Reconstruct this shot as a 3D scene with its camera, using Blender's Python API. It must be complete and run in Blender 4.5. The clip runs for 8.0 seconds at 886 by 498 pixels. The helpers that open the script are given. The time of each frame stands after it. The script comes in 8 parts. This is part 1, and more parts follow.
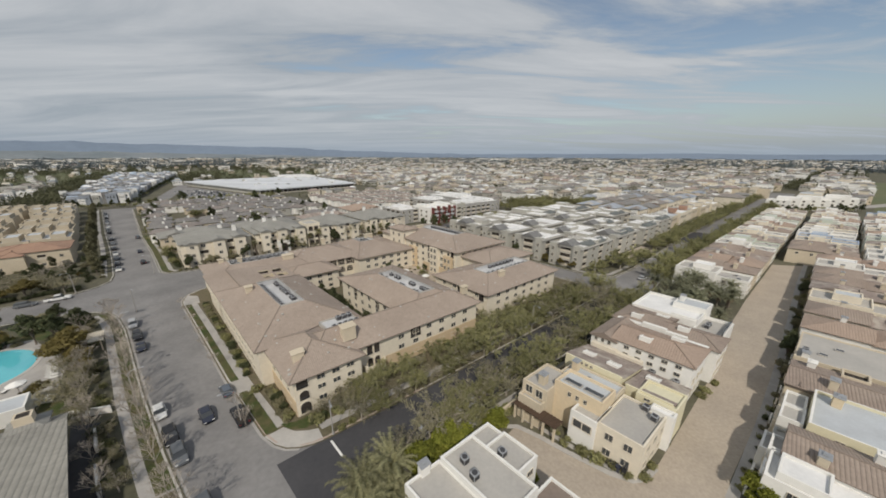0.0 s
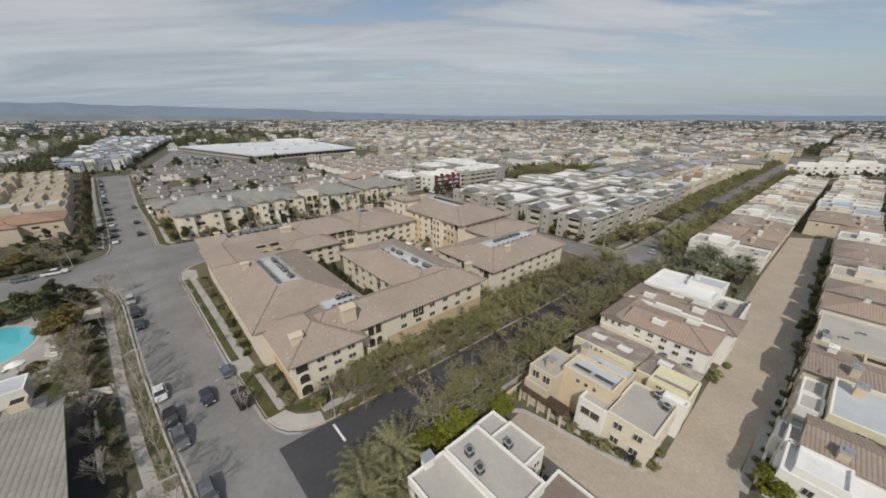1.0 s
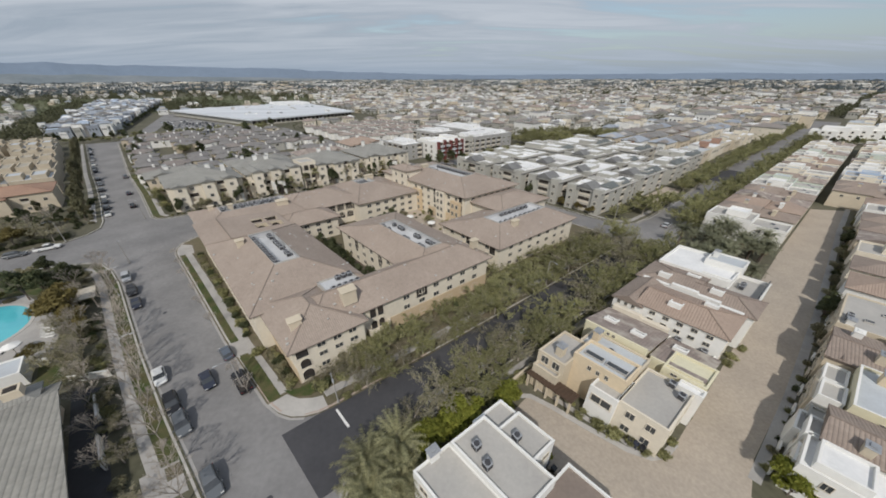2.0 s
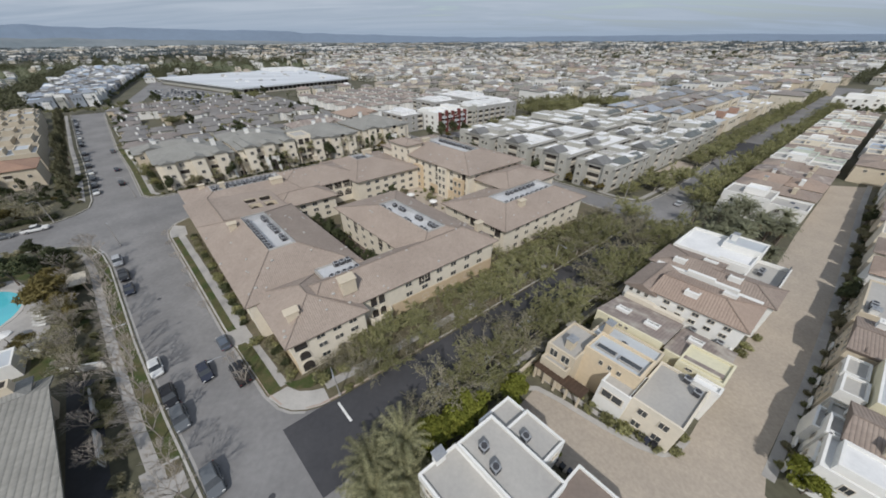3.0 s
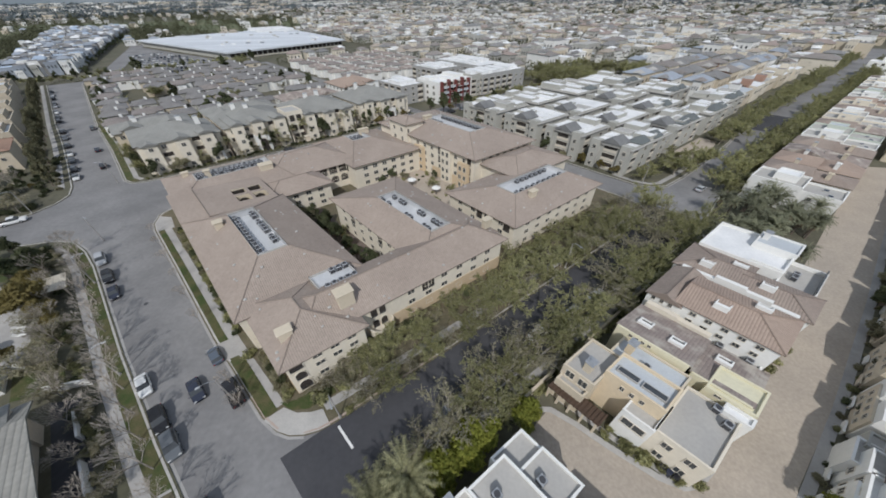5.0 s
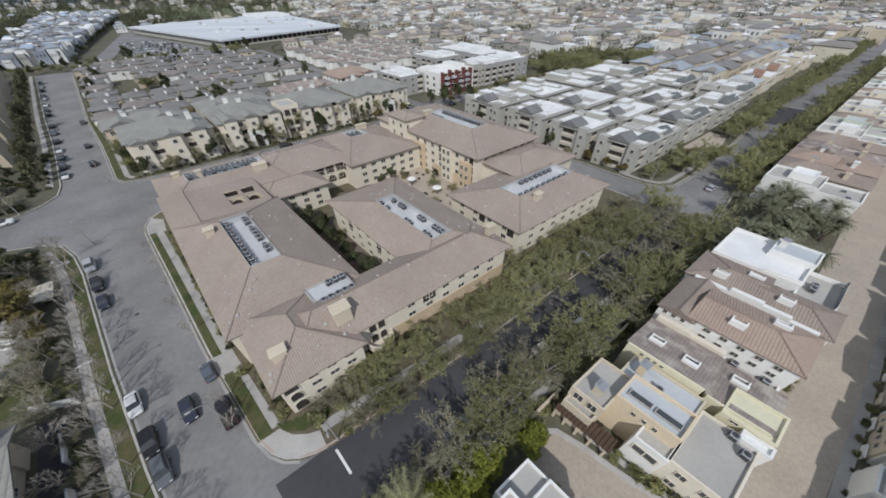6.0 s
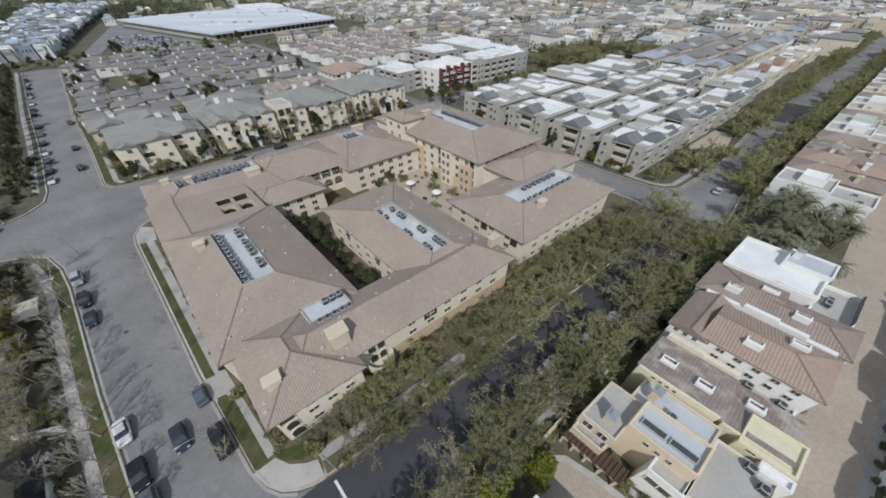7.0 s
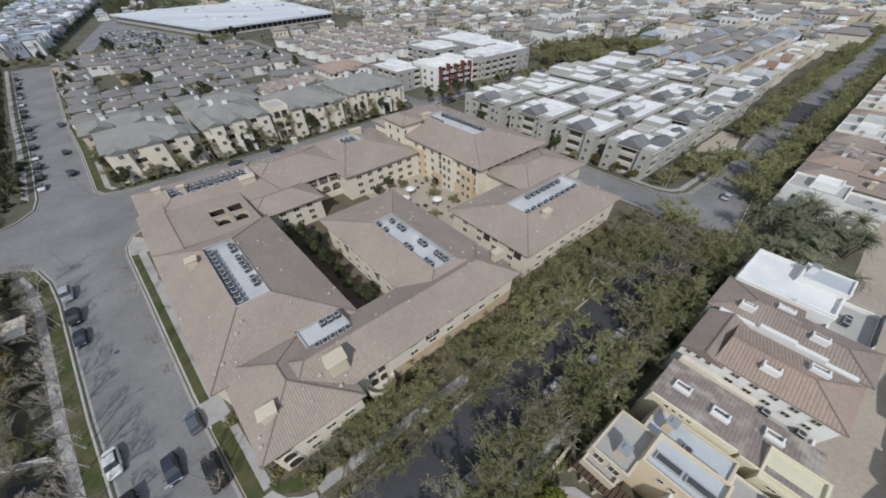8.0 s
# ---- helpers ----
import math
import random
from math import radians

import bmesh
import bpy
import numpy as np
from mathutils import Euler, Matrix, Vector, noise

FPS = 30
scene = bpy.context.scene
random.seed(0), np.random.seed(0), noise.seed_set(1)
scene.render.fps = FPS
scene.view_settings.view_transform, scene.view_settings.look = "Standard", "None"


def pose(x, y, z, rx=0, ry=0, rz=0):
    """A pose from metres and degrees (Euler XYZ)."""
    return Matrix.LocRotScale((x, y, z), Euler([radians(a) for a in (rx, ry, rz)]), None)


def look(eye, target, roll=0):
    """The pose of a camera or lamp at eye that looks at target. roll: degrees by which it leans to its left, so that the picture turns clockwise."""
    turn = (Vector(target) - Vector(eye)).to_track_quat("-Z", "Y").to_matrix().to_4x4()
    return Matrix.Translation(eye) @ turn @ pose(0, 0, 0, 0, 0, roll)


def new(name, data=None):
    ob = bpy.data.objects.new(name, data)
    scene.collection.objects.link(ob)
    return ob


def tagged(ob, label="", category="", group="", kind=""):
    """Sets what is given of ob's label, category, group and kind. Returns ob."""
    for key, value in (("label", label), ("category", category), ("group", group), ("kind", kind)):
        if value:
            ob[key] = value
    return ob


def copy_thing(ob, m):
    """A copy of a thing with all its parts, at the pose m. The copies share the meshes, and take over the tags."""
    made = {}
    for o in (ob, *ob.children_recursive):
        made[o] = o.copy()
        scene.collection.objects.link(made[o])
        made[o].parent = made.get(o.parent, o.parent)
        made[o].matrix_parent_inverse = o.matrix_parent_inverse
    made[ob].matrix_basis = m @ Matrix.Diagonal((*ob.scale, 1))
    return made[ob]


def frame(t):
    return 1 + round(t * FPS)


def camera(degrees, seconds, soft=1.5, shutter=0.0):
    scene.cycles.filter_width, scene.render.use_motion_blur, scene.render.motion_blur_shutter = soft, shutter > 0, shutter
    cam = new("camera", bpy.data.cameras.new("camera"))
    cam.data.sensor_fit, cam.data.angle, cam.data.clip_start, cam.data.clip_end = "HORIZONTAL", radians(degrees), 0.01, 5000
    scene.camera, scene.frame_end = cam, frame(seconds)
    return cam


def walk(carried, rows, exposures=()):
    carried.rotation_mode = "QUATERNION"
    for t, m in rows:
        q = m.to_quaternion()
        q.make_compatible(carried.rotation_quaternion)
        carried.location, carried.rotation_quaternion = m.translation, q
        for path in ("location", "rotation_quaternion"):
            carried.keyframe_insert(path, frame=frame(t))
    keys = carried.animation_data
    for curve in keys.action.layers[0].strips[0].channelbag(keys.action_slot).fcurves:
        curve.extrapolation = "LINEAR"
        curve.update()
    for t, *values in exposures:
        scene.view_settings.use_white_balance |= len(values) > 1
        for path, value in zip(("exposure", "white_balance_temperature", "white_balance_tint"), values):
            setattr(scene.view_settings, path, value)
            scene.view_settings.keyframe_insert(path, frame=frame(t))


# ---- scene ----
cam = camera(110.43, 8.0, soft=1.8)
walk(cam, [
    (0.0, pose(0.00, 0.00, 44.78, 72.96, -0.13, -0.00)),
    (0.5, pose(-0.16, 2.30, 45.29, 69.86, -0.16, 0.26)),
    (1.0, pose(-0.19, 4.67, 45.66, 66.70, -0.01, 0.55)),
    (1.5, pose(-0.40, 6.98, 45.87, 63.63, 0.08, 0.79)),
    (3.0, pose(-1.33, 13.49, 46.22, 55.59, 0.35, 1.00)),
    (3.5, pose(-1.61, 15.49, 46.65, 53.86, 0.38, 0.96)),
    (4.0, pose(-1.85, 17.54, 47.17, 52.34, 0.43, 0.86)),
    (4.5, pose(-2.08, 19.50, 47.67, 51.10, 0.50, 0.99)),
    (6.0, pose(-2.49, 26.03, 49.19, 48.05, 0.70, 1.08)),
    (6.5, pose(-2.77, 28.17, 49.76, 47.33, 0.75, 0.85)),
    (7.0, pose(-3.02, 30.29, 50.33, 46.83, 0.79, 0.64)),
    (7.5, pose(-3.30, 32.40, 50.97, 46.33, 0.83, 0.53)),
    (8.0, pose(-3.47, 34.51, 51.54, 45.89, 0.91, 0.44)),
], [(0.0, -0.05, 7200, 10), (1.5, -0.03, 6900, 10), (3.0, 0.0, 6500, 10), (8.0, -0.02, 6250, 10)])

# ---------------------------------------------------------------- world and sun
SUN_ELEV, SHADOW_AZ = 46.0, 86.0        # degrees; the way the shadows fall, from +x towards +y
sx, sy = -math.cos(radians(SHADOW_AZ)), -math.sin(radians(SHADOW_AZ))
world = bpy.data.worlds.new("sky")
scene.world = world
world.use_nodes = True


def sky_nodes():
    nt = world.node_tree
    nt.nodes.clear()
    N, L = nt.nodes.new, nt.links.new
    sky = N("ShaderNodeTexSky")
    sky.sky_type, sky.sun_disc = "NISHITA", False
    sky.sun_elevation, sky.sun_rotation = radians(SUN_ELEV), math.atan2(sx, sy)
    sky.air_density, sky.dust_density = 1.0, 1.5
    tc, sep = N("ShaderNodeTexCoord"), N("ShaderNodeSeparateXYZ")
    L(tc.outputs["Generated"], sep.inputs[0])
    top = N("ShaderNodeMath"); top.operation = "MAXIMUM"; top.inputs[1].default_value = 0.0
    L(sep.outputs[2], top.inputs[0])
    add = N("ShaderNodeMath"); add.operation = "ADD"; add.inputs[1].default_value = 0.09
    L(top.outputs[0], add.inputs[0])
    dx, dy = N("ShaderNodeMath"), N("ShaderNodeMath")
    for d, k in ((dx, 0), (dy, 1)):
        d.operation = "DIVIDE"
        L(sep.outputs[k], d.inputs[0]); L(add.outputs[0], d.inputs[1])
    com = N("ShaderNodeCombineXYZ")
    L(dx.outputs[0], com.inputs[0]); L(dy.outputs[0], com.inputs[1])
    mp = N("ShaderNodeMapping")
    mp.inputs["Scale"].default_value = (0.34, 1.25, 1.0)
    mp.inputs["Rotation"].default_value = (0, 0, 0.12)
    mp.inputs["Location"].default_value = (0.6, 1.7, 0)
    L(com.outputs[0], mp.inputs[0])
    n1 = N("ShaderNodeTexNoise"); n1.inputs["Scale"].default_value = 1.1
    n1.inputs["Detail"].default_value, n1.inputs["Roughness"].default_value = 11.0, 0.60
    n1.inputs["Distortion"].default_value = 0.7
    L(mp.outputs[0], n1.inputs["Vector"])
    ramp = N("ShaderNodeValToRGB")
    ramp.color_ramp.elements[0].position, ramp.color_ramp.elements[1].position = 0.33, 0.47
    thin = N("ShaderNodeMath"); thin.operation = "MULTIPLY_ADD"; thin.inputs[1].default_value = -0.16
    L(sep.outputs[0], thin.inputs[0]); L(n1.outputs["Fac"], thin.inputs[2]); L(thin.outputs[0], ramp.inputs[0])
    shade = N("ShaderNodeValToRGB")
    shade.color_ramp.elements[0].position, shade.color_ramp.elements[1].position = 0.36, 0.64
    shade.color_ramp.elements[0].color, shade.color_ramp.elements[1].color = (3.1, 3.65, 4.4, 1), (4.95, 5.4, 6.1, 1)
    L(n1.outputs["Fac"], shade.inputs[0])
    mul = N("ShaderNodeMath"); mul.operation = "MULTIPLY"; mul.inputs[1].default_value = 0.93
    L(ramp.outputs[0], mul.inputs[0])
    mix = N("ShaderNodeMixRGB")
    L(mul.outputs[0], mix.inputs[0]); L(sky.outputs[0], mix.inputs[1]); L(shade.outputs[0], mix.inputs[2])
    # pale haze low over the horizon
    inv = N("ShaderNodeMath"); inv.operation = "SUBTRACT"; inv.inputs[0].default_value = 1.0
    L(top.outputs[0], inv.inputs[1])
    pw = N("ShaderNodeMath"); pw.operation = "POWER"; pw.inputs[1].default_value = 13.0
    L(inv.outputs[0], pw.inputs[0])
    hz = N("ShaderNodeMixRGB"); hz.inputs[2].default_value = (2.9, 3.65, 4.7, 1)
    L(pw.outputs[0], hz.inputs[0]); L(mix.outputs[0], hz.inputs[1])
    bg, out = N("ShaderNodeBackground"), N("ShaderNodeOutputWorld")
    bg.inputs["Strength"].default_value = 0.110
    L(hz.outputs[0], bg.inputs[0]); L(bg.outputs[0], out.inputs[0])


sky_nodes()
sun = new("sun", bpy.data.lights.new("sun", "SUN"))
sun.data.energy, sun.data.angle, sun.data.color = 2.68, radians(1.2), (1.0, 0.978, 0.95)
sun.matrix_world = look((0, 0, 200), (0 - sx, 0 - sy, 200 - math.tan(radians(SUN_ELEV))))

# ---------------------------------------------------------------- materials


def material(name, colour, colour2=None, scale=1.0, rough=0.9, bump=0.0, bump_scale=None, metal=0.0, grain=0.12, spread=0.0, stretch=None, spec=0.3):
    """Two colours mixed by broad stains, with a fine grain over them; spread varies each object a little."""
    m = bpy.data.materials.new(name)
    m.use_nodes = True
    nt = m.node_tree
    N, L = nt.nodes.new, nt.links.new
    b = nt.nodes["Principled BSDF"]
    b.inputs["Roughness"].default_value, b.inputs["Metallic"].default_value = rough, metal
    b.inputs["Specular IOR Level"].default_value = spec
    colour2 = colour2 or tuple(c * 0.8 for c in colour)
    geo = N("ShaderNodeNewGeometry")
    vec = geo.outputs["Position"]
    if stretch:
        mp = N("ShaderNodeMapping"); mp.inputs["Scale"].default_value = stretch[:3]
        mp.inputs["Rotation"].default_value = (0, 0, -radians(stretch[3]))
        L(vec, mp.inputs[0]); vec = mp.outputs[0]
    n1 = N("ShaderNodeTexNoise"); n1.inputs["Scale"].default_value = 0.35 / scale
    n1.inputs["Detail"].default_value, n1.inputs["Roughness"].default_value = 5.0, 0.6
    L(vec, n1.inputs["Vector"])
    r1 = N("ShaderNodeValToRGB")
    r1.color_ramp.elements[0].position, r1.color_ramp.elements[1].position = 0.36, 0.66
    r1.color_ramp.elements[0].color, r1.color_ramp.elements[1].color = (*colour, 1), (*colour2, 1)
    L(n1.outputs["Fac"], r1.inputs[0])
    n2 = N("ShaderNodeTexNoise"); n2.inputs["Scale"].default_value = 6.0 / scale
    n2.inputs["Detail"].default_value = 4.0
    L(vec, n2.inputs["Vector"])
    mr = N("ShaderNodeMapRange")
    mr.inputs["To Min"].default_value, mr.inputs["To Max"].default_value = 1 - grain * 2, 1 + grain * 2
    L(n2.outputs["Fac"], mr.inputs[0])
    hsv = N("ShaderNodeHueSaturation")
    L(r1.outputs[0], hsv.inputs["Color"])
    if spread:
        info, m2, mm = N("ShaderNodeObjectInfo"), N("ShaderNodeMapRange"), N("ShaderNodeMath")
        m2.inputs["To Min"].default_value, m2.inputs["To Max"].default_value = 1 - spread, 1 + spread
        L(info.outputs["Random"], m2.inputs[0])
        mm.operation = "MULTIPLY"
        L(mr.outputs[0], mm.inputs[0]); L(m2.outputs[0], mm.inputs[1]); L(mm.outputs[0], hsv.inputs["Value"])
    else:
        L(mr.outputs[0], hsv.inputs["Value"])
    L(hsv.outputs[0], b.inputs["Base Color"])
    if bump:
        n3 = N("ShaderNodeTexNoise"); n3.inputs["Scale"].default_value = bump_scale or 14.0
        n3.inputs["Detail"].default_value = 4.0
        L(geo.outputs["Position"], n3.inputs["Vector"])
        bp = N("ShaderNodeBump"); bp.inputs["Strength"].default_value, bp.inputs["Distance"].default_value = bump, 0.05
        L(n3.outputs["Fac"], bp.inputs["Height"]); L(bp.outputs[0], b.inputs["Normal"])
    return m


def tile_material(name, colour, colour2, pitch=0.34, deep=0.5, lichen=None):
    """Barrel tiles: ribs that run down the slope and courses across it, by the roof's own uv in metres."""
    m = material(name, colour, colour2, scale=2.6, rough=0.9, grain=0.09, spec=0.2)
    nt = m.node_tree
    N, L = nt.nodes.new, nt.links.new
    b = nt.nodes["Principled BSDF"]
    uv, sep = N("ShaderNodeUVMap"), N("ShaderNodeSeparateXYZ")
    uv.uv_map = "uv"
    L(uv.outputs[0], sep.inputs[0])
    def wave(socket, period, power):
        a = N("ShaderNodeMath"); a.operation = "MULTIPLY"; a.inputs[1].default_value = math.pi / period
        L(socket, a.inputs[0])
        s = N("ShaderNodeMath"); s.operation = "SINE"; L(a.outputs[0], s.inputs[0])
        t = N("ShaderNodeMath"); t.operation = "ABSOLUTE"; L(s.outputs[0], t.inputs[0])
        w = N("ShaderNodeMath"); w.operation = "POWER"; w.inputs[1].default_value = power; L(t.outputs[0], w.inputs[0])
        return w.outputs[0]
    ribs, rows = wave(sep.outputs[0], pitch, 0.7), wave(sep.outputs[1], 0.42, 0.25)
    h = N("ShaderNodeMath"); h.operation = "MULTIPLY_ADD"; h.inputs[1].default_value = 0.18
    L(rows, h.inputs[0]); L(ribs, h.inputs[2])
    bp = N("ShaderNodeBump"); bp.inputs["Strength"].default_value, bp.inputs["Distance"].default_value = deep, 0.09
    L(h.outputs[0], bp.inputs["Height"]); L(bp.outputs[0], b.inputs["Normal"])
    # every tile has its own tone
    fl = []
    for s, per in ((sep.outputs[0], pitch), (sep.outputs[1], 0.42)):
        d = N("ShaderNodeMath"); d.operation = "DIVIDE"; d.inputs[1].default_value = per; L(s, d.inputs[0])
        f = N("ShaderNodeMath"); f.operation = "FLOOR"; L(d.outputs[0], f.inputs[0]); fl.append(f.outputs[0])
    com, wn = N("ShaderNodeCombineXYZ"), N("ShaderNodeTexWhiteNoise")
    L(fl[0], com.inputs[0]); L(fl[1], com.inputs[1]); L(com.outputs[0], wn.inputs["Vector"])
    mr = N("ShaderNodeMapRange"); mr.inputs["To Min"].default_value, mr.inputs["To Max"].default_value = 0.95, 1.05
    L(wn.outputs["Value"], mr.inputs[0])
    old = b.inputs["Base Color"].links[0].from_socket
    # colour falls to 0.72 in the troughs between ribs
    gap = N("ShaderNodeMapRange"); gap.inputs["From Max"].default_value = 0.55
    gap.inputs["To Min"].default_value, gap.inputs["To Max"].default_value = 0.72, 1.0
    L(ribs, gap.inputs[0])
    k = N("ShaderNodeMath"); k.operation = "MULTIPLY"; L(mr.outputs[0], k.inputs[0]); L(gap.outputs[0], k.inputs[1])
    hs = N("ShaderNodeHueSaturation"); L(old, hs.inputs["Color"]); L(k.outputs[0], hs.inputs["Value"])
    last = hs.outputs[0]
    if lichen:
        n = N("ShaderNodeTexNoise"); n.inputs["Scale"].default_value, n.inputs["Detail"].default_value = 0.45, 6.0
        r = N("ShaderNodeValToRGB"); r.color_ramp.elements[0].position, r.color_ramp.elements[1].position = 0.48, 0.66
        L(n.outputs["Fac"], r.inputs[0])
        mx = N("ShaderNodeMixRGB"); mx.inputs[2].default_value = (*lichen, 1)
        g = N("ShaderNodeNewGeometry"); L(g.outputs["Position"], n.inputs["Vector"])
        L(r.outputs[0], mx.inputs[0]); L(last, mx.inputs[1]); last = mx.outputs[0]
    L(last, b.inputs["Base Color"])
    return m


def leaf_material(name, dark, light, thin=0.25):
    m = bpy.data.materials.new(name)
    m.use_nodes = True
    nt = m.node_tree
    N, L = nt.nodes.new, nt.links.new
    b = nt.nodes["Principled BSDF"]
    b.inputs["Roughness"].default_value, b.inputs["Specular IOR Level"].default_value = 0.75, 0.2
    geo, info = N("ShaderNodeNewGeometry"), N("ShaderNodeObjectInfo")
    mx = N("ShaderNodeMixRGB")
    mx.inputs[1].default_value, mx.inputs[2].default_value = (*dark, 1), (*light, 1)
    L(geo.outputs["Random Per Island"], mx.inputs[0])
    hs, mr = N("ShaderNodeHueSaturation"), N("ShaderNodeMapRange")
    mr.inputs["To Min"].default_value, mr.inputs["To Max"].default_value = 0.75, 1.25
    L(info.outputs["Random"], mr.inputs[0])
    L(mr.outputs[0], hs.inputs["Value"]); L(mx.outputs[0], hs.inputs["Color"]); L(hs.outputs[0], b.inputs["Base Color"])
    tr, ms = N("ShaderNodeBsdfTranslucent"), N("ShaderNodeMixShader")
    L(hs.outputs[0], tr.inputs[0])
    ms.inputs[0].default_value = thin
    L(b.outputs[0], ms.inputs[1]); L(tr.outputs[0], ms.inputs[2])
    L(ms.outputs[0], nt.nodes["Material Output"].inputs[0])
    return m


M_asphalt = material("grey_asphalt", (0.245, 0.238, 0.232), (0.175, 0.17, 0.167), 5, 0.95, 0.15, grain=0.10)
M_asphalt_dark = material("fresh_asphalt", (0.075, 0.074, 0.078), (0.055, 0.055, 0.06), 4, 0.92, 0.15, grain=0.08)
M_concrete = material("concrete", (0.41, 0.39, 0.365), (0.31, 0.298, 0.28), 2, 0.9, 0.1, grain=0.07)
M_kerb = material("kerb_concrete", (0.48, 0.46, 0.425), (0.39, 0.37, 0.345), 1, 0.9, 0.1, grain=0.1)
M_kerb_red = material("red_painted_kerb", (0.40, 0.305, 0.255), (0.42, 0.36, 0.31), 0.6, 0.8, 0.1, grain=0.1)
M_gutter = material("gutter_concrete", (0.37, 0.355, 0.335), (0.30, 0.29, 0.275), 1.5, 0.9, 0.1, grain=0.1)
M_paver = material("tan_pavers", (0.42, 0.36, 0.292), (0.37, 0.318, 0.26), 2.5, 0.92, 0.2, 4.0, grain=0.12)
M_paint_white = material("road_paint", (0.78, 0.77, 0.74), (0.6, 0.59, 0.56), 0.6, 0.7, grain=0.08)
M_lawn = material("lawn", (0.048, 0.07, 0.02), (0.115, 0.098, 0.05), 0.9, 0.95, 0.6, 9.0, grain=0.25)
M_ground = material("dry_ground", (0.13, 0.12, 0.085), (0.09, 0.088, 0.058), 6, 0.95, 0.3, 3.0, grain=0.2)
M_mulch = material("mulch", (0.15, 0.125, 0.085), (0.11, 0.10, 0.06), 1, 0.95, 0.6, 8.0, grain=0.25)
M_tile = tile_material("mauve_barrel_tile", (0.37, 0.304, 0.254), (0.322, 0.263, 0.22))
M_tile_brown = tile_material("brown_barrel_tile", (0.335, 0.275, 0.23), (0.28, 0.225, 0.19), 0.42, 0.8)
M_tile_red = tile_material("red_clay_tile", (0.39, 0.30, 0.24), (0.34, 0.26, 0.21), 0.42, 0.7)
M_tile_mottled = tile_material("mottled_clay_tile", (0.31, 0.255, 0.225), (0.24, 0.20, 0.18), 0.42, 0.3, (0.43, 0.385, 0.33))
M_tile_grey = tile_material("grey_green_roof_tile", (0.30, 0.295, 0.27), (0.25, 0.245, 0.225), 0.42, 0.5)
M_cream = material("cream_stucco", (0.71, 0.645, 0.53), (0.635, 0.575, 0.47), 3, 0.9, 0.1, grain=0.05)
M_peach = material("peach_stucco", (0.60, 0.475, 0.32), (0.55, 0.43, 0.29), 3, 0.9, 0.1, grain=0.05)
M_white = material("white_stucco", (0.78, 0.768, 0.73), (0.71, 0.698, 0.66), 3, 0.9, 0.1, grain=0.04)
M_yellow = material("pale_yellow_stucco", (0.70, 0.65, 0.47), (0.65, 0.60, 0.43), 3, 0.9, 0.1, grain=0.04)
M_orange = material("apricot_stucco", (0.69, 0.57, 0.40), (0.63, 0.52, 0.37), 3, 0.9, 0.1, grain=0.05)
M_buff = material("buff_stucco", (0.60, 0.52, 0.40), (0.53, 0.46, 0.35), 3, 0.9, 0.1, grain=0.05)
M_sage = material("grey_sage_stucco", (0.43, 0.42, 0.375), (0.375, 0.365, 0.33), 3, 0.9, 0.1, grain=0.05)
M_slate = material("slate_green_roof", (0.15, 0.165, 0.16), (0.12, 0.13, 0.13), 1.5, 0.8, 0.3, grain=0.12)
M_ash = material("ash_grey_stucco", (0.37, 0.365, 0.345), (0.32, 0.315, 0.30), 3, 0.9, 0.1, grain=0.05)
M_wine = material("wine_red_panel", (0.17, 0.05, 0.045), (0.14, 0.045, 0.04), 2, 0.7, grain=0.08)
M_membrane = material("grey_roof_membrane", (0.44, 0.42, 0.385), (0.37, 0.355, 0.33), 2.5, 0.85, 0.05, grain=0.06)
M_membrane_white = material("white_roof_membrane", (0.78, 0.775, 0.76), (0.64, 0.64, 0.63), 2.5, 0.8, 0.05, grain=0.05)
M_membrane_blue = material("pale_blue_roof_membrane", (0.50, 0.53, 0.55), (0.43, 0.45, 0.465), 1.4, 0.6, 0.05, grain=0.06)
M_deck = material("pale_grey_blue_deck", (0.56, 0.565, 0.57), (0.45, 0.455, 0.46), 2.0, 0.7, 0.05, grain=0.08)
M_shingle_dark = material("dark_grey_shingle", (0.20, 0.20, 0.195), (0.16, 0.16, 0.16), 1, 0.9, 0.3, grain=0.15)
M_glass = material("window_glass", (0.07, 0.075, 0.078), (0.045, 0.05, 0.054), 2, 0.12, grain=0.1, spec=0.6)
M_frame = material("window_frame", (0.66, 0.60, 0.50), (0.58, 0.53, 0.44), 2, 0.6, grain=0.05)
# near-black that puts the shade inside openings into a colour
M_dark = material("recess_shade", (0.05, 0.042, 0.035), (0.035, 0.03, 0.027), 2, 0.9, grain=0.1)
M_wood = material("dark_wood", (0.10, 0.065, 0.045), (0.075, 0.05, 0.035), 1, 0.8, grain=0.2)
M_metal = material("galvanised_metal", (0.42, 0.43, 0.44), (0.33, 0.34, 0.35), 0.5, 0.5, metal=0.4, grain=0.1)
M_metal_dark = material("dark_grille", (0.09, 0.09, 0.095), (0.06, 0.06, 0.065), 0.5, 0.6, metal=0.3, grain=0.2)
M_pool = material("pool_water", (0.10, 0.50, 0.56), (0.08, 0.44, 0.52), 2, 0.08, grain=0.04, spec=0.5)
M_bark = material("bark", (0.19, 0.155, 0.125), (0.13, 0.105, 0.085), 0.3, 0.95, 0.5, grain=0.2)
M_bark_pale = material("pale_bark", (0.42, 0.375, 0.32), (0.30, 0.265, 0.225), 0.3, 0.95, 0.4, grain=0.15)
M_leaf_street = leaf_material("street_tree_leaf", (0.19, 0.192, 0.09), (0.405, 0.392, 0.195), 0.42)
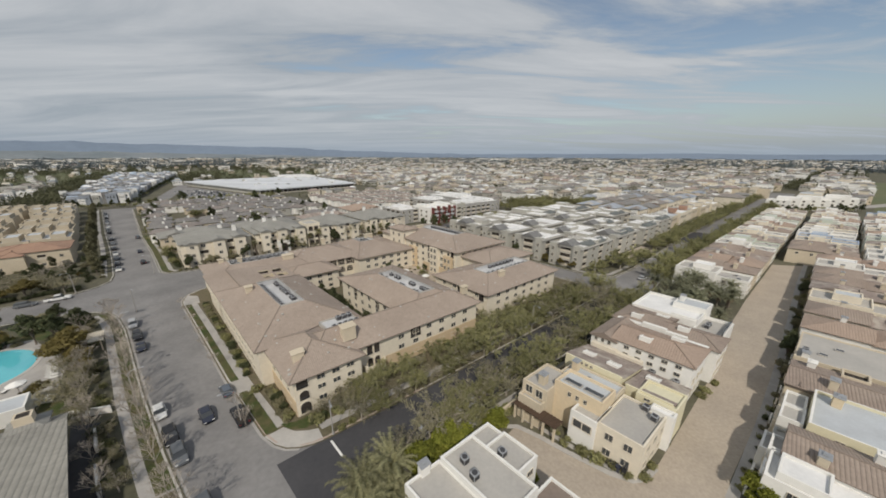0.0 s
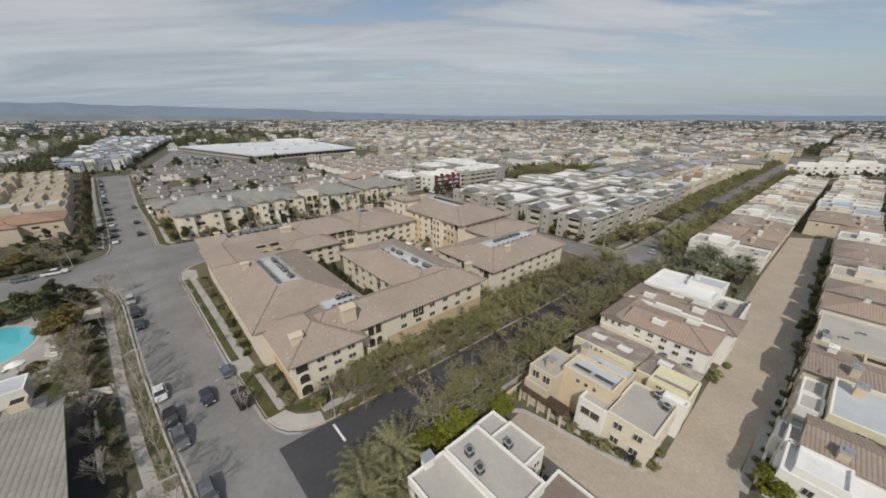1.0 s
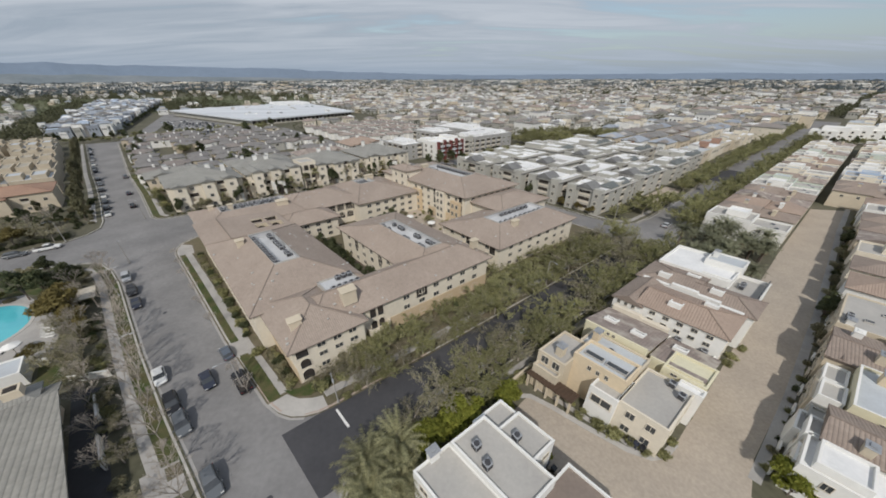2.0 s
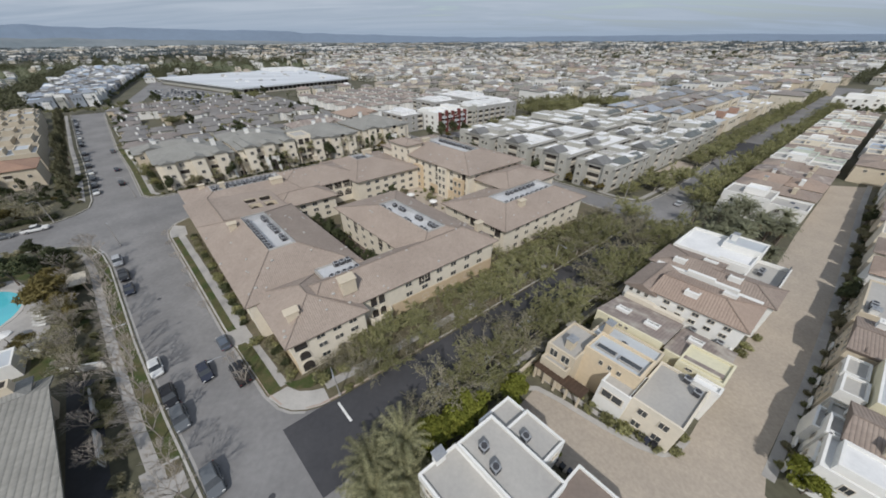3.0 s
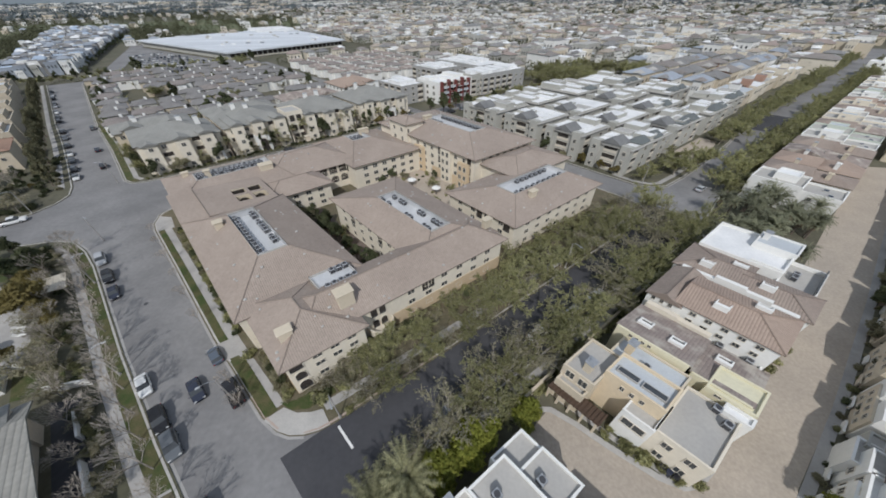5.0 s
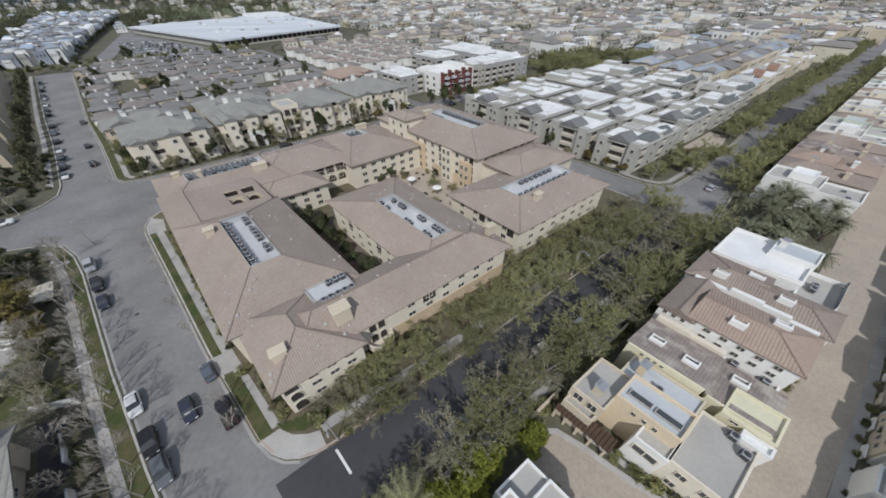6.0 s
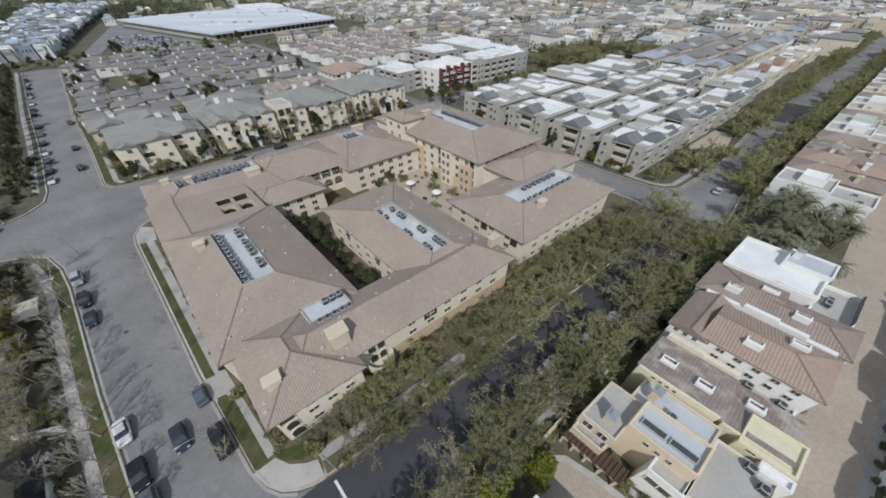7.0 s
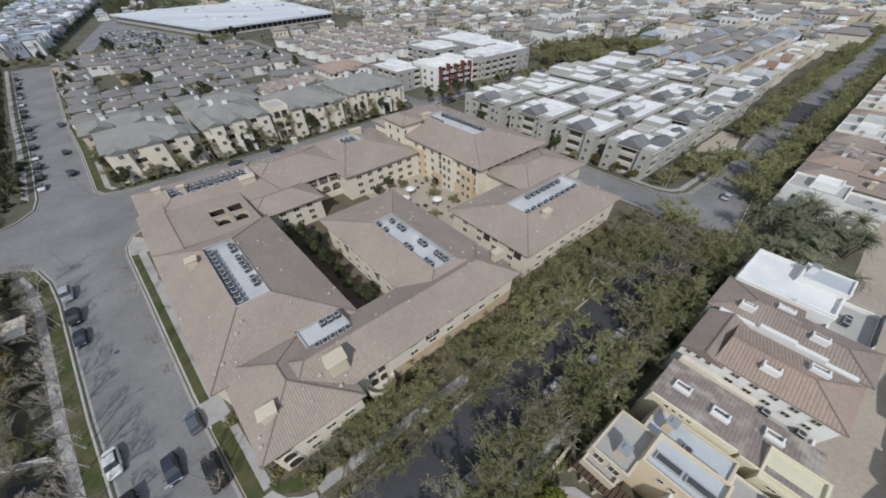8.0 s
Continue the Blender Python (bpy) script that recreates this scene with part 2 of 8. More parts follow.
M_leaf_olive = leaf_material("olive_brown_leaf", (0.20, 0.185, 0.11), (0.35, 0.325, 0.21), 0.4)
M_leaf_dark = leaf_material("dark_leaf", (0.055, 0.068, 0.034), (0.115, 0.125, 0.062))
M_leaf_slim = leaf_material("evergreen_needle", (0.10, 0.10, 0.055), (0.20, 0.185, 0.11))
M_leaf_palm_far = leaf_material("grey_palm_frond", (0.16, 0.17, 0.105), (0.32, 0.32, 0.215), 0.35)
M_leaf_lime = leaf_material("bright_green_leaf", (0.115, 0.135, 0.022), (0.27, 0.275, 0.055), 0.35)
M_leaf_gold = leaf_material("golden_leaf", (0.14, 0.115, 0.04), (0.22, 0.18, 0.07))
M_leaf_palm = leaf_material("palm_frond", (0.19, 0.19, 0.10), (0.42, 0.40, 0.235), 0.4)
M_leaf_dry = leaf_material("dry_frond", (0.20, 0.15, 0.09), (0.27, 0.21, 0.13))

# ---------------------------------------------------------------- the plan's own axes
AX, BX = radians(37.5), radians(135.0)
AXIS_A, AXIS_B = Vector((math.cos(AX), math.sin(AX), 0)), Vector((math.cos(BX), math.sin(BX), 0))
ORIGIN = Vector((-25.5, 43.2, 0))


def W(p, q, z=0.0):
    """A place from metres along the avenue (p) and along the side street (q)."""
    return ORIGIN + AXIS_A * p + AXIS_B * q + Vector((0, 0, z))


def mesh_of(name, bm, mat):
    me = bpy.data.meshes.new(name)
    bm.to_mesh(me)
    bm.free()
    for m in (mat if isinstance(mat, (list, tuple)) else (mat,)):
        me.materials.append(m)
    return me


def thing(name, label, category, at=(0, 0, 0), turn=0.0, group="", kind=""):
    ob = new(name)
    ob.matrix_world = pose(*at, 0, 0, turn)
    ob.empty_display_size = 0.5
    return tagged(ob, label, category, group, kind)


def part(name, bm, mat, parent=None, label=""):
    """One mesh object under a thing or a part; the mesh is in the parent's own space."""
    ob = new(name, bm if isinstance(bm, bpy.types.Mesh) else mesh_of(name, bm, mat))
    if parent is not None:
        ob.parent = parent
    if label:
        ob["label"] = label
    return ob


def solo(name, bm, mat, label, category="", kind="", group=""):
    return tagged(new(name, mesh_of(name, bm, mat)), label, category, group, kind)


def face(bm, pts, mat=0, uvs=None):
    f = bm.faces.new([bm.verts.new(p) for p in pts])
    f.material_index = mat
    if uvs:
        lay = bm.loops.layers.uv.get("uv") or bm.loops.layers.uv.new("uv")
        for lo, c in zip(f.loops, uvs):
            lo[lay].uv = c
    return f


def prism(bm, ring, z0, z1, mat=0, top=True, bottom=False, top_mat=None):
    """An upright prism on a ring of (p, q)."""
    pts = [W(p, q) for p, q in ring]
    area = sum(a.x * b.y - b.x * a.y for a, b in zip(pts, pts[1:] + pts[:1]))
    if area < 0:
        pts.reverse()
    n = len(pts)
    lo, hi = [bm.verts.new(v + Vector((0, 0, z0))) for v in pts], [bm.verts.new(v + Vector((0, 0, z1))) for v in pts]
    for i in range(n):
        bm.faces.new((lo[i], lo[(i + 1) % n], hi[(i + 1) % n], hi[i])).material_index = mat
    if top:
        bm.faces.new(hi).material_index = mat if top_mat is None else top_mat
    if bottom:
        bm.faces.new(lo[::-1]).material_index = mat


def rect(p0, p1, q0, q1):
    return [(p0, q0), (p1, q0), (p1, q1), (p0, q1)]


def box(bm, c, s, turn=0.0, mat=0, bevel=0.0):
    """A box of size s centred at c, turned about z by degrees."""
    m = Matrix.Translation(c) @ Matrix.Rotation(radians(turn), 4, "Z") @ Matrix.Diagonal((*s, 1))
    made = bmesh.ops.create_cube(bm, size=1, matrix=m)
    fs = {f for v in made["verts"] for f in v.link_faces}
    for f in fs:
        f.material_index = mat
    if bevel:
        bmesh.ops.bevel(bm, geom=list({e for f in fs for e in f.edges}), offset=bevel, segments=1, affect="EDGES")


def tube(bm, a, b, r0, r1, n=6, mat=0, cap=False):
    a, b = Vector(a), Vector(b)
    d = (b - a).normalized()
    x = d.orthogonal().normalized()
    y = d.cross(x)
    ra = [bm.verts.new(a + (x * math.cos(t) + y * math.sin(t)) * r0) for t in (2 * math.pi * i / n for i in range(n))]
    rb = [bm.verts.new(b + (x * math.cos(t) + y * math.sin(t)) * r1) for t in (2 * math.pi * i / n for i in range(n))]
    for i in range(n):
        bm.faces.new((ra[i], ra[(i + 1) % n], rb[(i + 1) % n], rb[i])).material_index = mat
    if cap:
        bm.faces.new(rb).material_index = mat
        bm.faces.new(ra[::-1]).material_index = mat


def slope(bm, pts, mat=0):
    """A roof plane of three or more corners, the first two along its eave; uv in metres along and up the slope."""
    pts = [Vector(p) for p in pts]
    e = (pts[1] - pts[0]).normalized()
    n = (pts[1] - pts[0]).cross(pts[2] - pts[0]).normalized()
    if n.z < 0:
        n = -n
    up = n.cross(e)
    f = face(bm, pts, mat, [((p - pts[0]).dot(e), (p - pts[0]).dot(up)) for p in pts])
    f.normal_update()
    if f.normal.z < 0:
        f.normal_flip()
    return f


CAPS = []       # hips and ridge of the roof made last


def hip_roof(bm, p0, p1, q0, q1, eave, rise, along="q", lo="hip", hi="hip", over=0.5, thick=0.22, inset=None):
    """A roof over a rectangle of the plan, with its ridge along p or q, hipped or gabled at either end, and a fascia round its eaves."""
    p0, p1, q0, q1 = p0 - over, p1 + over, q0 - over, q1 + over
    def P(s, c, z):
        return W(c, s, z) if along == "q" else W(s, c, z)
    s0, s1, c0, c1 = (q0, q1, p0, p1) if along == "q" else (p0, p1, q0, q1)
    mid, half = (c0 + c1) / 2, (c1 - c0) / 2
    inset = half if inset is None else inset
    r0 = s0 + (inset if lo == "hip" else 0)
    r1 = s1 - (inset if hi == "hip" else 0)
    if r0 > r1:
        r0 = r1 = (r0 + r1) / 2
    top = eave + rise
    A, B, C, D = P(s0, c0, eave), P(s1, c0, eave), P(s1, c1, eave), P(s0, c1, eave)
    R0, R1 = P(r0, mid, top), P(r1, mid, top)
    slope(bm, [A, B, R1, R0]); slope(bm, [C, D, R0, R1])
    for kind, a, b, r in ((lo, D, A, R0), (hi, B, C, R1)):
        if kind == "hip":
            slope(bm, [a, b, r])
        else:
            face(bm, [a, b, r])
    CAPS.clear()
    for a, b, on in ((A, R0, lo == "hip"), (D, R0, lo == "hip"), (B, R1, hi == "hip"), (C, R1, hi == "hip"), (R0, R1, (R1 - R0).length > 0.5)):
        if on:
            CAPS.append((a, b))
    dn = Vector((0, 0, -thick))
    for a, b in ((A, B), (B, C), (C, D), (D, A)):
        face(bm, [a, b, b + dn, a + dn])
    face(bm, [A + dn, B + dn, C + dn, D + dn])


# ---------------------------------------------------------------- ground, roads, blocks
def sheet(name, ring, z, mat, label, category="", kind="structure", thick=0.0):
    bm = bmesh.new()
    if thick:
        prism(bm, ring, z - thick, z)
    else:
        f = face(bm, [W(p, q, z) for p, q in ring])
        f.normal_update()
        if f.normal.z < 0:
            f.normal_flip()
    return solo(name, bm, mat, label, category, kind)


def offset_line(line, d):
    """The same line of (p, q), moved d to its left."""
    out = []
    for i, (p, q) in enumerate(line):
        a, b = line[max(i - 1, 0)], line[min(i + 1, len(line) - 1)]
        t = Vector((b[0] - a[0], b[1] - a[1])).normalized()
        out.append((p - t.y * d, q + t.x * d))
    return out


def strip(name, line, d0, d1, z0, z1, mat, label, category=""):
    """A band between two offsets of a line, as a solid from z0 to z1."""
    a, b = offset_line(line, d0), offset_line(line, d1)
    bm = bmesh.new()
    for i in range(len(line) - 1):
        prism(bm, [a[i], a[i + 1], b[i + 1], b[i]], z0, z1)
    bmesh.ops.remove_doubles(bm, verts=bm.verts, dist=0.002)
    return solo(name, bm, mat, label, category, "structure")


bm = bmesh.new()
face(bm, [(-5200, -900, -0.06), (5200, -900, -0.06), (5200, 5200, -0.06), (-5200, 5200, -0.06)])
solo("ground", bm, M_ground, "dry olive and tan plain reaching the horizon", "ground", "structure")
sheet("road", [(-48, -80), (560, -80), (560, 112), (112, 112), (112, 330), (-48, 330)], 0.0, M_asphalt, "worn light grey asphalt of the streets and crossings", "road")
sheet("road_avenue", [(-5.6, -7.0), (-5.1, -18.5), (99.2, -18.6), (98.4, -3.2), (92, -6.5)], 0.006, M_asphalt_dark, "dark newly laid asphalt of the tree-lined avenue", "road")
sheet("road_avenue_east", [(196, -13), (228, -13), (228, 3), (196, 2)], 0.006, M_asphalt_dark, "dark asphalt of the avenue beyond the crossing", "road")

KERB_MAIN = [(97, 60), (97, 2), (96.2, -3.5), (93.5, -7), (89, -8.0), (46, -7.8), (20, -7.6), (2, -7.2), (-0.2, -6.9), (-2.0, -6.2), (-3.6, -5.0), (-4.7, -3.2), (-5.5, 0), (-6.9, 20), (-7.9, 48), (-8.7, 68), (-8.4, 72), (-6.5, 76.5), (-3, 79), (2, 81.5), (30, 83), (90, 84)]
KERB_POOL = [(-60, 84), (-36, 82), (-28, 78.5), (-24.5, 75), (-22.4, 68), (-21.2, 59), (-19.1, 26), (-17.2, 5.4), (-16.2, -3), (-15.0, -14), (-13, -60)]
KERB_SOUTH = [(-4.6, -80), (-4.6, -25), (-4.0, -21.3), (-2.0, -18.8), (1.5, -17.6), (20, -17.4), (60, -18.2), (92, -18.6), (104, -17), (130, -13.5), (200, -12), (560, -12)]
KERB_NORTH = [(107, 300), (107, 112), (104, 106), (98, 103.5), (55, 103), (6, 103.5), (-6, 104.5), (-9.6, 106.2), (-11.2, 110), (-12, 147), (-14.2, 191), (-15.4, 320)]
KERB_EAST = [(560, 8), (300, 3), (216, 1.5), (177, -0.5), (150, -2.6), (124, -3.4), (113, -3.0), (109, -0.6), (107, 4), (106.8, 12), (107, 104)]
KERB_WEST = [(-33.5, 330), (-28.3, 208), (-26, 170), (-24.8, 143), (-24, 115), (-24.8, 108), (-28, 103.4), (-33, 100), (-60, 97)]
BLOCKS = (
    ("main", KERB_MAIN + [(97, 84)], M_mulch), ("pool", KERB_POOL + [(-160, -60), (-160, 84)], M_ground), ("south", KERB_SOUTH + [(560, -300), (-4.6, -300)], M_ground),
    ("north", KERB_NORTH + [(107, 320)], M_ground), ("east", KERB_EAST + [(560, 104)], M_ground), ("west", KERB_WEST + [(-200, 97), (-200, 330)], M_ground))
for tag, ring, mat in BLOCKS:
    sheet("ground_" + tag, ring, 0.12, mat, "planted soil of a city block inside its kerb", "ground", thick=0.2)
for line in (KERB_MAIN, KERB_POOL, KERB_SOUTH, KERB_NORTH, KERB_EAST, KERB_WEST):
    strip("kerb", line, -0.25, 0.0 - 0.55, -0.05, 0.152, M_kerb, "pale concrete kerb along the street", "kerb")

for line in (KERB_MAIN[9:19], KERB_POOL[2:], KERB_NORTH[5:], KERB_SOUTH[:6], KERB_EAST[3:9]):
    strip("gutter", line, -0.27, 0.42, -0.03, 0.012, M_gutter, "concrete gutter beside the kerb", "kerb")
# pavements
strip("pavement", KERB_WEST[:5], -2.0, -3.6, 0.05, 0.145, M_concrete, "concrete pavement under the evergreens", "pavement")
strip("pavement", KERB_NORTH[7:11], -2.6, -4.0, 0.05, 0.145, M_concrete, "concrete pavement along the side street", "pavement")
strip("lawn_strip", KERB_NORTH[7:11], -0.6, -2.6, 0.05, 0.16, M_lawn, "grass strip between kerb and pavement", "lawn")
strip("pavement", KERB_EAST[4:10], -1.9, -3.3, 0.05, 0.145, M_concrete, "concrete pavement beside the avenue", "pavement")
sheet("pavement_court_east", [(137, 1.5), (150, -1.0), (168, 2.5), (168, 8.5), (138, 8.5)], 0.15, M_paver, "tan paved forecourt between the blocks", "pavement", thick=0.05)
strip("pavement", KERB_SOUTH[3:8], -1.6, -3.2, 0.05, 0.145, M_concrete, "concrete pavement beside the avenue", "pavement")
strip("pavement", KERB_MAIN[4:8], -2.4, -3.9, 0.05, 0.145, M_concrete, "concrete pavement beside the avenue", "pavement")
strip("pavement", KERB_MAIN[12:16], -1.9, -3.4, 0.05, 0.145, M_concrete, "concrete pavement along the apartment house", "pavement")
strip("lawn_strip", KERB_MAIN[12:16], -0.55, -1.9, 0.05, 0.16, M_lawn, "narrow planted strip between kerb and pavement", "lawn")
strip("lawn_strip", KERB_POOL[3:9], -0.55, -2.6, 0.05, 0.16, M_lawn, "worn grass strip between kerb and pavement", "lawn")
strip("pavement", KERB_POOL[3:10], -2.6, -4.1, 0.05, 0.145, M_concrete, "concrete pavement along the pool garden", "pavement")
sheet("pavement_corner", [(-5.4, -0.6), (-4.6, -3.2), (-3.5, -4.9), (-1.95, -6.05), (-0.2, -6.75), (1.4, -7.0), (1.7, -4.2), (0.2, -3.6), (-1.4, -2.4), (-2.5, -0.4)], 0.15, M_kerb, "rounded concrete corner apron at the crossing", "pavement", thick=0.1)
sheet("road_alley", [(18.6, -25.3), (26.2, -24.6), (27.2, -32), (28.4, -38.6), (29.6, -41.2), (32.6, -42.4), (60, -41.8), (72, -41.4), (86, -39.0), (108, -38.6), (119, -38.2), (176, -37.6), (183, -46.2), (155, -46.6), (90, -49.4), (57, -49.9), (40, -49.6), (34, -50.6), (22, -70), (14, -70), (18.6, -45)], 0.135, M_paver, "sandy tan paved lane between the town houses", "road", thick=0.06)

bm = bmesh.new()
prism(bm, rect(2.0, 2.35, -11.8, -7.9), 0.008, 0.014)
solo("stop_line", bm, M_paint_white, "white painted stop line on dark asphalt", "road marking", "structure")

# ---------------------------------------------------------------- windows shared by all houses
def window_meshes():
    fr = bmesh.new()
    for c, s in (((0, 0.03, 0.47), (1.0, 0.1, 0.06)), ((0, 0.05, -0.48), (1.08, 0.16, 0.06)), ((-0.47, 0.03, 0), (0.06, 0.1, 0.9)), ((0.47, 0.03, 0), (0.06, 0.1, 0.9)), ((0, 0.03, 0), (0.05, 0.07, 0.9))):
        box(fr, c, s)
    gl = bmesh.new()
    box(gl, (0, 0.012, 0), (0.9, 0.03, 0.9))
    return mesh_of("window_frame", fr, M_frame), mesh_of("pane", gl, M_glass)


WIN_FRAME, WIN_PANE = window_meshes()


def far_window_mesh():
    bm = bmesh.new()
    box(bm, (0, 0.03, 0), (1.06, 0.1, 1.06), 0, 0)
    box(bm, (0, 0.05, 0), (0.86, 0.1, 0.86), 0, 1)
    box(bm, (0, 0.08, 0), (0.06, 0.1, 0.86), 0, 0)
    return mesh_of("window", bm, [M_frame, M_glass])


WIN_FAR = far_window_mesh()


def wall_window(parent, a, b, f, z, w=1.4, h=1.4, frame_mesh=None):
    """A window on the wall from a to b (plan points, outside on the right), at the share f of its length."""
    A, B = W(*a), W(*b)
    x = (B - A).normalized()
    y = x.cross(Vector((0, 0, 1)))
    o = A.lerp(B, f) + Vector((0, 0, z))
    m = Matrix(((x.x, y.x, 0, o.x), (x.y, y.y, 0, o.y), (0, 0, 1, o.z), (0, 0, 0, 1))) @ Matrix.Diagonal((w, 1, h, 1))
    fr = new("window", frame_mesh or WIN_FRAME)
    fr.parent, fr.matrix_world = parent.parent or parent, m
    if frame_mesh:
        return fr
    gl = new("pane", WIN_PANE)
    gl.parent = fr
    return fr


def window_row(parent, a, b, n, zs, w=1.4, h=1.4, lo=0.08, hi=0.92, mesh=None):
    for z in zs:
        for i in range(n):
            wall_window(parent, a, b, lo + (hi - lo) * (i + 0.5) / n, z, w, h, mesh)


# ---------------------------------------------------------------- the apartment house
apartments = thing("apartment_house", "three-storey cream apartment house with mauve tiled hip roofs round courtyards", "apartment house", W(0, 0, 0))


def under(ob, parent):
    ob.parent = parent
    ob.matrix_parent_inverse = parent.matrix_world.inverted()
    return ob


def wing(p0, p1, q0, q1, h, mat=None):
    bm = bmesh.new()
    prism(bm, rect(p0, p1, q0, q1), 0.1, h)
    return under(part("wall", bm, mat or M_cream), apartments)


def ridge_caps(lines, mat, parent):
    """Rounded cap tiles along each hip and ridge."""
    for a, b in lines:
        bm = bmesh.new()
        tube(bm, a, b, 0.13, 0.13, 6, 0, True)
        under(part("ridge_cap", bm, mat), parent)


def wing_roof(*args, **kw):
    bm = bmesh.new()
    hip_roof(bm, *args, **kw)
    ridge_caps(CAPS, M_tile, apartments)
    return under(part("roof", bm, M_tile), apartments)


def well_roof(p0, p1, q0, q1, eave, wp0, wp1, wq0, wq1, top, depth=1.3, over=0.5, floor=None):
    """A hip roof with a sunken flat deck for machines cut into its top."""
    bm = bmesh.new()
    p0, p1, q0, q1 = p0 - over, p1 + over, q0 - over, q1 + over
    E = [W(p0, q0, eave), W(p1, q0, eave), W(p1, q1, eave), W(p0, q1, eave)]
    T = [W(wp0, wq0, top), W(wp1, wq0, top), W(wp1, wq1, top), W(wp0, wq1, top)]
    dn, th = Vector((0, 0, -depth)), Vector((0, 0, -0.22))
    for i in range(4):
        j = (i + 1) % 4
        slope(bm, [E[i], E[j], T[j], T[i]])
        face(bm, [E[i], E[j], E[j] + th, E[i] + th])
    face(bm, [e + th for e in E])
    roof = under(part("roof", bm, M_tile), apartments)
    ridge_caps(list(zip(E, T)), M_tile, apartments)
    b2 = bmesh.new()
    for i in range(4):
        j = (i + 1) % 4
        face(b2, [T[i], T[j], T[j] + dn, T[i] + dn])
    face(b2, [t + dn for t in T])
    under(part("machine_deck", b2, floor or M_deck, label="sunken pale roof deck for machines"), apartments)
    b3 = bmesh.new()
    c = sum(T, Vector()) / 4
    for i in range(4):
        j = (i + 1) % 4
        a, b = T[i], T[j]
        o = [a + (a - c).normalized() * 0.25, b + (b - c).normalized() * 0.25]
        up = Vector((0, 0, 0.16))
        face(b3, [a + up, b + up, o[1] + up, o[0] + up]); face(b3, [o[0] + up, o[1] + up, o[1] - up, o[0] - up]); face(b3, [a + up, b + up, b - up, a - up])
    under(part("coping", b3, M_membrane, label="pale metal coping round the deck"), apartments)
    return roof


WALLS = {}
for tag, args in dict(
        S=(0.2, 12.4, 0.3, 14, 7.7), B=(10, 45.5, 2.6, 12.4, 7.9), C=(-1.8, 19.2, 12.6, 50, 8.1), C2=(-1.8, 9.8, 48, 64, 8.1), D=(28.3, 46.2, 6, 40, 7.9),
        E=(52.2, 84.4, 4.8, 25.5, 7.4), F=(66.5, 90.8, 31.5, 78, 11.0), G=(65.4, 72, 61, 70.5, 14.2), H=(42.3, 65.8, 55.4, 80, 7.8),
        I=(-0.9, 26, 60, 80, 7.9), J=(19, 43, 60.5, 80, 7.6), K=(17, 33, 52.5, 61, 6.8), E2=(69.5, 90.6, 18.6, 33, 9.0)).items():
    WALLS[tag] = wing(*args)
well_roof(-1.9, 19.4, 12.8, 50, 8.3, 5.9, 10.9, 22.2, 40.2, 12.2)
wing_roof(-0.2, 12.6, 0, 16, 7.9, 3.0, "q")
wing_roof(4, 46, 2.3, 12.7, 8.1, 3.2, "p")
well_roof(28, 46.6, 5.5, 41, 8.0, 33.6, 38.2, 10, 28.3, 11.6)
well_roof(51.8, 84.8, 4.4, 26, 7.5, 60.2, 80.2, 11.8, 17.6, 9.9, 1.0)
well_roof(66, 91.2, 31, 78, 11.1, 75.5, 82, 43, 63.5, 14.0, 1.0)
wing_roof(65.2, 72.2, 60.8, 70.7, 14.3, 1.2, "q")
well_roof(42, 66, 55, 81, 7.9, 50, 56, 68, 74, 10.6, 1.0)
well_roof(-1.2, 26.5, 60, 81, 8.0, 5.6, 24, 68, 73.5, 10.2, 0.9)
wing_roof(19, 48, 60.2, 80.5, 7.7, 3.2, "p")
wing_roof(17, 33.4, 52, 61.5, 6.9, 2.4, "p")
wing_roof(69, 91, 18.2, 33.5, 9.1, 2.2, "p")

# ---------------------------------------------------------------- apartment house: openings and fittings
SOUTH, WEST = "south", "west"
for tag, a, b, n, zs, w, h in (
        ("S", (2.6, 0.3), (12.4, 0.3), 3, (2.2, 4.6, 6.6), 1.5, 1.0), ("S", (0.2, 14), (0.2, 0.3), 3, (2.0, 4.4, 6.5), 1.2, 1.1),
        ("B", (19, 2.6), (45.5, 2.6), 6, (1.7, 4.2, 6.6), 1.5, 1.1), ("C", (-1.8, 50), (-1.8, 14), 12, (1.7, 4.2, 6.7), 1.4, 1.3), ("C2", (-1.8, 64), (-1.8, 50), 4, (1.7, 4.2, 6.7), 1.4, 1.3),
        ("D", (28.3, 40), (28.3, 13), 6, (1.6, 4.1, 6.5), 1.4, 1.3), ("E", (52.2, 4.8), (84.4, 4.8), 7, (1.5, 3.9, 6.2), 1.5, 1.1), ("E", (52.2, 25.5), (52.2, 4.8), 4, (1.5, 3.9, 6.2), 1.4, 1.2),
        ("F", (66.5, 61), (66.5, 31.5), 7, (1.5, 4.1, 6.7, 9.3), 1.3, 1.3), ("F", (66.5, 31.5), (90.8, 31.5), 7, (9.6,), 1.6, 1.2), ("G", (65.4, 70.5), (65.4, 61), 2, (3, 6, 9, 12), 1.2, 1.4),
        ("G", (65.4, 61), (66.6, 61), 1, (12,), 0.7, 1.4), ("H", (42.3, 55.4), (65.8, 55.4), 6, (1.6, 4.0, 6.3), 1.6, 1.2), ("H", (42.3, 80), (42.3, 55.4), 3, (4.0, 6.3), 1.3, 1.2),
        ("K", (17, 52.5), (33, 52.5), 4, (1.6, 3.6, 5.5), 1.5, 1.1), ("J", (33, 60.5), (43, 60.5), 3, (3.5, 5.8), 1.5, 1.2), ("D", (28.3, 6), (46.2, 6), 0, (), 1, 1)):
    window_row(WALLS[tag], a, b, n, zs, w, h)


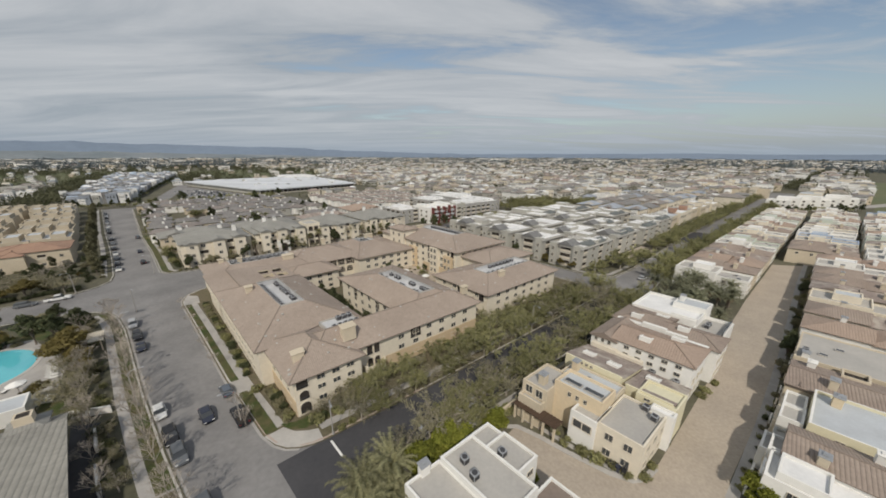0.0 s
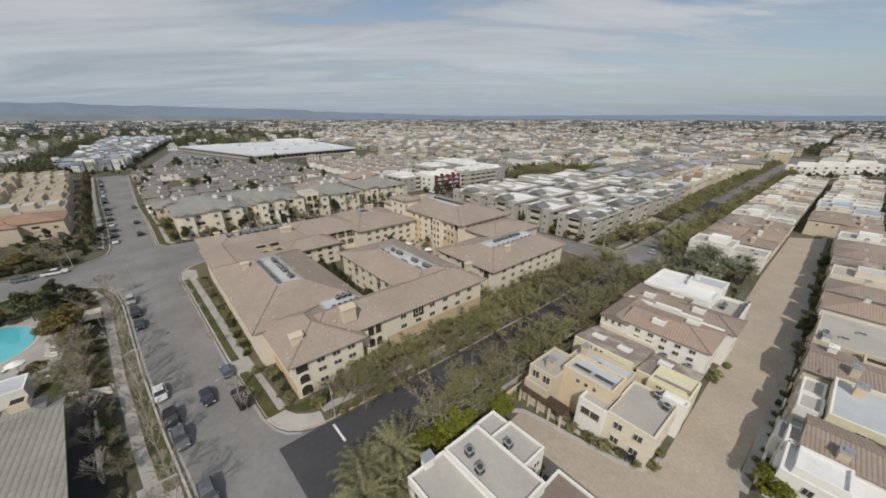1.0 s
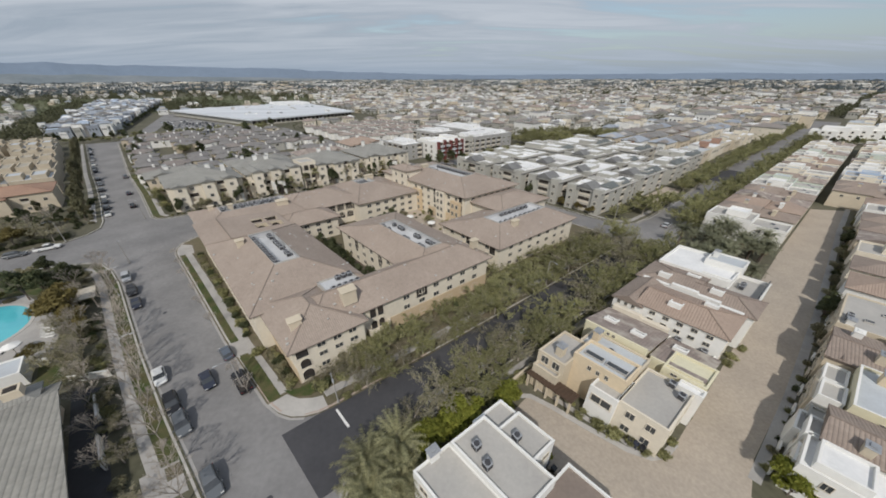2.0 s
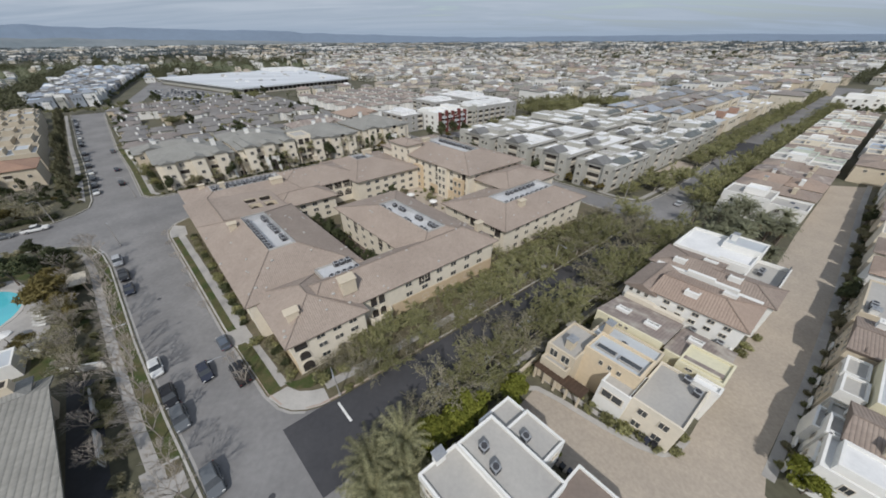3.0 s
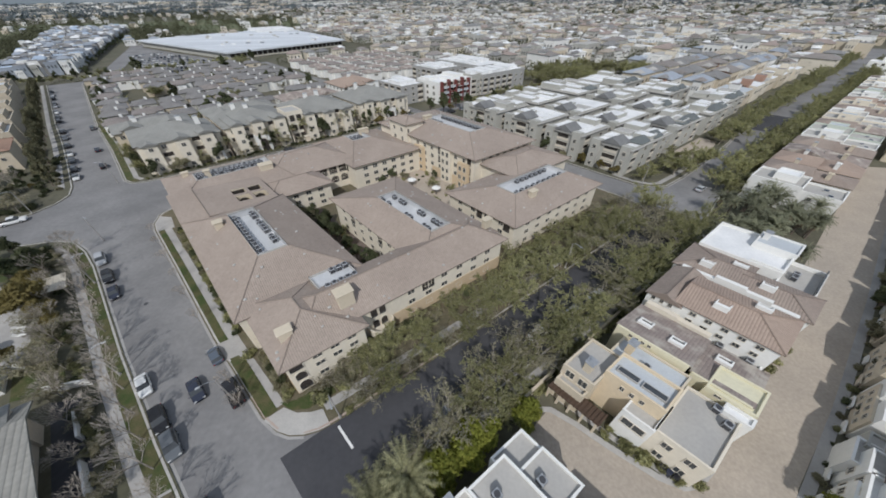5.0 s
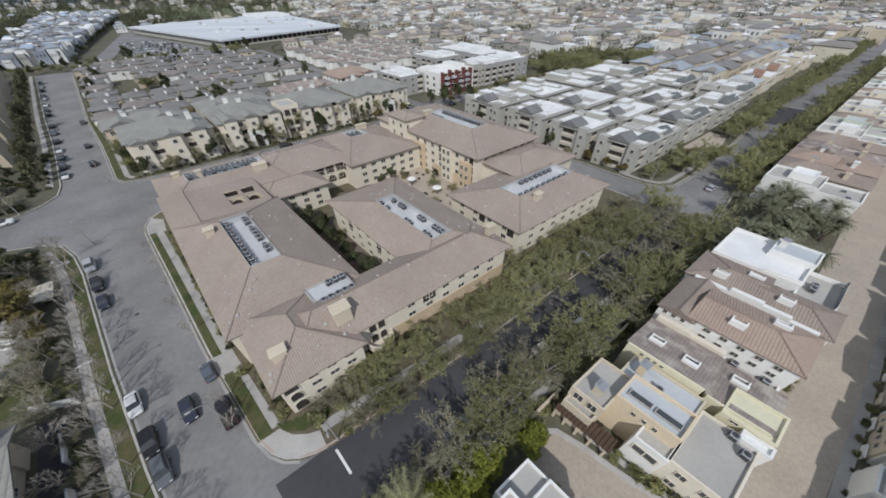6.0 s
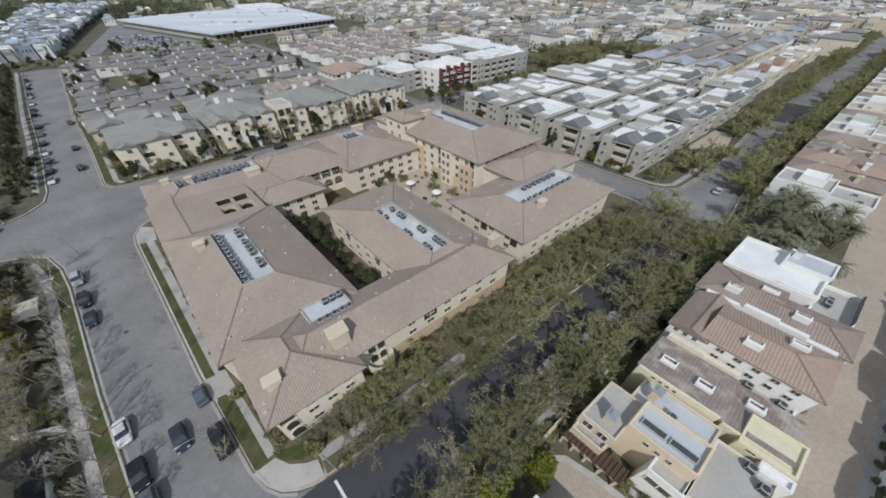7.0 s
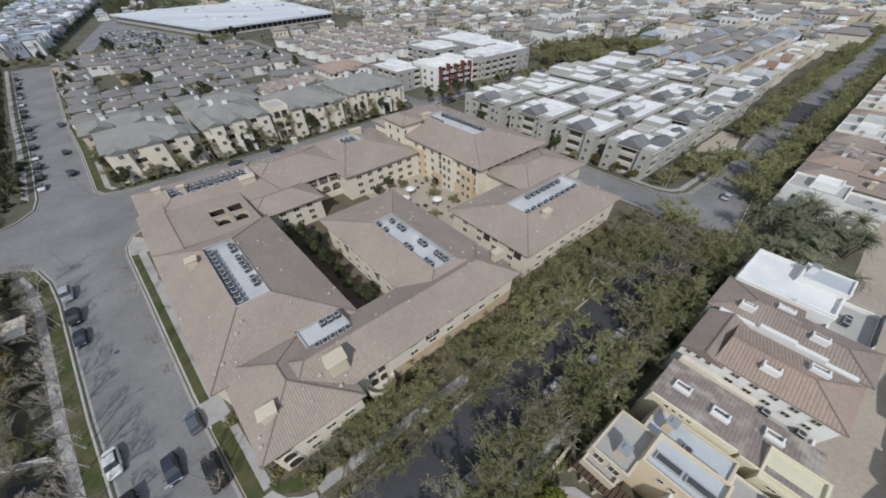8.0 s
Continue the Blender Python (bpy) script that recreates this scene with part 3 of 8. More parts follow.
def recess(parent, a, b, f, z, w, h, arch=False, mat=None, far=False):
    """Flat dark sheet painting a loggia's shade, with a pale surround; arched or square."""
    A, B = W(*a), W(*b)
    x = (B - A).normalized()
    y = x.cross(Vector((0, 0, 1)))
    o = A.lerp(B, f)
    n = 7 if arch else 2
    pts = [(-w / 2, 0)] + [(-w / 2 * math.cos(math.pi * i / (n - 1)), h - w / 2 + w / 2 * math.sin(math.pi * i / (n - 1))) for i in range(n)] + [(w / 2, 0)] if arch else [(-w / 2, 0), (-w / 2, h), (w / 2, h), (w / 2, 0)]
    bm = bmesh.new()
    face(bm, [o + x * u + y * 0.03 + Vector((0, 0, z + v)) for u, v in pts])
    fr = bmesh.new()
    for (u0, v0), (u1, v1) in zip(pts, pts[1:] if not far else pts[:0]):
        k = 1.12
        P0, P1 = o + x * u0 + Vector((0, 0, z + v0)), o + x * u1 + Vector((0, 0, z + v1))
        Q0, Q1 = o + x * u0 * k + Vector((0, 0, z + v0 * 1.05)), o + x * u1 * k + Vector((0, 0, z + v1 * 1.05))
        for d in (0.14,):
            face(fr, [P0 + y * d, P1 + y * d, Q1 + y * d, Q0 + y * d]); face(fr, [P0, P1, P1 + y * d, P0 + y * d]); face(fr, [Q0, Q1, Q1 + y * d, Q0 + y * d])
    bar = bmesh.new()
    comb = [(-w / 2, 0.0)]
    for i in range(8):
        u = w * (i / 8 - 0.5)
        comb += [(u + 0.05, 0.0), (u + 0.05, 0.46), (u + w / 8, 0.46), (u + w / 8, 0.0)]
    comb += [(w / 2, 0.54), (-w / 2, 0.54)]
    for d in (0.08, 0.12):
        face(bar, [o + x * u + y * d + Vector((0, 0, z + v)) for u, v in comb])
    for (u0, v0), (u1, v1) in zip(comb, comb[1:] + comb[:1]):
        face(bar, [o + x * u0 + y * 0.08 + Vector((0, 0, z + v0)), o + x * u1 + y * 0.08 + Vector((0, 0, z + v1)), o + x * u1 + y * 0.12 + Vector((0, 0, z + v1)), o + x * u0 + y * 0.12 + Vector((0, 0, z + v0))])
    bmesh.ops.remove_doubles(bar, verts=bar.verts, dist=0.0005)
    if far:
        bm.faces.ensure_lookup_table()
        t = math.degrees(math.atan2(x.y, x.x))
        box(bm, o + y * 0.12 + Vector((0, 0, z + 0.45)), (w * 1.05, 0.12, 0.9), t, 1)
        box(bm, o + y * 0.10 + Vector((0, 0, z + h + 0.08)), (w * 1.1, 0.16, 0.16), t, 1)
        bar.free(); fr.free()
        return under(part("loggia", bm, [M_dark, M_frame], label="flat dark sheet painted as a shaded opening, with a solid front"), parent.parent or parent)
    lo = under(part("loggia", bm, mat or M_dark, label="flat dark sheet painted as a shaded balcony recess"), parent.parent or parent)
    ob = part("surround", fr, M_frame); ob.parent = lo
    ob = part("railing", bar, M_metal_dark); ob.parent = lo


for args in ((WALLS["S"], (0.2, 0.3), (12.4, 0.3), 0.11, 5.6, 1.9, 1.7), (WALLS["S"], (0.2, 0.3), (12.4, 0.3), 0.12, 3.2, 1.6, 1.9, True), (WALLS["S"], (0.2, 0.3), (12.4, 0.3), 0.12, 0.5, 1.8, 2.2, True),
             (WALLS["B"], (10, 2.6), (45.5, 2.6), 0.155, 5.2, 1.2, 2.2), (WALLS["B"], (10, 2.6), (45.5, 2.6), 0.20, 5.2, 1.2, 2.2), (WALLS["B"], (10, 2.6), (45.5, 2.6), 0.155, 2.4, 1.2, 2.0, True), (WALLS["B"], (10, 2.6), (45.5, 2.6), 0.20, 2.4, 1.2, 2.0, True),
             (WALLS["B"], (10, 2.6), (45.5, 2.6), 0.45, 5.2, 1.3, 2.2), (WALLS["B"], (10, 2.6), (45.5, 2.6), 0.49, 5.2, 1.3, 2.2), (WALLS["E"], (52.2, 25.5), (52.2, 4.8), 0.5, 4.6, 1.8, 2.2), (WALLS["E"], (52.2, 25.5), (52.2, 4.8), 0.9, 4.6, 1.8, 2.2),
             (WALLS["F"], (66.5, 61), (66.5, 31.5), 0.5, 8.2, 1.4, 2.3), (WALLS["F"], (66.5, 61), (66.5, 31.5), 0.5, 5.4, 1.4, 2.3), (WALLS["F"], (66.5, 61), (66.5, 31.5), 0.93, 8.2, 1.6, 2.3), (WALLS["F"], (66.5, 61), (66.5, 31.5), 0.93, 5.4, 1.6, 2.3), (WALLS["F"], (66.5, 61), (66.5, 31.5), 0.93, 2.6, 1.6, 2.3),
             *((WALLS["J"], (33, 60.5), (43, 60.5), f, z, 2.3, 2.2, z < 4) for f in (0.2, 0.5, 0.8) for z in (5.0, 2.2)), (WALLS["H"], (42.3, 62), (42.3, 55.4), 0.3, 5.0, 2.0, 2.0), (WALLS["D"], (28.3, 40), (28.3, 13), 0.3, 4.8, 1.8, 2.2), (WALLS["D"], (28.3, 40), (28.3, 13), 0.72, 4.8, 1.8, 2.2)):
    recess(*args)

# lower peach band of the courtyard fronts, standing proud of the wall
for tag, ring in (("F", rect(66.42, 66.5, 31.5, 50)), ("S", rect(0.1, 0.2, 0.3, 14)), ("B", rect(19, 45.5, 2.52, 2.6))):
    bm = bmesh.new()
    prism(bm, ring, 0.1, 3.3)
    under(part("base_course", bm, M_peach, label="peach painted lower storey"), WALLS[tag])

for q0, mat in ((33.2, M_peach), (40.6, M_cream), (53.4, M_peach)):
    bm = bmesh.new()
    prism(bm, rect(65.5, 66.6, q0, q0 + 4.2), 0.1, 8.6 if mat is M_peach else 10.7)
    bay = under(part("bay", bm, mat, label="projecting stucco bay with paired windows"), apartments)
    for z in (1.6, 4.2, 6.9) + (() if mat is M_peach else (9.4,)):
        for f in (0.28, 0.72):
            wall_window(bay, (65.5, q0 + 4.2), (65.5, q0), f, z, 1.1, 1.5)
# curved balcony on the avenue front
bm = bmesh.new()
c = W(16.3, 2.6)
ring = []
for i in range(13):
    t = math.pi * i / 12
    ring.append((2.4 * math.cos(t), -2.4 * math.sin(t)))
rot = Matrix.Rotation(AX, 4, "Z")
for (x0, y0), (x1, y1) in zip(ring, ring[1:]):
    a, b = c + rot @ Vector((x0, y0, 0)), c + rot @ Vector((x1, y1, 0))
    k = 0.9
    a2, b2 = c + rot @ Vector((x0 * k, y0 * k, 0)), c + rot @ Vector((x1 * k, y1 * k, 0))
    Z = lambda v, z: v + Vector((0, 0, z))
    face(bm, [Z(a, 1.6), Z(b, 1.6), Z(b, 3.4), Z(a, 3.4)]); face(bm, [Z(a2, 2.4), Z(b2, 2.4), Z(b2, 3.4), Z(a2, 3.4)]); face(bm, [Z(a, 3.4), Z(b, 3.4), Z(b2, 3.4), Z(a2, 3.4)]); face(bm, [Z(c, 2.4), Z(a2, 2.4), Z(b2, 2.4)])
under(part("balcony", bm, M_cream, label="rounded cream stucco balcony"), apartments)

# chimney turrets
def turret(p, q, z0, z1, w=2.6, d=1.9, cap=True):
    bm = bmesh.new()
    box(bm, W(p, q, (z0 + z1) / 2), (w, d, z1 - z0), 37.5, 0, 0.06)
    ob = under(part("chimney_turret", bm, M_buff, label="square buff stucco chimney turret"), apartments)
    if cap:
        bm = bmesh.new()
        box(bm, W(p, q, z1 + 0.07), (w + 0.35, d + 0.35, 0.16), 37.5, 0, 0.03)
        k = part("cap", bm, M_buff); k.parent = ob
    return ob


for a in ((12.4, 4.6, 9.4, 12.3), (2.7, 4.2, 8.6, 10.6, 2.0, 1.4), (3.6, 38.4, 10.6, 12.4, 1.6, 1.4), (8.6, 71, 9.0, 11.2, 1.4, 1.2), (45, 6.5, 9.3, 11.4, 1.8, 1.2), (63.5, 9.5, 8.6, 10.6, 2.0, 1.2), (57, 74, 9.3, 11.6, 3.6, 1.2), (75.5, 63, 12.6, 14.8, 3.0, 1.4), (41, 82, 9.0, 10.6, 1.5, 1.2), (4, 74.5, 8.6, 10.7, 1.6, 1.2), (22, 66.2, 8.6, 10.9, 3.4, 2.2)):
    turret(*a)
bm = bmesh.new()
prism(bm, rect(10.6, 17.2, 8.3, 13.6), 8.0, 9.7)
deck3 = under(part("machine_deck", bm, M_deck, label="flat pale roof deck for machines"), apartments)
bm = bmesh.new()
for ring in (rect(10.4, 17.4, 8.1, 8.35), rect(10.4, 17.4, 13.55, 13.8), rect(10.4, 10.65, 8.1, 13.8), rect(17.15, 17.4, 8.1, 13.8)):
    prism(bm, ring, 8.0, 9.95)
ob = part("coping", bm, M_membrane); under(ob, apartments)
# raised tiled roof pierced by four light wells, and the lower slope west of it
# west court floor: paver tone darkened, its shade is put into the colour
M_court = material("shade_darkened_brick", (0.17, 0.135, 0.115), (0.12, 0.098, 0.085), 1.5, 0.92, 0.2, grain=0.15)


def light_well_roof():
    ps, qs = (3.2, 10.3, 13.3, 14.0, 17.0, 18.4), (46.6, 50.6, 54.0, 55.2, 58.2, 63.6)
    z = lambda p: 9.95 - (p - 3.2) * 0.06
    bm, sides = bmesh.new(), bmesh.new()
    for a, b in zip(ps, ps[1:]):
        for c, d in zip(qs, qs[1:]):
            ring = rect(a, b, c, d)
            if a in (10.3, 14.0) and c in (50.6, 55.2):
                for (u, v), (x, y) in zip(ring, ring[1:] + ring[:1]):
                    face(sides, [W(u, v, z(u)), W(x, y, z(x)), W(x, y, 2.5), W(u, v, 2.5)])
            else:
                slope(bm, [W(b, c, z(b)), W(b, d, z(b)), W(a, d, z(a)), W(a, c, z(a))])
    out = rect(3.2, 18.4, 46.6, 63.6)
    for (u, v), (x, y) in zip(out, out[1:] + out[:1]):
        face(bm, [W(u, v, z(u)), W(x, y, z(x)), W(x, y, z(x) - 0.35), W(u, v, z(u) - 0.35)])
    under(part("roof", bm, M_tile), apartments)
    w = under(part("light_well", sides, M_buff, label="deep buff stucco light wells"), apartments)
    # near-black sheets lay painted shade over the wells' north walls
    for a, b in ((10.3, 13.3), (14.0, 17.0)):
        for q, arch in ((53.97, True), (58.17, False)):
            bm = bmesh.new()
            pts = [(a + 0.08, 2.6), (a + 0.08, 8.0), (b - 0.08, 8.0), (b - 0.08, 2.6)]
            if arch:
                m, k = (a + b) / 2, (b - a) / 2 - 0.25
                pts = [(m - k, 2.6)] + [(m - k * math.cos(math.pi * n / 8), 7.4 + k * math.sin(math.pi * n / 8)) for n in range(9)] + [(m + k, 2.6)]
            else:
                pts = [(a + 0.06, 2.6), (a + 0.06, 9.1), (b - 0.06, 9.1), (b - 0.06, 2.6)]
            face(bm, [W(u, q, v) for u, v in pts])
            under(part("loggia", bm, M_dark, label="dark sheet painted as shade on the light well's wall"), apartments)
    ridge_caps([(W(3.2, 46.6, 9.97), W(3.2, 63.6, 9.97)), (W(3.2, 46.6, 9.97), W(18.4, 46.6, 9.06))], M_tile, apartments)
    bm = bmesh.new()
    slope(bm, [W(-2.4, 68, 8.3), W(-2.4, 46, 8.3), W(3.4, 46, 9.72), W(3.4, 68, 9.72)])
    for a, b in ((W(-2.4, 68, 8.3), W(-2.4, 46, 8.3)),):
        face(bm, [a, b, b - Vector((0, 0, 0.22)), a - Vector((0, 0, 0.22))])
    under(part("roof", bm, M_tile), apartments)


light_well_roof()

# tile vents over the roofs
vb = bmesh.new()
box(vb, (0, 0, 0.10), (0.42, 0.36, 0.26), 0, 0, 0.05)
VENT = mesh_of("roof_vent", vb, M_kerb)
rnd = random.Random(4)
def roof_z(p, q):
    best = 0
    for p0, p1, q0, q1, ev, a0, a1, b0, b1, top in ((-2.4, 19.9, 12.3, 50.5, 8.3, 5.9, 10.9, 22.2, 40.2, 12.2), (27.5, 47.1, 5, 41.5, 8.0, 33.6, 38.2, 10, 28.3, 11.6), (51.3, 85.3, 3.9, 26.5, 7.5, 60.2, 80.2, 11.8, 17.6, 9.9), (65.5, 91.7, 30.5, 78.5, 11.1, 75.5, 82, 43, 63.5, 14.0), (41.5, 66.5, 54.5, 81.5, 7.9, 50, 56, 68, 74, 10.6), (-1.7, 27, 59.5, 81.5, 8.0, 5.6, 24, 68, 73.5, 10.2)):
        if p0 < p < p1 and q0 < q < q1:
            f = min((p - p0) / (a0 - p0), (p1 - p) / (p1 - a1), (q - q0) / (b0 - q0), (q1 - q) / (q1 - b1))
            if f < 0.97:
                best = max(best, ev + f * (top - ev))
    for p0, p1, q0, q1, ev, rise, al in ((-0.7, 13.1, -0.5, 16.5, 7.9, 3.0, "q"), (3.5, 46.5, 1.8, 13.2, 8.1, 3.2, "p"), (18.5, 48.5, 59.7, 81, 7.7, 3.2, "p")):
        if p0 < p < p1 and q0 < q < q1:
            half = (p1 - p0) / 2 if al == "q" else (q1 - q0) / 2
            best = max(best, ev + rise * min(p - p0, p1 - p, q - q0, q1 - q, half) / half)
    return best
vents = 0
while vents < 200:
    p, q = rnd.uniform(-2, 95), rnd.uniform(0, 80)
    z = roof_z(p, q)
    if z and not (10 < p < 17.8 and 8 < q < 14) and not (3 < p < 18.6 and 46 < q < 64):
        ob = new("roof_vent", VENT)
        ob.matrix_world = Matrix.Translation(W(p, q, z - 0.02)) @ Matrix.Rotation(AX, 4, "Z")
        under(ob, apartments)
        s = rnd.uniform(0.7, 1.25)
        ob.matrix_world = ob.matrix_world @ Matrix.Diagonal((s, s, s, 1))
        vents += 1

# ---------------------------------------------------------------- machines on the roofs
def make_condenser():
    th = thing("air_conditioner", "grey metal air conditioning condenser on a roof deck", "air conditioner", (0, 0, -60), 0, "roof machines")
    bm = bmesh.new()
    box(bm, (0, 0, 0.5), (0.95, 0.95, 0.9), 0, 0, 0.05)
    part("body", bm, M_metal, th)
    bm = bmesh.new()
    for s in (-1, 1):
        box(bm, (s * 0.47, 0, 0.5), (0.04, 0.8, 0.7)); box(bm, (0, s * 0.47, 0.5), (0.8, 0.04, 0.7))
    part("coil_grille", bm, M_metal_dark, th, "dark louvred coil grille")
    bm = bmesh.new()
    tube(bm, (0, 0, 0.95), (0, 0, 1.0), 0.36, 0.36, 12, 0, True)
    part("fan_guard", bm, M_metal_dark, th, "dark round fan guard")
    return th


CONDENSER = make_condenser()
def put(ob, m):
    """The first time the thing itself, later its copies."""
    if ob.name in PLACED:
        return copy_thing(ob, m)
    PLACED.add(ob.name)
    ob.matrix_basis = m
    return ob
PLACED = set()


def ac(p, q, z, turn=37.5, s=1.0):
    m = Matrix.Translation(W(p, q, z)) @ Matrix.Rotation(radians(turn), 4, "Z")
    return put(CONDENSER, m)


for i in range(12):
    ac(6.7, 23.6 + i * 1.42, 10.9)
    if i % 5 != 4 and i > 1:
        ac(10.0, 23.6 + i * 1.42, 10.9)
for i in range(5):
    ac(11.8 + i * 1.2, 9.2, 9.7)
for i in range(3):
    ac(14.2 + i * 1.2, 12.6, 9.7)
for i, q in enumerate((11.2, 12.4, 13.6, 17.0, 18.2, 23.6, 24.8, 27.2)):
    ac(37.2, q, 10.3)
    if i % 3 < 2:
        ac(34.5, q + 0.8, 10.3)
for i in range(13):
    ac(6.4 + i * 1.32, 72.5, 9.3)
    ac(6.5 + i * 1.32, 71.0, 9.3)
    if i % 2:
        ac(6.4 + i * 1.32, 69.2, 9.3)
for i in range(9):
    ac(61.6 + i * 2.1, 12.7, 8.9)
    if i > 1:
        ac(63 + i * 1.8, 16.7, 8.9)
for i in range(13):
    ac(81.0, 44.5 + i * 1.42, 13.0)
    if i > 8:
        ac(76.6, 44.5 + i * 1.42, 13.0)
for i in range(3):
    for j in range(3):
        ac(51.2 + i * 1.5, 69.2 + j * 1.5, 9.6)

# courtyard paving, planters and parasols
sheet("pavement_court", rect(46.6, 66.4, 26, 60), 0.15, M_paver, "sandy paved courtyard with planters", "pavement", thick=0.05)
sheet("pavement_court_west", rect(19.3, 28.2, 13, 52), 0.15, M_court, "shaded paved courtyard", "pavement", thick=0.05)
def make_parasol():
    th = thing("parasol", "white market parasol open in the courtyard", "parasol", (0, 0, -60), 0, "courtyard parasols")
    bm = bmesh.new(); tube(bm, (0, 0, 0), (0, 0, 2.6), 0.04, 0.04, 6); part("pole", bm, M_wood, th)
    bm = bmesh.new(); tube(bm, (0, 0, 0), (0, 0, 0.12), 0.32, 0.30, 10, 0, True); part("base_plate", bm, M_metal_dark, th)
    bm = bmesh.new()
    for i in range(8):
        a, b = 2 * math.pi * i / 8, 2 * math.pi * (i + 1) / 8
        P = lambda t, r, z: Vector((r * math.cos(t), r * math.sin(t), z))
        face(bm, [P(a, 1.4, 2.15), P(b, 1.4, 2.15), (0, 0, 2.75)]); face(bm, [P(a, 1.4, 2.0), P(b, 1.4, 2.0), P(b, 1.4, 2.15), P(a, 1.4, 2.15)])
    part("canopy", bm, M_white, th, "white fabric canopy with a hem")
    return th
PARASOL = make_parasol()
for p, q in ((52, 44), (56, 47), (58, 38), (50, 40)):
    put(PARASOL, Matrix.Translation(W(p, q, 0.15)))

# ---------------------------------------------------------------- houses
def flat_box(parent, p0, p1, q0, q1, z1, wall, deck, par=0.35, z0=0.1, name="wall", rim=None):
    """A stucco volume with a parapet round a flat roof."""
    t = 0.28
    bm = bmesh.new()
    prism(bm, rect(p0, p1, q0, q1), z0, z1, top=False)
    o, i = [W(*v, z1) for v in rect(p0, p1, q0, q1)], [W(*v, z1) for v in rect(p0 + t, p1 - t, q0 + t, q1 - t)]
    d = Vector((0, 0, -par))
    for k in range(4):
        j = (k + 1) % 4
        face(bm, [o[k], o[j], i[j], i[k]], 1); face(bm, [i[k], i[j], i[j] + d, i[k] + d])
    w = under(part(name, bm, [wall, rim or wall]), parent)
    bm = bmesh.new()
    face(bm, [v + d for v in i])
    r = part("flat_roof", bm, deck); under(r, parent)
    return w


def tile_box(parent, p0, p1, q0, q1, z1, rise, wall, tile, along="q", lo="gable", hi="gable", over=0.35, z0=0.1):
    rise *= 0.8
    bm = bmesh.new()
    prism(bm, rect(p0, p1, q0, q1), z0, z1)
    if lo == "gable" or hi == "gable":
        m = (p0 + p1) / 2 if along == "q" else (q0 + q1) / 2
        for kind, s in ((lo, (q0 if along == "q" else p0)), (hi, (q1 if along == "q" else p1))):
            if kind == "gable":
                face(bm, [W(p0, s, z1), W(p1, s, z1), W(m, s, z1 + rise)] if along == "q" else [W(s, q0, z1), W(s, q1, z1), W(s, m, z1 + rise)])
    w = under(part("wall", bm, wall), parent)
    bm = bmesh.new()
    hip_roof(bm, p0, p1, q0, q1, z1 + 0.12, rise, along, lo, hi, over, 0.18)
    under(part("roof", bm, tile), parent)
    if q0 > -100:
        ridge_caps(CAPS, tile, parent)
    return w


def shed_box(parent, p0, p1, q0, q1, z_hi, z_lo, wall, tile, over=0.3):
    """A stucco volume under one tiled slope that falls from p0 to p1, with a parapet on its high side."""
    bm = bmesh.new()
    lo = [W(*v, 0.1) for v in rect(p0, p1, q0, q1)]
    top = [W(p, q, z_hi if p == p0 else z_lo) for p, q in rect(p0, p1, q0, q1)]
    for k in range(4):
        j = (k + 1) % 4
        face(bm, [lo[k], lo[j], top[j], top[k]])
    prism(bm, rect(p0 - 0.02, p0 + 0.3, q0, q1), z_hi - 0.6, z_hi + 0.35, bottom=True)
    w = under(part("wall", bm, wall), parent)
    bm = bmesh.new()
    fall = (z_lo - z_hi) / (p1 - p0)
    for t in (0.06, 0.24):
        face(bm, [W(p0 + 0.3, q0 - over, z_hi + t), W(p1 + over, q0 - over, z_lo + fall * over + t), W(p1 + over, q1 + over, z_lo + fall * over + t), W(p0 + 0.3, q1 + over, z_hi + t)], uvs=[(q0, 0), (q0, p1 - p0), (q1, p1 - p0), (q1, 0)])
    ring = [W(p0 + 0.3, q0 - over, z_hi), W(p1 + over, q0 - over, z_lo + fall * over), W(p1 + over, q1 + over, z_lo + fall * over), W(p0 + 0.3, q1 + over, z_hi)]
    for k in range(4):
        a, b = ring[k], ring[(k + 1) % 4]
        face(bm, [a + Vector((0, 0, 0.06)), b + Vector((0, 0, 0.06)), b + Vector((0, 0, 0.24)), a + Vector((0, 0, 0.24))])
    under(part("roof", bm, tile), parent)
    return w


def roof_well(parent, p, q, z, mat, w=1.3, d=2.0):
    """Low stucco roof block; its sunken dark centre stands for the shadow it casts."""
    bm = bmesh.new()
    a, b = w / 2, d / 2
    prism(bm, rect(p - a - 0.35, p - a + 0.22, q - b, q + b), z - 0.9, z + 0.85)
    prism(bm, rect(p - a + 0.22, p + a, q - b, q - b + 0.2), z - 0.9, z + 0.55)
    prism(bm, rect(p - a + 0.22, p + a, q + b - 0.2, q + b), z - 0.9, z + 0.55)
    prism(bm, rect(p + a, p + a + 0.2, q - b, q + b), z - 0.9, z + 0.3)
    u = under(part("roof_well", bm, mat, label="stucco block round a dark centre standing for its shadow"), parent)
    # dark fill in the middle paints the shadow beside the block
    bm = bmesh.new()
    prism(bm, rect(p - a + 0.22, p + a, q - b + 0.2, q + b - 0.2), z - 0.9, z + 0.1)
    k = part("pane", bm, M_glass)
    k.parent = u


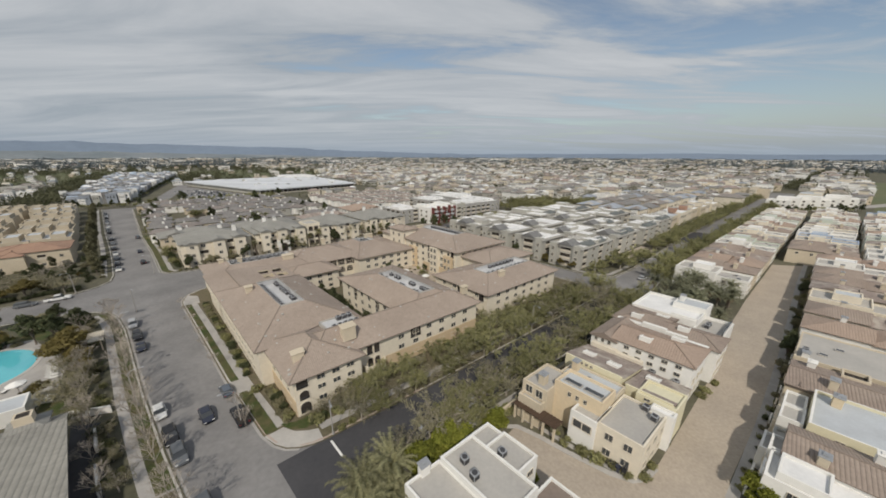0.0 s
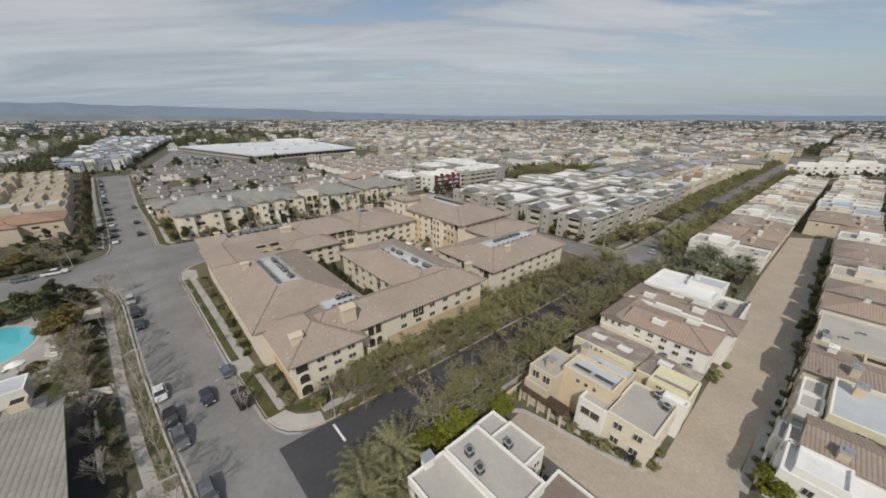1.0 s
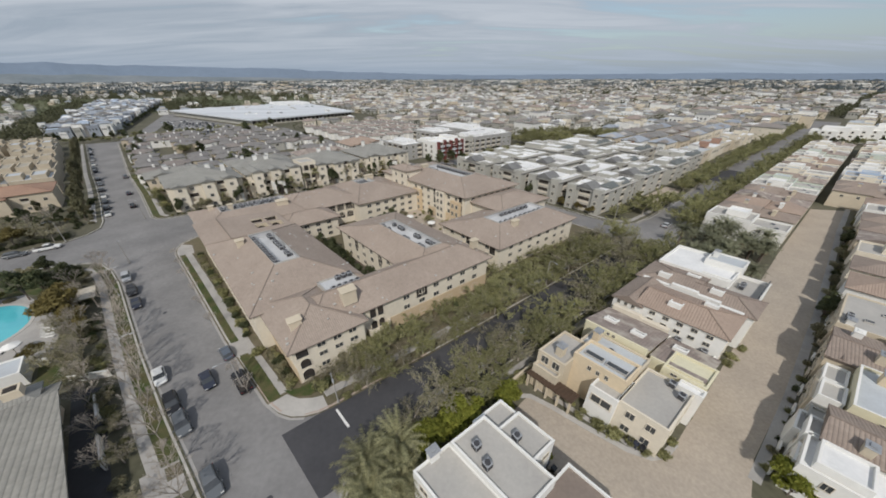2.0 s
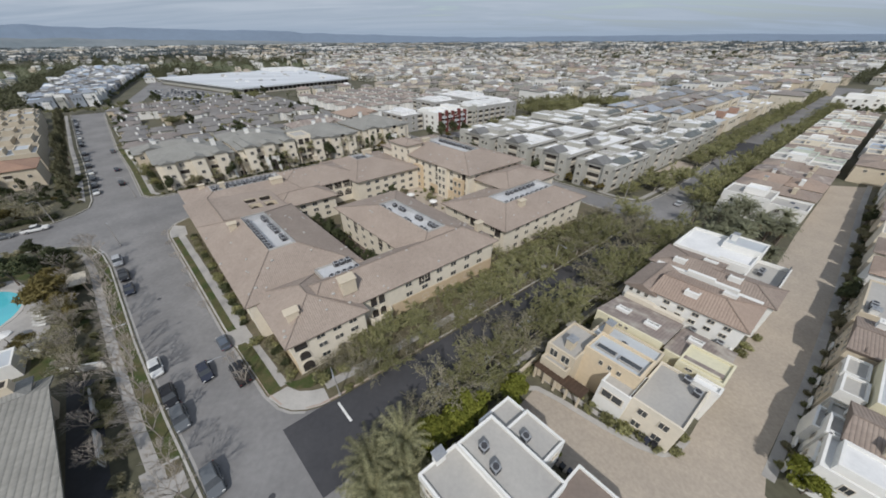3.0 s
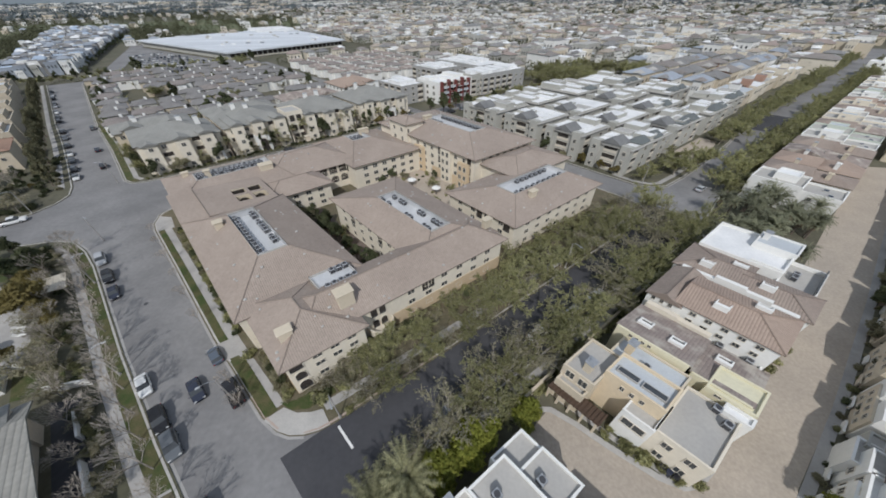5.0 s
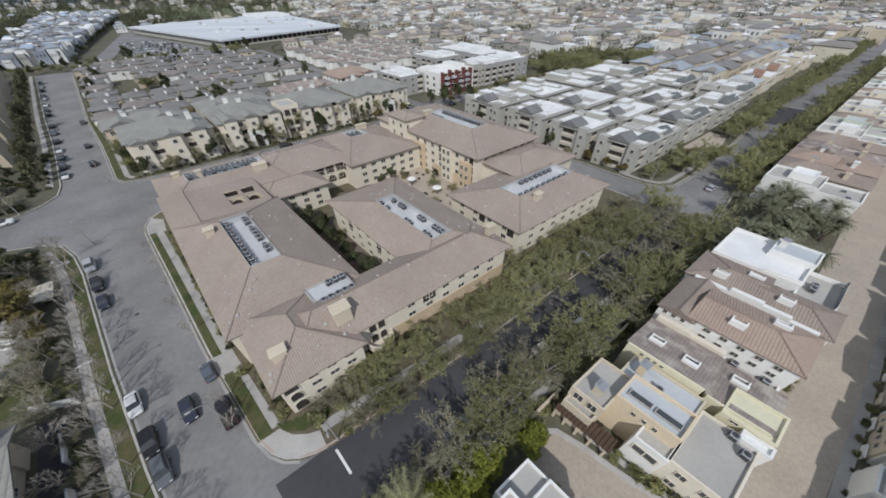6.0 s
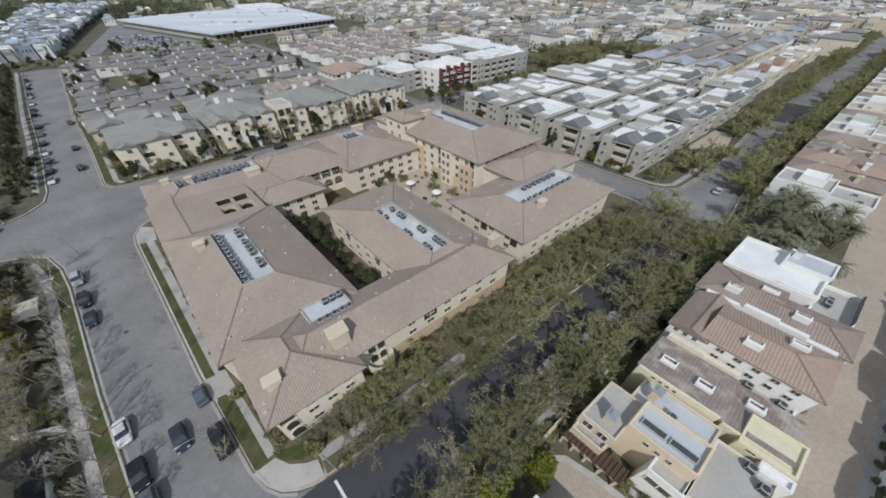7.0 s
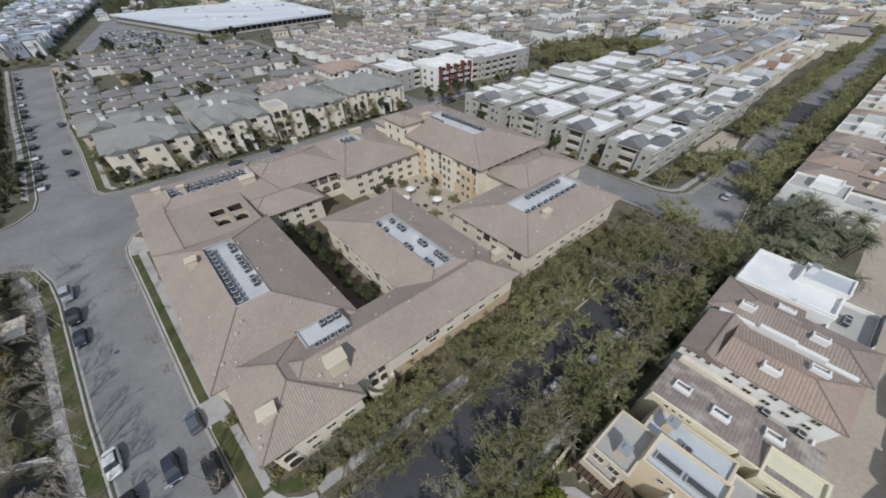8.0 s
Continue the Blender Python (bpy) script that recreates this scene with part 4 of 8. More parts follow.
def chimney(parent, p, q, z0, z1, mat, w=1.0, d=0.8, name="chimney"):
    bm = bmesh.new()
    box(bm, W(p, q, (z0 + z1) / 2), (w, d, z1 - z0), 37.5, 0, 0.04)
    c = under(part(name, bm, mat), parent)
    bm = bmesh.new()
    box(bm, W(p, q, z1 + 0.05), (w + 0.22, d + 0.22, 0.1), 37.5, 0, 0.02)
    box(bm, W(p, q, z1 + 0.16), (w * 0.5, d * 0.5, 0.16), 37.5)
    k = part("cap", bm, M_metal if name == "chimney" else mat); k.parent = c


def skylight(parent, p0, p1, q0, q1, z):
    bm = bmesh.new()
    prism(bm, rect(p0, p1, q0, q1), z - 0.1, z + 0.22)
    s = under(part("skylight", bm, M_membrane), parent)
    bm = bmesh.new()
    prism(bm, rect(p0 + 0.12, p1 - 0.12, q0 + 0.12, q1 - 0.12), z + 0.2, z + 0.24)
    k = part("pane", bm, M_glass, label="dark skylight pane"); k.parent = s


def house_thing(label, p, q, group="town houses"):
    return thing("town_house", label, "house", W(p, q, 0), 0, group)


# flat white house beside the crossing
KEEP = ORIGIN.copy()
ORIGIN += AXIS_A * 1.0 + AXIS_B * 0.5
h = house_thing("white stucco town house with grey flat roofs and parapets", 10, -30)
w = flat_box(h, 2.7, 8.0, -34.5, -25.9, 6.4, M_white, M_membrane)
w2 = flat_box(h, 7.8, 13.4, -36.5, -26.3, 7.3, M_white, M_membrane)
w3 = flat_box(h, 12.6, 17.5, -33.7, -28.4, 6.7, M_white, M_membrane)
w4 = flat_box(h, 12.2, 17.5, -28.6, -25.5, 6.2, M_white, M_membrane)
flat_box(h, 4, 17, -44, -36, 5.6, M_white, M_tile_brown)
window_row(w, (2.7, -25.9), (2.7, -34.5), 3, (1.8, 4.7), 1.4, 1.3)
window_row(w3, (17.5, -33.7), (17.5, -28.4), 2, (1.8, 4.7), 1.3, 1.3)
window_row(w4, (17.5, -28.4), (17.5, -25.5), 1, (1.8, 4.5), 1.3, 1.3)
window_row(w4, (17.5, -25.5), (12.2, -25.5), 2, (1.8, 4.5), 1.2, 1.3)
window_row(w, (8, -25.9), (2.7, -25.9), 2, (1.8, 4.6), 1.2, 1.3)
window_row(w3, (12.6, -33.7), (17.5, -33.7), 2, (4.7,), 1.2, 1.1)
chimney(h, 5.5, -26.0, 5.5, 7.6, M_white, 1.3, 1.0)
for p, q in ((9.7, -28.6), (9.0, -30.9)):
    ac(p, q, 6.95)
ac(14.4, -30.6, 6.35)
ORIGIN -= ORIGIN - KEEP

# apricot and buff house along the drive
h = house_thing("apricot and buff town house with stepped flat roofs and timber porch", 36, -32)
w = flat_box(h, 30.4, 39.6, -41.3, -35.0, 6.2, M_cream, M_membrane)
w1 = flat_box(h, 30.0, 35.0, -35.2, -31.3, 6.2, M_white, M_membrane)
flat_box(h, 38.8, 40.4, -42.2, -39.0, 6.6, M_white, M_membrane_white)
wo = flat_box(h, 32.0, 36.6, -34.8, -27.2, 8.4, M_orange, M_membrane_blue, 0.5)
wb = flat_box(h, 36.4, 40.6, -34.8, -25.6, 7.0, M_buff, M_membrane_blue, 0.3)
wf = flat_box(h, 29.6, 36.6, -27.4, -22.9, 7.2, M_buff, M_membrane)
flat_box(h, 28.4, 30.6, -27.2, -23.1, 5.0, M_buff, M_membrane, 0.5)
window_row(w, (30.4, -35.2), (30.4, -41.3), 2, (4.6, 1.8), 1.2, 1.3)
window_row(w1, (30.0, -31.3), (30.0, -35.2), 1, (4.2,), 3.0, 1.5)
window_row(wo, (32.0, -29.2), (32.0, -33.0), 3, (7.0,), 0.55, 0.9, 0.0, 1.0)
window_row(wf, (29.6, -22.9), (29.6, -27.4), 2, (5.9,), 1.3, 1.6)
window_row(w, (30.4, -41.3), (39.6, -41.3), 3, (4.6, 1.8), 1.2, 1.2)
window_row(wf, (36.6, -22.9), (29.6, -22.9), 3, (1.9, 4.6), 1.2, 1.3)
skylight(h, 33.3, 34.3, -34.2, -31.2, 8.0)
skylight(h, 33.3, 34.3, -30.8, -28.0, 8.0)
chimney(h, 38.2, -27.4, 7.4, 9.4, M_orange, 1.3, 1.0)
chimney(h, 31.6, -25.4, 6.8, 8.7, M_buff, 1.4, 1.1)
ac(37.2, -40.2, 5.9); ac(37.4, -30.2, 6.7); ac(38.6, -38.6, 5.9)
porch = new("porch")
porch["label"] = "dark brown timber porch with posts and slats"
under(porch, h)
bm = bmesh.new()
prism(bm, rect(27.4, 29.6, -30.6, -22.8), 3.1, 3.3)
under(part("porch_roof", bm, M_wood), porch)
for q in (-30.3, -28.4, -26.5, -24.7, -23.1):
    bm = bmesh.new()
    prism(bm, rect(27.6, 27.9, q - 0.15, q + 0.15), 0.1, 3.1)
    under(part("post", bm, M_buff), porch)
for i in range(14):
    bm = bmesh.new()
    prism(bm, rect(27.2, 29.6, -30.5 + i * 0.57, -30.35 + i * 0.57), 3.3, 3.45)
    under(part("slat", bm, M_wood), porch)

# pale yellow house with a mottled roof
M_yellow_deck = material("pale_yellow_roof_coating", (0.66, 0.62, 0.45), (0.58, 0.545, 0.40), 2.5, 0.85, 0.05, grain=0.06)
h = house_thing("pale yellow town house with a mottled clay tile roof", 45, -33)
w = shed_box(h, 41.4, 50.2, -41.2, -34.4, 6.6, 5.2, M_yellow, M_tile_mottled)
w1 = shed_box(h, 41.0, 50.0, -33.8, -24.0, 7.7, 5.9, M_yellow, M_tile_mottled)
wy = flat_box(h, 40.5, 45.6, -42.0, -36.4, 7.0, M_yellow, M_yellow_deck)
window_row(wy, (40.5, -36.4), (40.5, -42.0), 2, (6.4,), 0.9, 0.5)
window_row(w1, (41.0, -25.4), (41.0, -29.6), 4, (7.45,), 0.5, 0.55)
window_row(w, (41.4, -41.2), (49.8, -41.2), 3, (1.8, 4.4), 1.2, 1.2)
window_row(w1, (50.0, -24), (41.0, -24), 3, (1.8, 4.4), 1.2, 1.2)
for p, q, z in ((45.4, -26.4, 6.9), (45.0, -31.0, 7.0), (47.8, -36.6, 5.65)):
    roof_well(h, p, q, z, M_white)
# white house with a red clay roof
h = house_thing("white stucco town house with a red clay tile gable roof", 56, -32)
w = tile_box(h, 52.2, 61.2, -40.8, -27.4, 8.5, 1.7, M_white, M_tile_red, "q", "hip", "gable")
w1 = tile_box(h, 52.0, 62.0, -28.2, -23.4, 7.9, 1.6, M_white, M_tile_brown, "p", "gable", "gable")
flat_box(h, 50.4, 53.0, -40.6, -33.8, 4.6, M_white, M_membrane)
window_row(w, (52.2, -28), (52.2, -40.8), 5, (7.6, 6.0), 1.0, 0.8)
window_row(w1, (52.0, -23.4), (52.0, -28), 3, (7.3,), 0.6, 0.9)
window_row(w, (52.6, -40.8), (61.6, -40.8), 3, (1.8, 4.6), 1.2, 1.2)
for p, q in ((55.0, -32.3), (59.2, -36.4)):
    roof_well(h, p, q, 9.3, M_white)
ac(51.6, -39.0, 4.3); ac(51.6, -35.2, 4.3)
# long brown roofed house
h = house_thing("cream town house with a long brown barrel tile roof", 67, -32)
w = tile_box(h, 63.6, 71.0, -42.0, -32.0, 7.5, 1.5, M_white, M_tile_brown, "q", "hip", "gable")
w1 = tile_box(h, 63.8, 73.0, -32.6, -22.6, 7.7, 1.6, M_white, M_tile_brown, "q", "gable", "hip")
flat_box(h, 61.4, 63.6, -33.4, -26.0, 6.2, M_white, M_membrane)
window_row(w1, (63.8, -22.6), (63.8, -32), 4, (6.4,), 0.8, 0.8)
window_row(w, (63.6, -42), (71, -42), 3, (1.8, 4.4), 1.2, 1.2)
for p, q in ((66.4, -26.6), (66.8, -35.4)):
    roof_well(h, p, q, 8.5, M_white)
roof_well(h, 69.6, -30.6, 8.6, M_white, 1.2, 2.2)
# stepped party walls between the houses
def party_wall(parent, p, steps, mat, t=0.5):
    bm = bmesh.new()
    for q0, q1, z in steps:
        prism(bm, rect(p, p + t, q0, q1), 0.1, z)
    under(part("party_wall", bm, mat, label="stepped stucco party wall"), parent)
party_wall(h, 62.3, ((-40.5, -37, 8.3), (-37, -33.4, 8.9), (-33.4, -29, 9.3), (-29, -24, 8.7)), M_white, 0.8)
party_wall(h, 73.2, ((-36, -31, 8.9), (-31, -23.4, 8.3)), M_white)
party_wall(h, 50.4, ((-33.6, -29, 6.6), (-29, -24.2, 6.9)), M_cream, 0.9)
# flat white corner house
h = house_thing("bright white stucco house with flat roofs, parapets and a roof terrace", 76, -31)
w = flat_box(h, 72.8, 84.6, -36.0, -23.0, 8.6, M_white, M_membrane_white, 0.6)
flat_box(h, 71.4, 80.8, -41.2, -35.8, 7.4, M_white, M_membrane, 0.7)
flat_box(h, 79.5, 84.8, -36.2, -29.6, 9.4, M_white, M_membrane_blue, 0.3)
flat_box(h, 71.6, 74.0, -31.4, -23.2, 7.2, M_white, M_membrane_white)
window_row(w, (72.8, -23), (72.8, -36), 4, (5.6,), 1.2, 1.1)
window_row(w, (84.6, -23), (72.8, -23), 4, (2, 5.4), 1.2, 1.3)
chimney(h, 82.6, -30.6, 9.0, 10.6, M_white, 1.2, 1.0)
ac(75.2, -37.6, 6.75); ac(76.6, -37.6, 6.75)
bm = bmesh.new()
prism(bm, rect(71.8, 80.4, -40.9, -40.7), 7.4, 8.2)
under(part("terrace_screen", bm, M_glass, label="glass screen of the roof terrace"), h)

# ---------------------------------------------------------------- plants
def leaf_cloud(seed, blobs, count, size, flat=0.35, long=1.7):
    """Loose leaves in and round a set of blobs (centre, radii): small tilted quads, denser near the skin."""
    r = np.random.RandomState(seed)
    vol = np.array([b[1][0] * b[1][1] * b[1][2] for b in blobs]) ** 0.8
    pick = r.choice(len(blobs), count, p=vol / vol.sum())
    cen, rad = np.array([b[0] for b in blobs], float)[pick], np.array([b[1] for b in blobs], float)[pick]
    d = r.normal(size=(count, 3))
    d /= np.linalg.norm(d, axis=1)[:, None]
    depth = r.uniform(0.25, 1.0, count) ** 0.45 * (1 + 0.18 * r.normal(size=count) * (r.uniform(size=count) < 0.35))
    pos = cen + d * rad * depth[:, None]
    nrm = d * 0.6 + r.normal(size=(count, 3)) * 0.6 + np.array([0, 0, flat])
    nrm /= np.linalg.norm(nrm, axis=1)[:, None]
    x = np.cross(nrm, r.normal(size=(count, 3)))
    x /= np.linalg.norm(x, axis=1)[:, None]
    y = np.cross(nrm, x)
    s = size * r.uniform(0.55, 1.35, count)[:, None]
    v = np.stack([pos - x * s * long, pos - y * s * 0.55, pos + x * s * long, pos + y * s * 0.55], 1).reshape(-1, 3)
    return v


def spray_cloud(seed, ends, twigs, per, reach, size, droop=0.0):
    """Leaves strung along short twigs that fan out from each limb's end: a ragged, feathery crown."""
    r = np.random.RandomState(seed)
    E = np.repeat(np.array([tuple(e) for e in ends], float), twigs, 0)
    out = E * np.array([1, 1, 0])
    out /= np.linalg.norm(out, axis=1)[:, None] + 0.4
    d = out * 0.75 + np.array([0, 0, 0.45 - droop]) + r.normal(size=E.shape) * 0.75
    d /= np.linalg.norm(d, axis=1)[:, None]
    L = reach * r.uniform(0.5, 1.25, len(E))
    start = E - d * L[:, None] * 0.3 + r.normal(size=E.shape) * reach * 0.22
    n = len(E) * per
    D = np.repeat(d, per, 0)
    pos = np.repeat(start, per, 0) + D * (np.repeat(L, per) * r.uniform(0.05, 1.1, n))[:, None] + r.normal(size=(n, 3)) * 0.13
    x = D + r.normal(size=(n, 3)) * 0.45
    x /= np.linalg.norm(x, axis=1)[:, None]
    nrm = r.normal(size=(n, 3)) * 0.38 + np.array([0, 0, 1.0])
    y = np.cross(nrm, x)
    y /= np.linalg.norm(y, axis=1)[:, None]
    s = size * r.uniform(0.6, 1.4, n)[:, None]
    return np.stack([pos - x * s * 1.9, pos - y * s * 0.6, pos + x * s * 1.9, pos + y * s * 0.6], 1).reshape(-1, 3)


def cloud_mesh(name, v, mat):
    me = bpy.data.meshes.new(name)
    n = len(v) // 4
    me.from_pydata([tuple(p) for p in v], [], [(4 * i, 4 * i + 1, 4 * i + 2, 4 * i + 3) for i in range(n)])
    me.materials.append(mat)
    return me


def limbs(bm, seed, height, spread, levels=3, r0=0.16, start=0.28, forks=3, lean=0.0, droop=0.0, sides=5, ends=None):
    """A tapered trunk that forks into limbs and twigs; the tips are put into ends."""
    r = random.Random(seed)
    def grow(a, d, length, rad, level):
        b = a + d * length
        tube(bm, a, b, rad, rad * 0.68, sides if level > 1 else 3)
        if level == 0:
            if ends is not None:
                ends.append(b)
            return
        for k in range(forks if level > 1 else forks + 1):
            t = 2 * math.pi * (k + r.random() * 0.7) / forks
            side = Vector((math.cos(t), math.sin(t), 0)) * spread * r.uniform(0.6, 1.2)
            nd = (d + side + Vector((0, 0, 0.15 - droop))).normalized()
            grow(b, nd, length * r.uniform(0.55, 0.85), rad * 0.62, level - 1)
        grow(b, (d + Vector((r.uniform(-.2, .2), r.uniform(-.2, .2), 0))).normalized(), length * 0.7, rad * 0.62, level - 1)
    grow(Vector((0, 0, 0)), Vector((lean, 0, 1)).normalized(), height * start, r0, levels)


def make_tree(name, label, seed, height, radius, leaves, size, leaf_mat, bark=None, base=0.35, spread=0.55, category="tree", group="", squash=0.55, puffs=14, fine=False):
    th = thing(name, label, category, (0, 0, -80), 0, group)
    bm = bmesh.new()
    ends = []
    limbs(bm, seed, height, spread, 3 if fine else 2, 0.09 + height * 0.016, base, 3 if fine else 4, ends=ends)
    part("trunk", bm, bark or M_bark, th, "forking trunk with limbs")
    r = random.Random(seed + 5)
    blobs = []
    if fine:
        part("crown", cloud_mesh("crown", spray_cloud(seed, ends, 9, max(1, leaves // (9 * len(ends))), radius * 0.30, size), leaf_mat), None, th)
        return th
    for i in range(puffs):
        t, k = r.uniform(0, 2 * math.pi), math.sqrt(r.uniform(0.0, 1.0))
        z = height * (base + 0.12) + (height * (0.88 - base)) * r.uniform(0.15, 1.0) * (1 - 0.35 * k)
        s = radius * r.uniform(0.26, 0.46)
        blobs.append(((radius * 0.72 * k * math.cos(t), radius * 0.72 * k * math.sin(t), z), (s, s, s * squash)))
    part("crown", cloud_mesh("crown", leaf_cloud(seed, blobs, leaves, size), leaf_mat), None, th)
    return th


def airy_tree(name, label, seed, height, radius, leaves, size, leaf_mat, bark, group, category="tree"):
    """A wide see-through tree: limbs that arch outwards, side branches, twigs, and small leaves strung along the twigs."""
    th = thing(name, label, category, (0, 0, -80), 0, group)
    r = random.Random(seed)
    bm = bmesh.new()
    fork = height * r.uniform(0.20, 0.27)
    tube(bm, (0, 0, 0), (0, 0, fork), 0.06 + height * 0.014, 0.04 + height * 0.011, 7)
    start, way, length = [], [], []
    limbs_n = 7
    for k in range(limbs_n):
        az = 2 * math.pi * (k + r.uniform(-0.3, 0.3)) / limbs_n
        el, reach = r.uniform(0.85, 1.35), radius * r.uniform(0.8, 1.25)
        p, rad = Vector((0, 0, fork * r.uniform(0.85, 1.0))), 0.03 + height * 0.007
        for n in range(5):
            d = Vector((math.cos(az) * math.cos(el), math.sin(az) * math.cos(el), math.sin(el)))
            q = p + d * reach * 0.20
            tube(bm, p, q, rad, rad * 0.7, 5)
            for _ in range(3 if n else 1):
                if n == 0 and r.random() < 0.5:
                    continue
                b = (d * 0.7 + Vector((r.gauss(0, 0.6), r.gauss(0, 0.6), r.gauss(0.05, 0.45)))).normalized()
                L = radius * r.uniform(0.16, 0.36)
                o = p.lerp(q, r.random())
                e = o + b * L
                tube(bm, o, e, rad * 0.45, 0.018, 3)
                for _ in range(7):
                    t = (b * 0.8 + Vector((r.gauss(0, 0.65), r.gauss(0, 0.65), r.gauss(-0.05, 0.45)))).normalized()
                    u = o.lerp(e, r.uniform(0.3, 1.0))
                    start.append(u); way.append(t); length.append(radius * r.uniform(0.10, 0.26))
            p, rad = q, rad * 0.7
            az += r.uniform(-0.35, 0.35)
            el -= r.uniform(0.12, 0.34)
    for u, t, L in list(zip(start, way, length))[::3]:
        tube(bm, u, u + t * L, 0.014, 0.006, 3)
    part("trunk", bm, bark, th, "pale trunk with arching limbs and twigs")
    g = np.random.RandomState(seed)
    n = len(start)
    dens = g.uniform(0.1, 1.0, n) ** 1.2
    pick = g.choice(n, leaves, p=dens / dens.sum())
    S, D, L = np.array([tuple(v) for v in start])[pick], np.array([tuple(v) for v in way])[pick], np.array(length)[pick]
    pos = S + D * (L * g.uniform(0.0, 1.12, leaves))[:, None] + g.normal(size=(leaves, 3)) * 0.10
    x = D + g.normal(size=(leaves, 3)) * 0.5
    x /= np.linalg.norm(x, axis=1)[:, None]
    y = np.cross(g.normal(size=(leaves, 3)) * 0.45 + np.array([0, 0, 1.0]), x)
    y /= np.linalg.norm(y, axis=1)[:, None]
    w = size * g.uniform(0.6, 1.4, leaves)[:, None]
    v = np.stack([pos - x * w * 1.8, pos - y * w * 0.6, pos + x * w * 1.8, pos + y * w * 0.6], 1).reshape(-1, 3)
    part("crown", cloud_mesh("crown", v, leaf_mat), None, th, "open feathery crown of small leaves")
    return th


def make_shrub(name, label, seed, w, h, leaves, size, mat, puffs=6):
    """A low bush: loose leaves round a few stems, one mesh."""
    r = random.Random(seed)
    blobs = [((r.uniform(-w, w) * 0.45, r.uniform(-w, w) * 0.45, h * r.uniform(0.35, 0.6)), (w * r.uniform(0.35, 0.55), w * r.uniform(0.35, 0.55), h * r.uniform(0.35, 0.5))) for _ in range(puffs)]
    bm = bmesh.new()
    for i in range(5):
        tube(bm, (0, 0, 0), (r.uniform(-w, w) * 0.4, r.uniform(-w, w) * 0.4, h * 0.6), 0.05, 0.02, 4)
    bm.from_mesh(cloud_mesh("foliage", leaf_cloud(seed, blobs, leaves, size), mat))
    ob = new(name, mesh_of(name, bm, mat))
    ob.location.z = -80
    return tagged(ob, label, "shrub", "garden shrubs")


def make_bare(name, label, seed, height):
    th = thing(name, label, "tree", (0, 0, -80), 0, "bare street trees")
    bm = bmesh.new()
    limbs(bm, seed, height, 0.72, 4, 0.085, 0.29, 3, sides=4)
    part("trunk", bm, M_bark_pale, th, "pale trunk with bare forking limbs and twigs")
    return th


def make_palm(name, label, seed, trunk, fronds, reach, mat, dry=8):
    th = thing(name, label, "palm", (0, 0, -80), 0, "palms")
    r = random.Random(seed)
    bm = bmesh.new()
    n = max(5, int(trunk / 0.5))
    for i in range(n):
        a, b = trunk * i / n, trunk * (i + 1) / n
        tube(bm, (0, 0, a), (0, 0, b), 0.30 - 0.06 * i / n, 0.24 - 0.05 * i / n, 8, 0, i == n - 1)
    part("trunk", bm, M_bark, th, "ringed palm trunk")
    def frond(bm, az, el, length):
        p, d = Vector((0, 0, trunk)), None
        pts = []
        for i in range(7):
            e = el - (i / 6) ** 1.6 * 1.35
            d = Vector((math.cos(az) * math.cos(e), math.sin(az) * math.cos(e), math.sin(e)))
            pts.append((p.copy(), d.copy()))
            p = p + d * length / 6
        side = Vector((-math.sin(az), math.cos(az), 0))
        for i, (o, d) in enumerate(pts[1:]):
            up = side.cross(d).normalized()
            for k in (0.0, 0.17, 0.33, 0.5, 0.67, 0.83):
                q = o - d * length / 6 * k
                L = length * 0.15 * (1 - 0.55 * i / 6) * r.uniform(0.8, 1.15)
                for s in (-1, 1):
                    tip = q + side * s * L + d * L * 0.55 - Vector((0, 0, 0.28 * L))
                    face(bm, [q - d * 0.045, q + d * 0.045, tip])
            tube(bm, pts[i][0], o, 0.035, 0.025, 3)
    bm = bmesh.new()
    for i in range(fronds):
        frond(bm, 2 * math.pi * (i * 0.382 + r.random() * 0.04), r.uniform(-0.15, 1.35), reach * r.uniform(0.85, 1.1))
    part("fronds", bm, mat, th, "arching feather fronds")
    if dry:
        bm = bmesh.new()
        for i in range(dry):
            frond(bm, 2 * math.pi * i / dry + r.random(), r.uniform(-0.9, -0.4), reach * 0.6)
        part("dry_skirt", bm, M_leaf_dry, th, "hanging dry fronds")
    return th


def plant(templates, p, q, z=0.12, s=1.0, r=None):
    r = r or rnd_plant
    ob = r.choice(templates)
    k = s * r.uniform(0.85, 1.15)
    m = Matrix.Translation(W(p, q, z)) @ Matrix.Rotation(r.uniform(0, 6.28), 4, "Z")
    c = put(ob, m)
    c.scale = (k, k, k * r.uniform(0.92, 1.08))
    return c


FAR_BUSHES = []
def bush(templates, p, q, s=1.0):
    """A far shrub, kept for the one mesh of far shrubs."""
    FAR_BUSHES.append((rnd_plant.choice(templates).data, Matrix.Translation(W(p, q, 0.12)) @ Matrix.Rotation(rnd_plant.uniform(0, 6.28), 4, "Z") @ Matrix.Scale(s, 4)))


def far_shrubs():
    co, faces, mats, index = [], [], [], []
    for me, m in FAR_BUSHES:
        mat = me.materials[0]
        if mat not in mats:
            mats.append(mat)
        n = len(co)
        co.extend(tuple(m @ v.co) for v in me.vertices)
        for f in me.polygons:
            faces.append(tuple(n + k for k in f.vertices))
            index.append(mats.index(mat))
    me = bpy.data.meshes.new("far_shrubs")
    me.from_pydata(co, [], faces)
    for mat in mats:
        me.materials.append(mat)
    me.polygons.foreach_set("material_index", index)
    return tagged(new("far_shrubs", me), "dark green and brownish shrubs in far beds", "shrubs", kind="stuff")


